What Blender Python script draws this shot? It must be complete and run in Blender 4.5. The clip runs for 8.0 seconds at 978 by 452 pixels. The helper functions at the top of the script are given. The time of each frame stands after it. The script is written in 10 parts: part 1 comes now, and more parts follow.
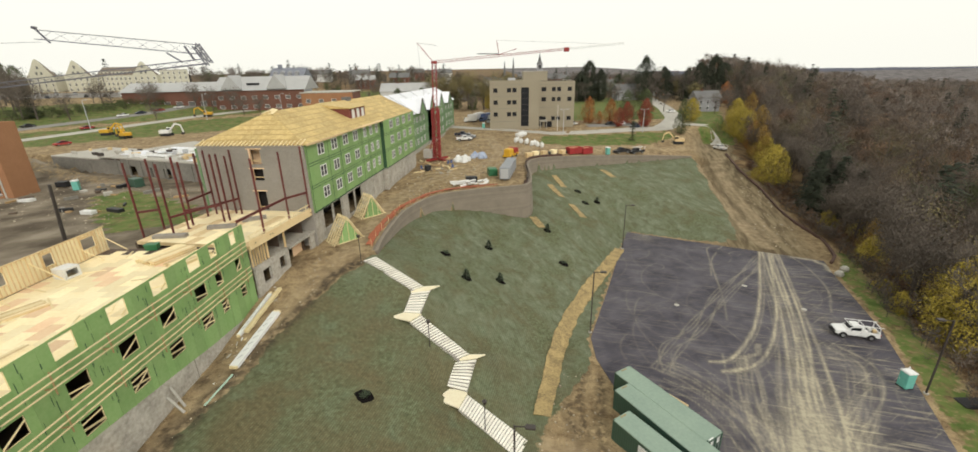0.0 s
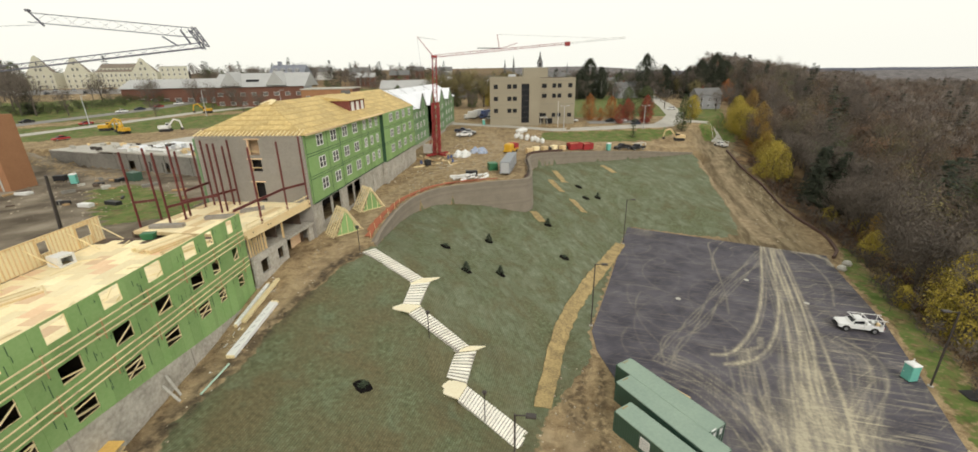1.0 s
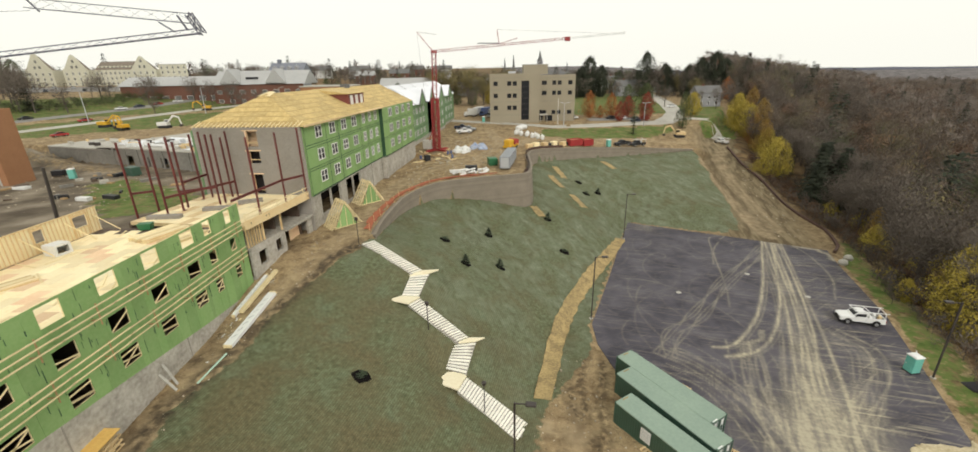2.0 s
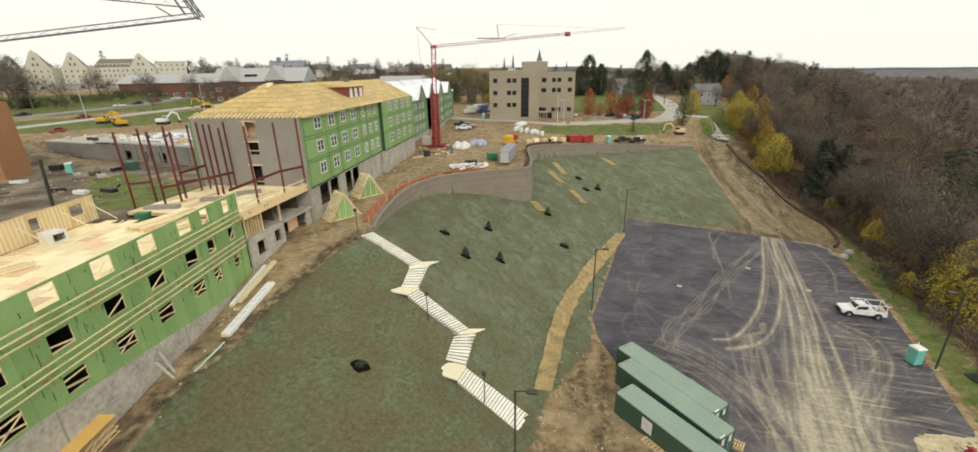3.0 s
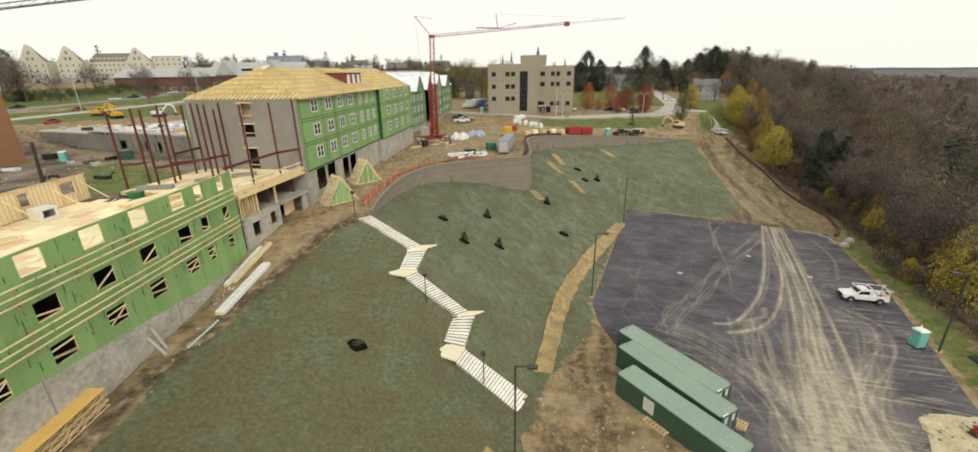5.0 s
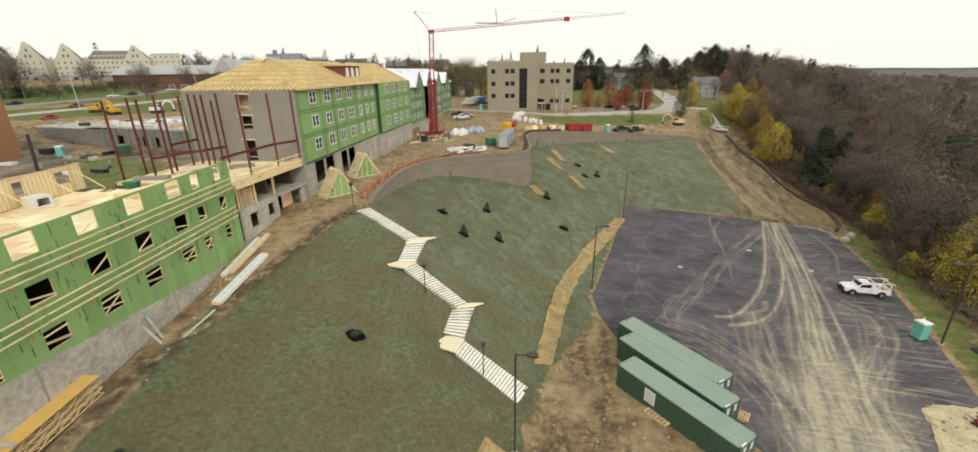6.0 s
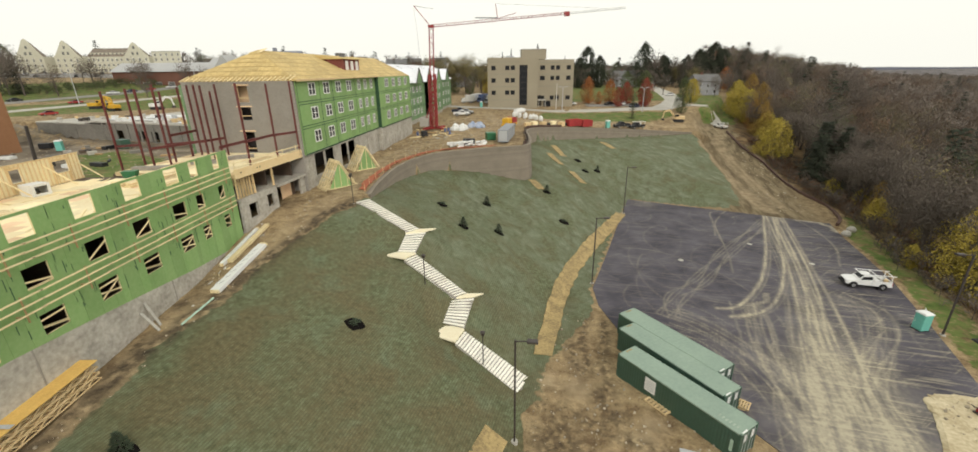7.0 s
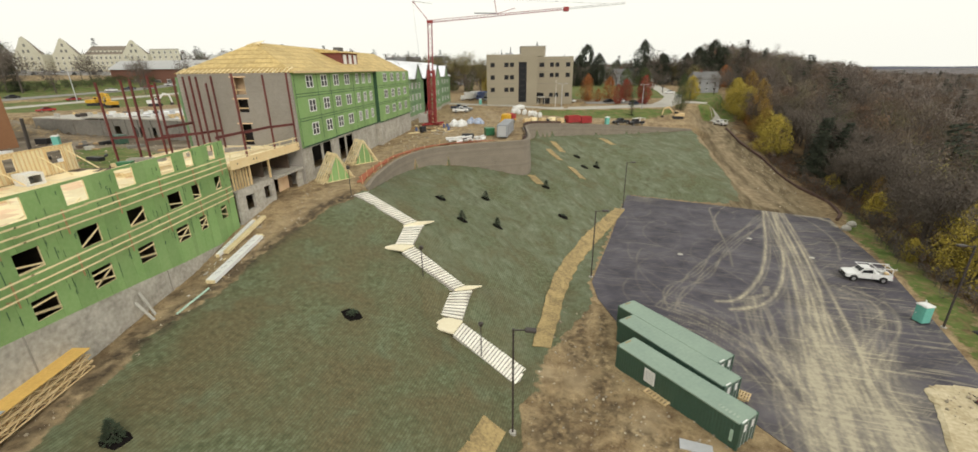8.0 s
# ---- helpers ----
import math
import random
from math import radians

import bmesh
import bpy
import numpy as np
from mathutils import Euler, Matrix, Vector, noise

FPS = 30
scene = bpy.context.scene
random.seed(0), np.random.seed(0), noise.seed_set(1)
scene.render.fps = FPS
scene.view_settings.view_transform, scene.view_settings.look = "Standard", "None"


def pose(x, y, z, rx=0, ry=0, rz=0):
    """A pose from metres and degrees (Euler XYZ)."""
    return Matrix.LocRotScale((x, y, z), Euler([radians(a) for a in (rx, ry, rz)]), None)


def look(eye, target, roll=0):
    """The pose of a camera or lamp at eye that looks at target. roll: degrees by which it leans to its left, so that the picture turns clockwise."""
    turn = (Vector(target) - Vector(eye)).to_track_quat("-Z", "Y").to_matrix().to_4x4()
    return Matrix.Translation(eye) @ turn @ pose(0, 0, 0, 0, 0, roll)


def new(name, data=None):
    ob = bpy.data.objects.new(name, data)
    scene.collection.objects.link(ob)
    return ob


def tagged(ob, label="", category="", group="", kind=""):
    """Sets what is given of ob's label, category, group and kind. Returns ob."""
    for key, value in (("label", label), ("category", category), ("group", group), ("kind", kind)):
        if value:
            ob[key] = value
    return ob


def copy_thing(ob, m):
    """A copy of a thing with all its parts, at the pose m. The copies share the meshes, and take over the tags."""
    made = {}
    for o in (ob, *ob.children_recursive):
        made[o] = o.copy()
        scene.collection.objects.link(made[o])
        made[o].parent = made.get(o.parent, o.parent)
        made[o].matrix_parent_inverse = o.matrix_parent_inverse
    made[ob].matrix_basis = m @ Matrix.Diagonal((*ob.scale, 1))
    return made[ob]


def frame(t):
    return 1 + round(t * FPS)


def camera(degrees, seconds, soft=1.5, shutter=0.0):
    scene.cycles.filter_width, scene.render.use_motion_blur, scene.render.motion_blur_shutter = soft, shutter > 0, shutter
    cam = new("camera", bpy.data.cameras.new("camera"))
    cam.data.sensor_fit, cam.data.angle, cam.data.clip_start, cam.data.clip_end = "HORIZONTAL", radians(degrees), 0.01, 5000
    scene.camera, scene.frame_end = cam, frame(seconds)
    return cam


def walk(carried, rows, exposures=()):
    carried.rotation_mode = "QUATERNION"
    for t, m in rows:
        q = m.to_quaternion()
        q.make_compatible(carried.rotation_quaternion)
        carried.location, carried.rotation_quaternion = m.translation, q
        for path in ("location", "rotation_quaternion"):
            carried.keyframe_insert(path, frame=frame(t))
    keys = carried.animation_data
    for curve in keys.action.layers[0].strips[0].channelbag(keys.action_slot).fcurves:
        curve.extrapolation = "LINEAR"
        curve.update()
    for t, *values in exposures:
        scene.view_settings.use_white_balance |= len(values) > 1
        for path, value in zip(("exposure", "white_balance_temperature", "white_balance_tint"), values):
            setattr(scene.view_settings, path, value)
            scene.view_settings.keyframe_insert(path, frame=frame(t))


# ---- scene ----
cam = camera(97.0, 8.0, soft=1.6)
PATH = [
    (0, (0.045, -0.558, 28.348), (0.013, 1.326, 27.678), -1.2),
    (0.5, (0.084, -0.488, 27.766), (0.05, 1.396, 27.095), -1.2),
    (1, (-0.007, -0.415, 27.131), (-0.039, 1.468, 26.459), -1.1),
    (1.5, (0.034, -0.424, 26.584), (0.002, 1.459, 25.911), -1.1),
    (3, (-0.125, -0.51, 24.835), (-0.153, 1.373, 24.163), -1.0),
    (3.5, (-0.177, -0.532, 24.265), (-0.203, 1.351, 23.593), -0.9),
    (4, (-0.204, -0.559, 23.677), (-0.23, 1.325, 23.004), -0.9),
    (4.5, (-0.238, -0.586, 23.124), (-0.261, 1.297, 22.45), -0.9),
    (6, (-0.35, -0.52, 21.501), (-0.366, 1.363, 20.826), -0.8),
    (6.5, (-0.286, -0.623, 20.966), (-0.305, 1.259, 20.289), -0.9),
    (7, (-0.318, -0.699, 20.457), (-0.335, 1.183, 19.78), -0.8),
    (7.5, (-0.275, -0.703, 19.97), (-0.29, 1.179, 19.293), -0.8),
    (8, (-0.195, -0.699, 19.508), (-0.21, 1.183, 18.829), -0.8),
]
walk(cam, [(t, look(eye, target, roll)) for t, eye, target, roll in PATH])


# ---- light: an overcast day, with a wide weak sun behind the camera's right shoulder ----
def make_world():
    w = bpy.data.worlds.new("overcast")
    scene.world = w
    w.use_nodes = True
    nt = w.node_tree
    nt.nodes.clear()
    sky = nt.nodes.new("ShaderNodeTexSky")
    sky.sky_type, sky.sun_disc = "NISHITA", False
    sky.sun_elevation, sky.sun_rotation = radians(38), radians(150)
    sky.air_density, sky.dust_density = 1.0, 6.0
    hs = nt.nodes.new("ShaderNodeHueSaturation")
    hs.inputs["Saturation"].default_value = 0.25
    hs.inputs["Value"].default_value = 1.0
    nt.links.new(sky.outputs[0], hs.inputs["Color"])
    mix = nt.nodes.new("ShaderNodeMixRGB")
    mix.inputs[0].default_value = 0.8
    mix.inputs[2].default_value = (CLOUD * 0.985, CLOUD * 0.975, CLOUD * 0.88, 1)
    nt.links.new(hs.outputs[0], mix.inputs[1])
    bg = nt.nodes.new("ShaderNodeBackground")
    bg.inputs["Strength"].default_value = 0.1
    nt.links.new(mix.outputs[0], bg.inputs["Color"])
    out = nt.nodes.new("ShaderNodeOutputWorld")
    nt.links.new(bg.outputs[0], out.inputs[0])


CLOUD = 12.5
make_world()
sun = new("sun", bpy.data.lights.new("sun", "SUN"))
sun.data.energy, sun.data.angle, sun.data.color = 1.1, radians(14), (1.0, 0.95, 0.86)
sun.matrix_world = look((60, -90, 90), (0, 60, 0))


# ---- materials ----
def mat(name, c1, c2=None, scale=0.6, fine=9.0, rough=0.85, bump=0.15, metal=0.0, rand=0.0, stretch=(1, 1, 1), island=False, detail=5.0, contrast=0.5, gloss=0.5, tone=False):
    """Two-scale noise between two colours, with bump; rand varies lightness from piece to piece."""
    m = bpy.data.materials.new(name)
    m.use_nodes = True
    nt = m.node_tree
    b = nt.nodes["Principled BSDF"]
    b.inputs["Roughness"].default_value, b.inputs["Metallic"].default_value = rough, metal
    b.inputs["Specular IOR Level"].default_value = gloss
    c2 = c2 or tuple(v * 0.7 for v in c1)
    geo = nt.nodes.new("ShaderNodeNewGeometry")
    mp = nt.nodes.new("ShaderNodeMapping")
    mp.inputs["Scale"].default_value = stretch
    nt.links.new(geo.outputs["Position"], mp.inputs[0])
    n1, n2 = nt.nodes.new("ShaderNodeTexNoise"), nt.nodes.new("ShaderNodeTexNoise")
    for n, s in ((n1, scale), (n2, scale * fine)):
        n.inputs["Scale"].default_value, n.inputs["Detail"].default_value = s, detail
        nt.links.new(mp.outputs[0], n.inputs["Vector"])
    add = nt.nodes.new("ShaderNodeMath")
    add.operation = "ADD"
    nt.links.new(n1.outputs[0], add.inputs[0])
    nt.links.new(n2.outputs[0], add.inputs[1])
    mr = nt.nodes.new("ShaderNodeMapRange")
    mr.inputs["From Min"].default_value, mr.inputs["From Max"].default_value = 1 - contrast * 0.6, 1 + contrast * 0.6
    nt.links.new(add.outputs[0], mr.inputs[0])
    mx = nt.nodes.new("ShaderNodeMixRGB")
    mx.inputs[1].default_value, mx.inputs[2].default_value = (*c1, 1), (*c2, 1)
    nt.links.new(mr.outputs[0], mx.inputs[0])
    col = mx.outputs[0]
    if rand:
        src = geo.outputs["Random Per Island"] if island else nt.nodes.new("ShaderNodeObjectInfo").outputs["Random"]
        rr = nt.nodes.new("ShaderNodeMapRange")
        rr.inputs["To Min"].default_value, rr.inputs["To Max"].default_value = 1 - rand, 1 + rand
        nt.links.new(src, rr.inputs[0])
        hv = nt.nodes.new("ShaderNodeHueSaturation")
        nt.links.new(rr.outputs[0], hv.inputs["Value"])
        nt.links.new(col, hv.inputs["Color"])
        col = hv.outputs[0]
    if tone:  # trees of one wood differ: a lightness stored on each
        at = nt.nodes.new("ShaderNodeAttribute")
        at.attribute_name = "tone"
        lift = nt.nodes.new("ShaderNodeMath")
        lift.operation = "ADD"
        lift.inputs[1].default_value = 1.0
        nt.links.new(at.outputs["Fac"], lift.inputs[0])
        hv = nt.nodes.new("ShaderNodeHueSaturation")
        nt.links.new(lift.outputs[0], hv.inputs["Value"])
        nt.links.new(col, hv.inputs["Color"])
        col = hv.outputs[0]
    nt.links.new(col, b.inputs["Base Color"])
    if bump:
        bp = nt.nodes.new("ShaderNodeBump")
        bp.inputs["Strength"].default_value, bp.inputs["Distance"].default_value = bump, 0.15 / scale * 0.2
        nt.links.new(n2.outputs[0], bp.inputs["Height"])
        nt.links.new(bp.outputs[0], b.inputs["Normal"])
    return m


M = {}
M["sheath"] = mat("green_sheathing", (0.195, 0.335, 0.112), (0.245, 0.375, 0.145), 0.5, 8, 0.75, 0.05, rand=0.1)
M["sheath_old"] = mat("weathered_green_sheathing", (0.13, 0.25, 0.11), (0.20, 0.30, 0.16), 0.5, 8, 0.8, 0.05, rand=0.12)
M["belt"] = mat("dark_green_joint_tape", (0.03, 0.085, 0.04), (0.02, 0.06, 0.03), 1, 8, 0.7, 0)
M["lumber"] = mat("fresh_lumber", (0.68, 0.52, 0.30), (0.55, 0.40, 0.20), 1.2, 9, 0.8, 0.1, rand=0.15)
M["lumber_pale"] = mat("pale_spruce_lumber", (0.81, 0.70, 0.43), (0.69, 0.55, 0.30), 1.2, 9, 0.8, 0.1, rand=0.12)
M["deck"] = mat("plywood_deck", (0.86, 0.76, 0.50), (0.79, 0.64, 0.37), 0.35, 12, 0.8, 0.08, rand=0.12)
M["deck_red"] = mat("reddish_plywood", (0.66, 0.44, 0.27), (0.72, 0.54, 0.34), 0.6, 9, 0.8, 0.08, rand=0.15)
M["osb"] = mat("strand_board_roof", (0.62, 0.475, 0.21), (0.40, 0.28, 0.10), 1.8, 5, 0.8, 0.4, rand=0.13, contrast=0.5)
M["osb_gap"] = mat("shaded_board_joints", (0.47, 0.345, 0.145), (0.38, 0.27, 0.105), 1.2, 7, 0.9, 0.1)
M["truss"] = mat("yellow_truss_lumber", (0.66, 0.43, 0.12), (0.54, 0.33, 0.09), 0.8, 9, 0.8, 0.1, rand=0.15)
M["block"] = mat("grey_concrete_block", (0.31, 0.285, 0.25), (0.24, 0.22, 0.19), 0.35, 12, 0.9, 0.15, rand=0.1)
M["mortar"] = mat("block_mortar", (0.36, 0.33, 0.29), (0.28, 0.26, 0.23), 0.7, 12, 0.9, 0.1)
M["concrete"] = mat("poured_concrete", (0.50, 0.47, 0.41), (0.27, 0.25, 0.21), 0.6, 5, 0.85, 0.15, contrast=0.5)
# dark scrap boards; indoors this colour paints in the shade of the rooms
M["dark_ply"] = mat("dark_plywood_and_room_shade", (0.11, 0.075, 0.05), (0.08, 0.055, 0.04), 0.8, 9, 0.9, 0.05)
M["slab"] = mat("pale_concrete_slab", (0.46, 0.44, 0.39), (0.34, 0.32, 0.28), 0.3, 11, 0.85, 0.1)
M["steel_red"] = mat("red_oxide_steel", (0.15, 0.032, 0.026), (0.10, 0.022, 0.02), 0.8, 9, 0.6, 0.05, rand=0.12)
M["steel_dark"] = mat("dark_bronze_pole", (0.05, 0.04, 0.035), None, 1, 8, 0.5, 0)
M["crane_red"] = mat("red_crane_paint", (0.30, 0.027, 0.025), (0.22, 0.022, 0.022), 1, 8, 0.5, 0)
M["crane_grey"] = mat("grey_blue_crane_steel", (0.13, 0.13, 0.16), (0.09, 0.09, 0.11), 1, 8, 0.5, 0)
M["vinyl"] = mat("white_vinyl_frame", (0.78, 0.78, 0.76), (0.7, 0.7, 0.68), 1, 8, 0.4, 0)
M["plank"] = mat("pale_tread_plank", (0.88, 0.86, 0.79), (0.79, 0.75, 0.65), 0.9, 9, 0.8, 0.1, rand=0.1)
M["asphalt_grey"] = mat("road_asphalt", (0.24, 0.23, 0.215), (0.19, 0.18, 0.17), 0.3, 14, 0.9, 0.1)
M["wall_block"] = mat("tan_retaining_block", (0.26, 0.222, 0.175), (0.20, 0.168, 0.13), 0.5, 12, 0.9, 0.2, rand=0.08)
M["wall_core"] = mat("retaining_wall_core", (0.20, 0.168, 0.13), (0.165, 0.138, 0.106), 0.5, 12, 0.9, 0.2)
M["orange"] = mat("orange_fence_mesh", (0.44, 0.12, 0.05), (0.28, 0.09, 0.05), 2, 8, 0.8, 0.1)
M["straw_track"] = mat("packed_pale_dirt", (0.34, 0.27, 0.17), (0.26, 0.20, 0.125), 0.8, 8, 0.95, 0.1)
M["gravel_pale"] = mat("pale_gravel", (0.60, 0.52, 0.35), (0.36, 0.29, 0.17), 0.6, 6, 0.95, 0.4)
M["old_concrete"] = mat("weathered_dark_concrete", (0.25, 0.235, 0.205), (0.13, 0.122, 0.105), 0.25, 7, 0.9, 0.15, contrast=0.7)
# far panes: haze and reflected sky are put into a lighter grey
M["far_pane"] = mat("hazed_far_glazing", (0.10, 0.10, 0.095), (0.15, 0.15, 0.14), 0.7, 8, 0.3, 0)
M["teal_pale"] = mat("pale_green_plastic", (0.45, 0.62, 0.50), None, 1, 8, 0.5, 0)
M["blue_box"] = mat("blue_trailer_paint", (0.10, 0.14, 0.30), None, 1, 8, 0.5, 0)
M["silt"] = mat("silt_fence_fabric", (0.10, 0.055, 0.04), (0.07, 0.04, 0.03), 1, 8, 0.9, 0.1)
M["straw"] = mat("straw_matting", (0.46, 0.34, 0.15), (0.17, 0.125, 0.06), 0.8, 5, 0.95, 0.5, contrast=0.55)
M["container"] = mat("green_container_paint", (0.046, 0.098, 0.070), (0.038, 0.08, 0.056), 0.4, 9, 0.45, 0.03)
M["container_roof"] = mat("dusty_container_roof", (0.265, 0.345, 0.275), (0.215, 0.29, 0.235), 0.35, 9, 0.7, 0.05)
M["white"] = mat("white_paint", (0.78, 0.78, 0.76), (0.7, 0.7, 0.69), 1, 8, 0.35, 0)
M["offwhite"] = mat("off_white_wrap", (0.72, 0.72, 0.70), (0.6, 0.6, 0.58), 0.9, 8, 0.5, 0.2)
M["glass"] = mat("dark_glazing", (0.012, 0.013, 0.016), (0.02, 0.021, 0.024), 0.7, 8, 0.3, 0, gloss=0.18)
# near-black colour that paints the shade of rooms and holes behind openings
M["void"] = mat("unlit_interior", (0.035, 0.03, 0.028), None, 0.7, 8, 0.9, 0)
M["rubber"] = mat("black_rubber", (0.02, 0.02, 0.02), None, 1, 8, 0.8, 0)
M["chrome"] = mat("bright_metal", (0.6, 0.6, 0.6), None, 1, 8, 0.3, 0, metal=0.8)
M["teal"] = mat("turquoise_plastic", (0.16, 0.48, 0.40), (0.13, 0.4, 0.34), 1, 8, 0.5, 0)
M["tan"] = mat("tan_precast_panel", (0.315, 0.275, 0.20), (0.27, 0.235, 0.17), 0.12, 20, 0.85, 0.06)
M["brick_orange"] = mat("orange_brick", (0.34, 0.17, 0.085), (0.28, 0.135, 0.065), 0.3, 16, 0.9, 0.1)
M["brick_red"] = mat("red_brick", (0.175, 0.08, 0.055), (0.14, 0.065, 0.045), 0.3, 16, 0.9, 0.1)
M["cream"] = mat("cream_stucco", (0.57, 0.55, 0.44), (0.49, 0.47, 0.37), 0.1, 16, 0.9, 0.05)
M["slate"] = mat("grey_slate_roof", (0.16, 0.155, 0.15), (0.11, 0.11, 0.11), 0.3, 12, 0.8, 0.1)
M["slate_blue"] = mat("blue_grey_slate", (0.21, 0.225, 0.26), (0.15, 0.16, 0.19), 0.3, 12, 0.8, 0.1)
M["metal_roof"] = mat("pale_metal_roof", (0.40, 0.40, 0.39), (0.33, 0.33, 0.325), 0.2, 10, 0.5, 0.05)
M["membrane"] = mat("white_roof_membrane", (0.78, 0.79, 0.82), (0.68, 0.7, 0.74), 0.3, 9, 0.5, 0.05)
M["yellow"] = mat("yellow_machine_paint", (0.62, 0.36, 0.02), (0.5, 0.28, 0.02), 1, 8, 0.5, 0)
M["red"] = mat("red_paint", (0.36, 0.03, 0.03), (0.27, 0.025, 0.025), 0.8, 8, 0.5, 0)
M["blue"] = mat("blue_wrap", (0.16, 0.24, 0.42), (0.5, 0.52, 0.56), 1.2, 6, 0.5, 0.1)
M["green_box"] = mat("green_metal_box", (0.03, 0.17, 0.07), None, 1, 8, 0.5, 0)
M["grey_metal"] = mat("pale_grey_metal", (0.45, 0.46, 0.47), (0.38, 0.39, 0.4), 0.6, 8, 0.5, 0.03)
M["black"] = mat("black_plastic", (0.015, 0.015, 0.017), None, 1, 8, 0.6, 0)
M["stone"] = mat("grey_gravel", (0.42, 0.37, 0.28), (0.28, 0.23, 0.16), 1, 8, 0.95, 0.3, rand=0.3, island=True)
M["bark"] = mat("grey_bark", (0.11, 0.09, 0.075), (0.075, 0.06, 0.05), 1.2, 9, 0.95, 0.3)
M["twig_warm"] = mat("warm_bare_twigs", (0.150, 0.112, 0.080), (0.112, 0.082, 0.058), 0.03, 14, 0.95, 0, rand=0.08, island=True, tone=True)
# twigs of the distant woods: haze is put into this paler, greyer colour
M["twig_far"] = mat("hazed_far_twigs", (0.205, 0.174, 0.152), (0.160, 0.134, 0.116), 0.05, 14, 0.95, 0, rand=0.08, island=True, tone=True)
M["twig_olive"] = mat("olive_twigs", (0.150, 0.130, 0.070), (0.105, 0.090, 0.052), 0.05, 14, 0.95, 0, rand=0.08, island=True, tone=True)
M["twig"] = mat("bare_twigs", (0.145, 0.120, 0.098), (0.108, 0.088, 0.071), 0.05, 14, 0.95, 0, rand=0.08, island=True, tone=True)
M["twig_rust"] = mat("rusty_oak_leaves", (0.155, 0.088, 0.050), (0.115, 0.066, 0.040), 0.06, 14, 0.95, 0, rand=0.12, island=True, tone=True)
M["leaf_yellow"] = mat("yellow_leaves", (0.42, 0.32, 0.045), (0.27, 0.215, 0.035), 0.3, 9, 0.9, 0, rand=0.4, island=True)
M["leaf_amber"] = mat("amber_leaves", (0.28, 0.165, 0.035), (0.19, 0.125, 0.03), 0.3, 9, 0.9, 0, rand=0.3, island=True)
M["leaf_orange"] = mat("orange_leaves", (0.36, 0.13, 0.03), (0.25, 0.09, 0.025), 0.3, 9, 0.9, 0, rand=0.35, island=True)
M["leaf_red"] = mat("red_leaves", (0.25, 0.045, 0.022), (0.19, 0.035, 0.02), 0.3, 9, 0.9, 0, rand=0.35, island=True)
M["leaf_green"] = mat("dull_green_leaves", (0.075, 0.095, 0.03), (0.055, 0.07, 0.025), 0.3, 9, 0.9, 0, rand=0.35, island=True)
M["needle"] = mat("conifer_needles", (0.034, 0.042, 0.022), (0.024, 0.03, 0.016), 0.3, 9, 0.95, 0, rand=0.4, island=True)
M["leaf_olive"] = mat("thin_olive_leaves", (0.20, 0.165, 0.06), (0.13, 0.11, 0.05), 0.3, 9, 0.9, 0, rand=0.35, island=True)
M["blue_car"] = mat("dark_blue_car_paint", (0.03, 0.04, 0.07), None, 1, 8, 0.3, 0)
M["silver_car"] = mat("silver_car_paint", (0.4, 0.41, 0.42), None, 1, 8, 0.3, 0)
M["house_white"] = mat("white_clapboard", (0.6, 0.6, 0.58), (0.52, 0.52, 0.5), 0.3, 8, 0.8, 0.05)
M["house_grey"] = mat("grey_clapboard", (0.32, 0.32, 0.33), (0.27, 0.27, 0.28), 0.3, 8, 0.8, 0.05)


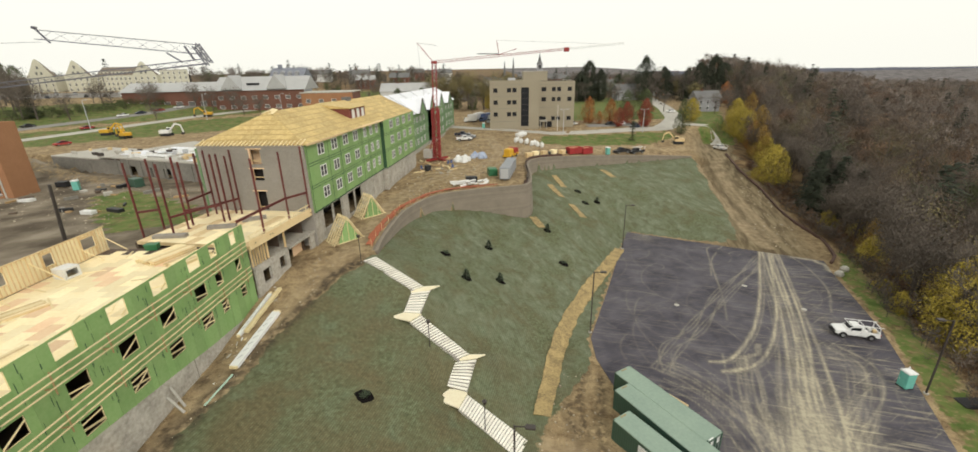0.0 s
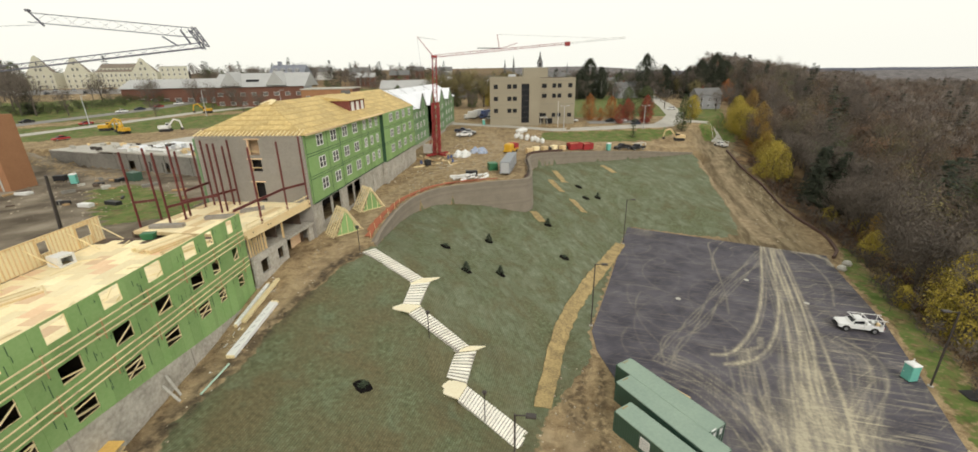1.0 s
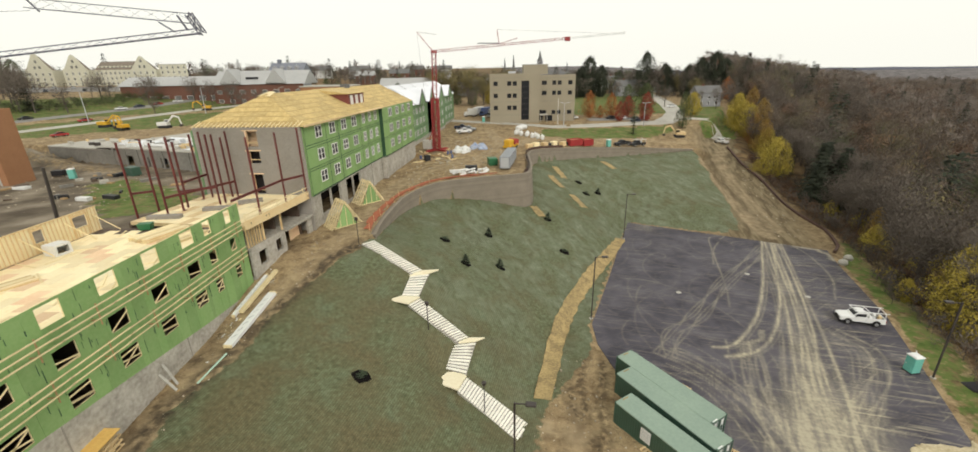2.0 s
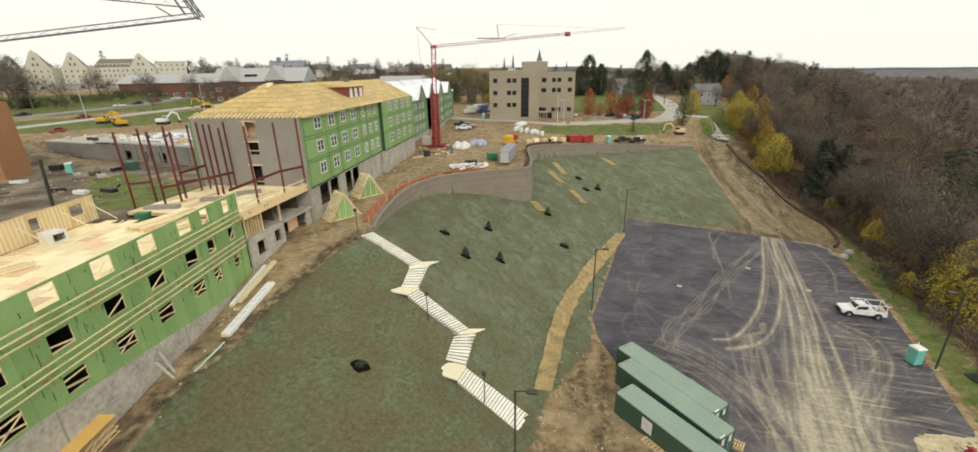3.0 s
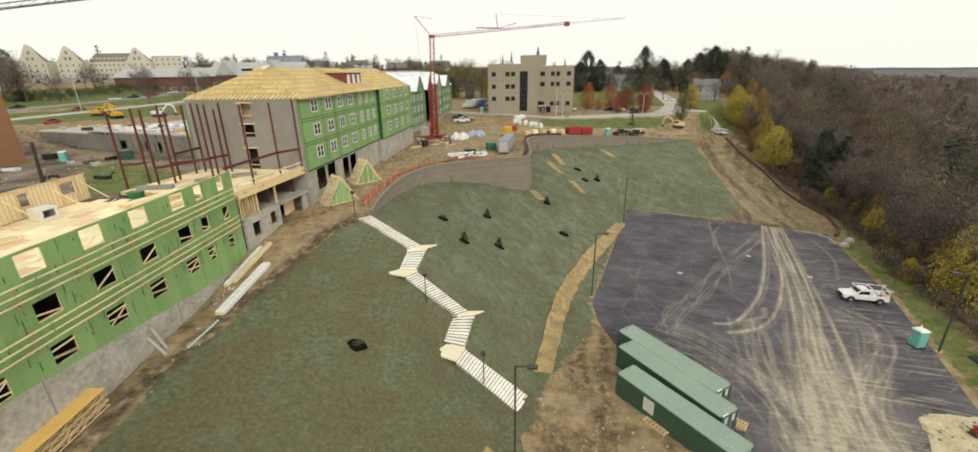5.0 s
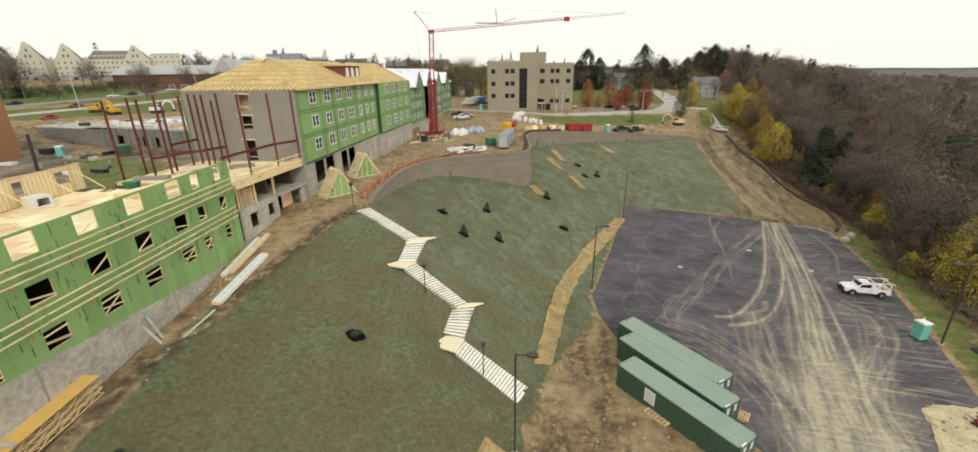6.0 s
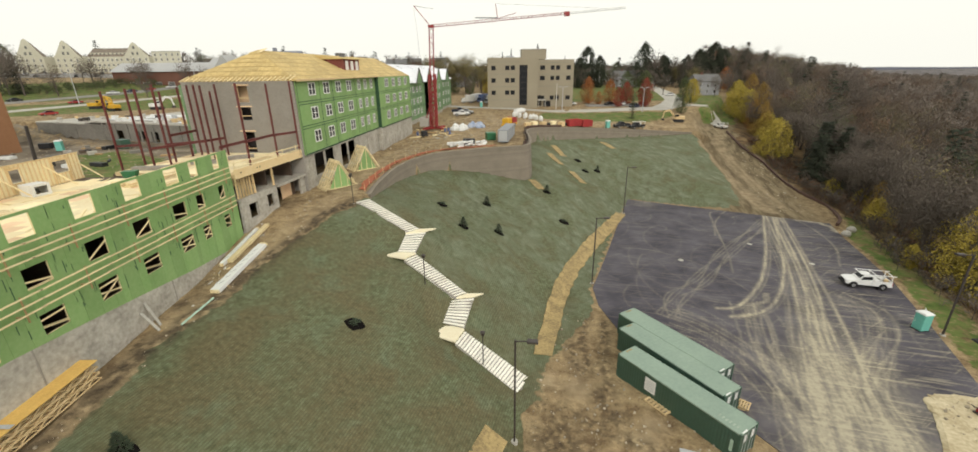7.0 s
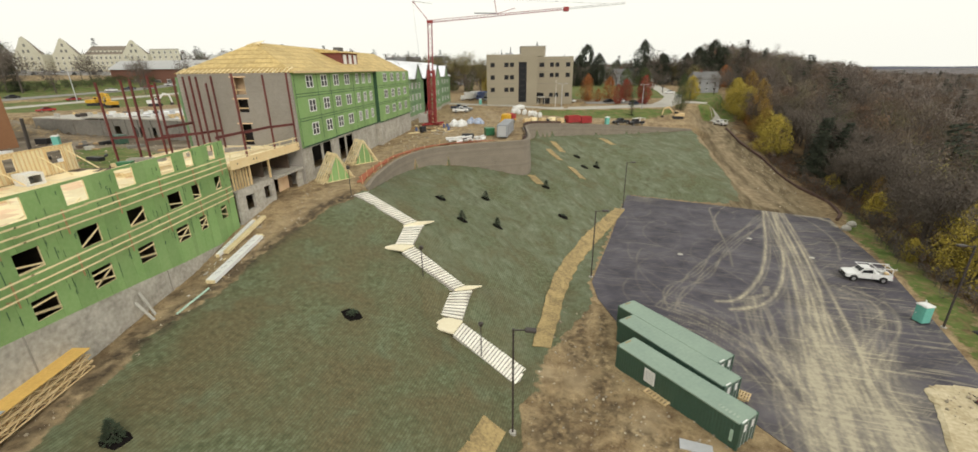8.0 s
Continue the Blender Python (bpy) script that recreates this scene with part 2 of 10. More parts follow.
# ---- builders ----
class G:
    """Collects faces in a local frame and makes one mesh object of them."""

    def __init__(self, m=None):
        self.v, self.f, self.k, self.m, self.slot = [], [], [], m or Matrix.Identity(4), 0

    def add(self, verts, faces):
        n = len(self.v)
        self.v += [self.m @ Vector(p) for p in verts]
        self.f += [tuple(i + n for i in q) for q in faces]
        self.k += [self.slot] * len(faces)
        return self

    def box(self, x0, x1, y0, y1, z0, z1):
        return self.add([(x, y, z) for z in (z0, z1) for y in (y0, y1) for x in (x0, x1)],
                        [(0, 2, 3, 1), (4, 5, 7, 6), (0, 1, 5, 4), (2, 6, 7, 3), (0, 4, 6, 2), (1, 3, 7, 5)])

    def bevel_box(self, x0, x1, y0, y1, z0, z1, r):
        """A box whose upright and upper edges are cut off by r."""
        ring = [(x0 + r, y0), (x1 - r, y0), (x1, y0 + r), (x1, y1 - r), (x1 - r, y1), (x0 + r, y1), (x0, y1 - r), (x0, y0 + r)]
        cx, cy = (x0 + x1) / 2, (y0 + y1) / 2
        top = [(x + (r if x < cx else -r) * 0.9, y + (r if y < cy else -r) * 0.9) for x, y in ring]
        v = [(x, y, z0) for x, y in ring] + [(x, y, z1 - r) for x, y in ring] + [(x, y, z1) for x, y in top]
        f = [tuple(range(7, -1, -1)), tuple(range(16, 24))]
        for o in (0, 8):
            f += [(o + i, o + (i + 1) % 8, o + 8 + (i + 1) % 8, o + 8 + i) for i in range(8)]
        return self.add(v, f)

    def bar(self, p, q, w, h=None):
        """A rectangular bar from p to q."""
        p, q, h = Vector(p), Vector(q), h or w
        d = (q - p).normalized()
        side = d.cross(Vector((0, 0, 1)))
        side = side.normalized() if side.length > 1e-3 else Vector((1, 0, 0))
        up = side.cross(d)
        c = [side * (a * w / 2) + up * (b * h / 2) for a, b in ((-1, -1), (1, -1), (1, 1), (-1, 1))]
        return self.add([p + o for o in c] + [q + o for o in c],
                        [(3, 2, 1, 0), (4, 5, 6, 7), (0, 1, 5, 4), (1, 2, 6, 5), (2, 3, 7, 6), (3, 0, 4, 7)])

    def tube(self, p, q, r, r2=None, n=8):
        p, q, r2 = Vector(p), Vector(q), r if r2 is None else r2
        d = (q - p).normalized()
        a = d.orthogonal().normalized()
        b = d.cross(a)
        ang = [2 * math.pi * i / n for i in range(n)]
        v = [p + (a * math.cos(t) + b * math.sin(t)) * r for t in ang] + [q + (a * math.cos(t) + b * math.sin(t)) * r2 for t in ang]
        return self.add(v, [(i, (i + 1) % n, n + (i + 1) % n, n + i) for i in range(n)] + [tuple(range(n - 1, -1, -1)), tuple(range(n, 2 * n))])

    def prism(self, pts, z0, z1):
        """An upright prism over the plan pts; z1 may be a list of heights."""
        n = len(pts)
        z1 = z1 if isinstance(z1, (list, tuple)) else [z1] * n
        z0 = z0 if isinstance(z0, (list, tuple)) else [z0] * n
        return self.add([(x, y, z) for (x, y), z in zip(pts, z0)] + [(x, y, z) for (x, y), z in zip(pts, z1)],
                        [tuple(range(n - 1, -1, -1)), tuple(range(n, 2 * n))] + [(i, (i + 1) % n, n + (i + 1) % n, n + i) for i in range(n)])

    def wall(self, cuts_a, cuts_b, holes, t0, t1, axis="x", top=None):
        """One connected slab with holes: a along the wall, b up, t through it. axis: the direction of a."""
        a = sorted({round(v, 4) for v in cuts_a} | {round(h[i], 4) for h in holes for i in (0, 1) if cuts_a[0] < h[i] < cuts_a[-1]})
        b = sorted({round(v, 4) for v in cuts_b} | {round(h[i], 4) for h in holes for i in (2, 3) if cuts_b[0] < h[i] < cuts_b[-1]})
        full = lambda i, j: 0 <= i < len(a) - 1 and 0 <= j < len(b) - 1 and not any(h[0] < (a[i] + a[i + 1]) / 2 < h[1] and h[2] < (b[j] + b[j + 1]) / 2 < h[3] for h in holes)
        at = (lambda u, t, z: (u, t, z)) if axis == "x" else (lambda u, t, z: (t, u, z))
        idx, verts, faces = {}, [], []

        def vx(i, j, k):
            if (i, j, k) not in idx:
                idx[(i, j, k)] = len(verts)
                verts.append(at(a[i], (t0, t1)[k], b[j]))
            return idx[(i, j, k)]
        for i in range(len(a) - 1):
            for j in range(len(b) - 1):
                if not full(i, j):
                    continue
                c = ((i, j), (i + 1, j), (i + 1, j + 1), (i, j + 1))
                faces.append(tuple(vx(*p, 0) for p in c))
                faces.append(tuple(vx(*p, 1) for p in reversed(c)))
                for p, q, n in ((c[0], c[1], (i, j - 1)), (c[1], c[2], (i + 1, j)), (c[2], c[3], (i, j + 1)), (c[3], c[0], (i - 1, j))):
                    if not full(*n):
                        faces.append((vx(*q, 0), vx(*p, 0), vx(*p, 1), vx(*q, 1)))
        return self.add(verts, faces)

    def loft(self, rings, cap=True):
        n = len(rings[0])
        f = [(o * n + i, o * n + (i + 1) % n, o * n + n + (i + 1) % n, o * n + n + i) for o in range(len(rings) - 1) for i in range(n)]
        if cap:
            f += [tuple(range(n - 1, -1, -1)), tuple(range((len(rings) - 1) * n, len(rings) * n))]
        return self.add([p for r in rings for p in r], f)

    def mesh(self, name, mats):
        me = bpy.data.meshes.new(name)
        me.from_pydata([tuple(p) for p in self.v], [], self.f)
        for m in (mats if isinstance(mats, (list, tuple)) else [mats]):
            me.materials.append(m)
        if any(self.k):
            me.polygons.foreach_set("material_index", self.k)
        me.update()
        return me


def thing(name, label, category, group="", kind="", at=None):
    return tagged(new_at(name, at), label, category, group, kind)


def new_at(name, at=None):
    ob = new(name)
    ob.empty_display_size = 0.3
    if at is not None:
        ob.matrix_basis = at if isinstance(at, Matrix) else Matrix.Translation(at)
    return ob


def part(name, g, material, parent=None, label="", kind=""):
    """One mesh object; under a parent its coordinates are the parent's own."""
    ob = new(name, g if isinstance(g, bpy.types.Mesh) else g.mesh(name, material))
    if parent:
        ob.parent = parent
    return tagged(ob, label, "", "", kind)


def solo(name, g, material, label, category, group="", kind=""):
    return tagged(part(name, g, material), label, category, group, kind)


def frame_at(x, y, z, dx, dy):
    """A local frame at (x, y, z) whose x axis runs along (dx, dy) and whose y axis points to its left."""
    a = math.atan2(dy, dx)
    return Matrix.Translation((x, y, z)) @ Matrix.Rotation(a, 4, "Z")


# ---- the ground ----
# retaining wall: plan and the heights of its top and foot
WALL = [(-16.9, 55.2, 5.0, 4.6), (-17.2, 62, 5.1, 3.7), (-16.2, 74, 5.2, 2.7), (-12, 82.5, 5.4, 2.3), (-4, 85.8, 5.7, 1.3), (3, 87.2, 5.85, -0.4),
        (6.6, 88.6, 5.9, -1.2), (7.8, 93, 5.9, -0.9), (8.2, 101, 5.9, 0.3), (8.5, 110, 5.9, 1.5), (11, 117.5, 5.7, 2.2), (20, 125, 4.8, 1.5), (40, 136, 2.8, 0.2), (67.5, 148.5, -0.3, -0.7)]
# upper edge of the seeded bank before the wall starts, and its toe along the parking lot
CREST = [(-27.5, -30, -4), (-27.8, 5, -0.9), (-26.9, 16, 0.2), (-26.6, 24, 0.8), (-25.7, 30, 1.3), (-24.5, 36, 1.9), (-22.4, 43.5, 3.2), (-20.6, 49.5, 4.3), (-18.2, 53, 4.65)]
TOE = [(68, 143, -1.6), (65, 126.6, -4.3), (61.3, 109.6, -6.9), (58.6, 98, -8.3), (54.6, 89, -8.7), (44, 92, -8.7), (32, 98, -8.6), (27, 87, -8.5), (17, 67, -8.6), (11, 55, -8.7), (6, 44.5, -8.8), (2.9, 34.5, -9.0), (1.0, 20, -9.2), (0, -30, -9.4)]
STEPS = [(-17.2, 53.3, 4.75), (-10.4, 50.6, 1.45), (-9.9, 49.6, 1.3), (-10.7, 46.4, 0.3), (-9.9, 45.4, 0.0), (-4.1, 42.4, -3.35), (-3.6, 42, -3.5), (-4.6, 38.9, -5.0), (-3.8, 37.2, -5.2), (2.7, 34.3, -9.0)]
LOT = [(31.6, 97.6), (65.6, 79.4), (63.0, 73), (56.7, 55), (51, 43), (46.6, 34.2), (36, 12), (33, 5), (24.2, 5), (24.5, 22), (19, 33), (14.4, 43.2), (13.4, 49), (13.7, 53.8), (20, 69), (28, 89)]
LOT_Z = -8.6
ROAD = [(88, 172, -0.6), (84, 160, -1.2), (80, 148, -2.8), (75, 132, -5.0), (69, 115, -7.0), (62, 98, -8.3), (57.5, 86, -8.62)]


def dense(line, step=1.0):
    line = np.array(line, float)
    out = []
    for a, b in zip(line[:-1], line[1:]):
        n = max(1, int(np.linalg.norm((b - a)[:2]) / step))
        out += [a + (b - a) * i / n for i in range(n)]
    return np.array(out + [line[-1]])


def smooth(e0, e1, x):
    t = np.clip((x - e0) / (e1 - e0), 0, 1)
    return t * t * (3 - 2 * t)


def inside(poly, x, y):
    res = np.zeros(x.shape, bool)
    n = len(poly)
    for i in range(n):
        (x1, y1), (x2, y2) = poly[i][:2], poly[(i + 1) % n][:2]
        if y1 == y2:
            continue
        c = ((y1 > y) != (y2 > y)) & (x < (x2 - x1) * (y - y1) / (y2 - y1) + x1)
        res ^= c
    return res


def near(line, x, y):
    """Distance to a dense line, and its height there (smoothed over the nearest stretch)."""
    d2 = (x[:, None] - line[None, :, 0]) ** 2 + (y[:, None] - line[None, :, 1]) ** 2
    w = 1 / (d2 + 0.3) ** 2.5
    return np.sqrt(d2.min(1)), (w * line[None, :, 2]).sum(1) / w.sum(1)


def curve_pts(line, n=6):
    """Catmull-Rom through the points."""
    p = [Vector(q) for q in line]
    p = [p[0] * 2 - p[1]] + p + [p[-1] * 2 - p[-2]]
    out = []
    for a, b, c, d in zip(p[:-3], p[1:-2], p[2:-1], p[3:]):
        for i in range(n):
            t = i / n
            out.append(0.5 * (2 * b + (c - a) * t + (2 * a - 5 * b + 4 * c - d) * t * t + (3 * b - a - 3 * c + d) * t ** 3))
    return out + [p[-2]]


WALL_TOP = dense([(a, b, c) for a, b, c, _ in WALL])
BANK_TOP = np.vstack([dense(CREST), dense([(a, b, d) for a, b, _, d in WALL])])
BANK_TOE = dense(TOE)
BANK = CREST + [(a, b, d) for a, b, _, d in WALL] + TOE
ROAD_L = dense(ROAD)
STEP_L = dense(STEPS, 0.7)
LOT_RIM = dense([(a, b, 0) for a, b in LOT + LOT[:1]])
PATH_L = dense([(-26.4, 18, 0), (-25.6, 34, 0), (-23.6, 44, 0), (-20.8, 54, 0), (-20.2, 66, 0), (-19.2, 78, 0), (-15, 88, 0)])


def fbm(x, y, s, seed=0.0):
    return np.array([noise.fractal(Vector((a * s + seed, b * s, seed * 1.7)), 1.0, 2.0, 3) for a, b in zip(x, y)])


def upper(x, y):
    """Height of the terrace, the yard behind the buildings and the town beyond."""
    z = np.interp(y, [-30, 5, 16, 24, 30, 36, 43.5, 50, 56, 80, 120, 190, 260, 400, 900, 4500], [-4, -0.9, 0.2, 0.8, 1.3, 1.9, 3.2, 4.4, 4.9, 5.2, 5.7, 6.0, 8, 11, 18, 60])
    drop = np.interp(x, [8, 20, 40, 69, 90], [0, -0.9, -2.9, -6.0, -6.4]) * (1 - smooth(145, 200, y)) * smooth(80, 112, y)
    z = z + drop
    r = 0.75 * y - 0.66 * x
    yard = np.interp(r, [0, 128, 150, 166, 210, 236, 262, 300, 345, 600, 1500, 5000], [5.5, 5.5, 5.9, 8.8, 9.3, 11, 13, 17.5, 22, 26, 35, 60])
    # the dug-out yard before the concrete structure, with an earth ramp along its wall
    s, t = ((x + 60.5) * -57.5 + (y - 95) * 20) / 60.9, ((x + 60.5) * -20 - (y - 95) * 57.5) / 60.9
    dug = (t > -0.2) & (t < 60) & (s > -12) & (s < 82)
    low = np.where((t > 2.5) & (t < 8.5), np.interp(s, [30, 62], [5.2, 8.9]), 5.2) + smooth(64, 82, s) * 4
    yard = np.where(dug, np.minimum(yard, low), yard)
    wy = smooth(-30, -46, x) * smooth(900, 350, y)
    return z * (1 - wy) + yard * wy


def lower(x, y):
    """Height of the lot, the verge and the wooded valley to the right."""
    edge = np.interp(y, [-30, 12, 34, 43, 55, 73, 80, 100, 125, 150, 172, 300, 600, 4500], [30, 36, 46.6, 51, 56.7, 63, 66, 72, 82, 90, 96, 110, 130, 200])
    d = np.clip(x - edge, 0, None)
    base = np.interp(y, [85, 100, 120, 148, 172, 230, 320, 450, 600, 1500, 4500], [-8.6, -8.8, -8.4, -4.5, -1.4, 9, 24, 40, 44, 4, -10])
    fall = np.interp(d, [0, 3, 9, 20, 45, 120, 300, 700, 1300, 2400, 4500], [0, 0.1, -1.0, -3.0, -7, -19, -48, -54, -34, -6, 4])
    return base + fall


def height(x, y, rough=True):
    x, y = np.asarray(x, float).ravel(), np.asarray(y, float).ravel()
    z = np.zeros(x.shape)
    for i in range(0, len(x), 4000):
        s = slice(i, i + 4000)
        z[s] = _height(x[s], y[s])
    return z


def _height(x, y):
    bank = inside(BANK, x, y)
    # the divide between the upper ground and the lower: the bank's crest and wall, then the road's left side
    up = inside([(-9000, -30), (-27.5, -30)] + [p[:2] for p in CREST] + [p[:2] for p in WALL] + [(76, 152), (82, 166), (86, 176), (120, 230), (170, 330), (260, 600), (500, 1500), (1500, 9000), (-9000, 9000)], x, y)
    z = np.where(up, upper(x, y), lower(x, y))
    dc, zc = near(BANK_TOP, x, y)
    dt, zt = near(BANK_TOE, x, y)
    f = (dc / (dc + dt + 1e-6)) ** 1.3
    z = np.where(bank, zc + (zt - zc) * f, z)
    dw, zw = near(WALL_TOP, x, y)
    z_foot = near(BANK_TOP, x, y)[1]
    z = np.where(up & (dw < 6) & (y > 53), zw * (1 - smooth(2, 6, dw)) + z * smooth(2, 6, dw), z)
    z = np.where(up & (dw < 0.55) & (y > 56), z_foot, z)
    ds, zs = near(STEP_L, x, y)
    k = (1 - smooth(1.2, 4.5, ds)) * bank
    z = z * (1 - k) + (zs - 0.16) * k
    dr, zr = near(ROAD_L, x, y)
    k = (1 - smooth(5.0, 11, dr)) * (~bank) * (y > 86)
    z = z * (1 - k) + zr * k
    # the ground meets the asphalt's rim level
    k = 1 - smooth(0.8, 2.8, near(LOT_RIM, x, y)[0])
    z = z * (1 - k) + (LOT_Z - 0.05) * k
    lot = inside(LOT, x, y)
    z = np.where(lot, LOT_Z - 0.06, z)
    return z


def z_at(x, y):
    return float(height([x], [y])[0])


def axis(*spans):
    out = []
    for a, b, s in spans:
        n = max(1, round((b - a) / s))
        out += [a + (b - a) * i / n for i in range(n)]
    return np.array(out + [spans[-1][1]])


XS = axis((-4200, -800, 340), (-800, -320, 40), (-320, -110, 7), (-110, -32, 3), (-32, 16, 0.65), (16, 72, 0.9), (72, 110, 2.2), (110, 330, 10), (330, 900, 45), (900, 4200, 330))
YS = axis((-320, -30, 30), (-30, 12, 3.5), (12, 100, 0.65), (100, 156, 1.1), (156, 215, 3), (215, 420, 9), (420, 1000, 45), (1000, 4300, 330))


def fence_x(y):
    return np.interp(y, [-30, 12, 34, 43, 55, 73, 80, 91, 100, 110, 122, 139, 157, 172, 190, 230, 300, 600], [30, 36, 46.6, 51, 56.7, 63, 68.6, 73.3, 74.5, 75.6, 78, 80.4, 84.4, 93, 104, 120, 142, 250])


RUTS = [[(70, 146), (66.9, 136.9), (64.4, 124), (62.7, 113.4), (60.9, 99.3), (58.6, 88.9)], [(86, 168), (81, 155), (75.8, 146.9), (71, 130), (68.3, 117.8), (65.3, 103.2), (62.2, 90.3)], [(60.2, 100), (59.2, 94), (58.8, 87)],
        [(-19, 60), (-20, 75), (-17.5, 90), (-12, 100), (-4, 108), (2, 128), (-2, 160)], [(-10, 95), (0, 106), (6, 126), (12, 140), (40, 152), (70, 158), (84, 166)]]


def zones(x, y, z):
    """How much of each kind of soil shows: seeded bank, bare earth, lawn, forest floor, gravel."""
    bank = inside(BANK, x, y)
    nz = fbm(x, y, 0.16) * 1.6
    nz2 = fbm(x, y, 0.05, 4.2) * 10
    dt = np.concatenate([near(BANK_TOE, x[i:i + 4000], y[i:i + 4000])[0] for i in range(0, len(x), 4000)])
    dc = np.concatenate([near(dense(CREST), x[i:i + 4000], y[i:i + 4000])[0] for i in range(0, len(x), 4000)])
    seed = np.where(bank, smooth(-0.3, 1.1, np.minimum(dc, 9) + nz * 0.5 - 0.4), 0)
    seed = np.where(bank & (x > 52) & (y > 88), seed * smooth(0.2, 2.4, dt + nz * 0.6), seed)
    seed = np.maximum(seed, inside([(5.5, 41), (6, 44.5), (11, 55), (17, 67), (27, 87), (32, 98), (27.5, 89), (19.6, 69), (13.3, 54), (12.8, 49.5), (11.6, 46.5), (9.2, 43), (7.4, 40.5)], x, y) * 1.0)
    seed = np.maximum(seed, np.where(~bank & (y > 31) & (y < 52) & (x < 15), smooth(3.2, 0.0, dt + nz * 0.6), 0))
    edge = fence_x(y)
    town = smooth(300, 345, y + nz * 4) * (x < 130)
    woods = smooth(np.where(y > 84, 0.6, 4), np.where(y > 84, 3.0, 9), x - edge + nz * 1.5) * (x > 30)
    woods = np.maximum(woods, town)
    verge = smooth(0.2, 1.2, x - edge) * (1 - woods) * (y < 84)
    r = 0.75 * y - 0.66 * x
    lawn = ((x < -40) & (r > 196 + nz) & (r < 233 + nz) & (x < -80)) | ((x < -40) & (r > 241) & (r < 300))
    lawn |= inside([(-81, 92), (-57, 78), (-50, 68), (-62, 64), (-74, 74), (-84, 86)], x, y)
    lawn |= inside([(15, 147), (24, 146), (60, 163), (72, 174), (70, 180), (40, 172), (18, 164)], x, y)
    lawn |= (y > 205) & (x > 30) & (x < 95) & (y < 330)
    lawn |= inside([(-75, 46), (-62, 40), (-58, 25), (-90, 30)], x, y)
    lawn |= inside([(84, 176), (96, 172), (118, 240), (96, 240)], x, y)
    gs, gt = ((x + 60.5) * -57.5 + (y - 95) * 20) / 60.9, ((x + 60.5) * -20 - (y - 95) * 57.5) / 60.9
    paved = ((x < -48) & ((r < 132 + nz * 3) | ((gt > 0) & (gt < 2.5 + nz) & (gs < 70) & (gs > 0)) | ((gt > 8.5) & (gt < 40) & (gs < 80) & (gs > 0)))) & ~lawn
    paved = np.where((x < -48) & (gt > 2.4) & (gt < 8.6) & (gs > 20) & (gs < 75), np.maximum(paved, 0.5), paved)
    packed = np.zeros(x.shape)
    for line in RUTS:
        ln = dense([(a, b, 0) for a, b in line], 1.0)
        for i in range(0, len(x), 4000):
            d = near(ln, x[i:i + 4000], y[i:i + 4000])[0]
            packed[i:i + 4000] = np.maximum(packed[i:i + 4000], np.exp(-((np.abs(d) - 0.9) / 0.55) ** 2))
    road = np.zeros(x.shape)
    for i in range(0, len(x), 4000):
        road[i:i + 4000] = np.exp(-(near(ROAD_L, x[i:i + 4000], y[i:i + 4000])[0] / 10.0) ** 4)
        packed[i:i + 4000] = np.maximum(packed[i:i + 4000], 0.55 * np.exp(-(near(PATH_L, x[i:i + 4000], y[i:i + 4000])[0] / 1.9) ** 4))
    lip = np.where((y < 56) & (x < -12), 0.95 * np.exp(-((dc - 0.45) / 0.4) ** 2), 0)
    mud = np.zeros(x.shape)
    for a, b, r0 in ((4.6, 27.1, 2.6), (10.1, 32.4, 1.5), (10.2, 30, 1.7), (3.7, 35.7, 0.9), (7, 22, 2.4), (13.4, 45, 0.8), (-27.4, 27, 0.9), (-27.6, 32.5, 1.1), (-27.6, 36, 1.0)):
        mud = np.maximum(mud, np.exp(-((x - a) ** 2 + (y - b) ** 2) / r0 ** 2))
    for run in ([(11.6, 47, 0), (9.9, 42, 0), (9.4, 39, 0), (9.8, 36, 0)], [(13.2, 45, 0), (12.2, 41, 0), (11.2, 37, 0), (10.6, 33, 0)], [(6, 31, 0), (9, 28, 0), (14, 25.5, 0)], [(2.5, 33, 0), (5, 30, 0), (6.5, 26, 0)], [(8.6, 46, 0), (7.9, 42, 0), (8.0, 38.5, 0), (8.6, 35.5, 0)], [(10.2, 45, 0), (9.2, 41, 0), (9.6, 37.5, 0)]):
        ln = dense(run, 0.5)
        for i in range(0, len(x), 4000):
            mud[i:i + 4000] = np.maximum(mud[i:i + 4000], np.exp(-(near(ln, x[i:i + 4000], y[i:i + 4000])[0] / 0.65) ** 2))
    ln = dense([(72.5, 146.5, 0), (69, 134, 0), (66.3, 121, 0), (64.3, 108, 0), (62, 95, 0), (60.6, 90, 0)])
    for i in range(0, len(x), 4000):
        mud[i:i + 4000] = np.maximum(mud[i:i + 4000], 0.55 * np.exp(-(near(ln, x[i:i + 4000], y[i:i + 4000])[0] / 1.1) ** 2))
    for a, b, r0 in ((7.6, 33.5, 1.7), (4.9, 34.3, 1.2), (13.3, 28.6, 1.0), (8.2, 37, 0.8), (12.2, 27.2, 1.1)):
        packed = np.maximum(packed, np.exp(-((x - a) ** 2 + (y - b) ** 2) / r0 ** 2))
    fresh = np.clip(smooth(26, 62, y + 0.55 * x + nz2 * 1.2) * 0.95, 0, 1)
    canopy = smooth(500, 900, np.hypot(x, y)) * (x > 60)
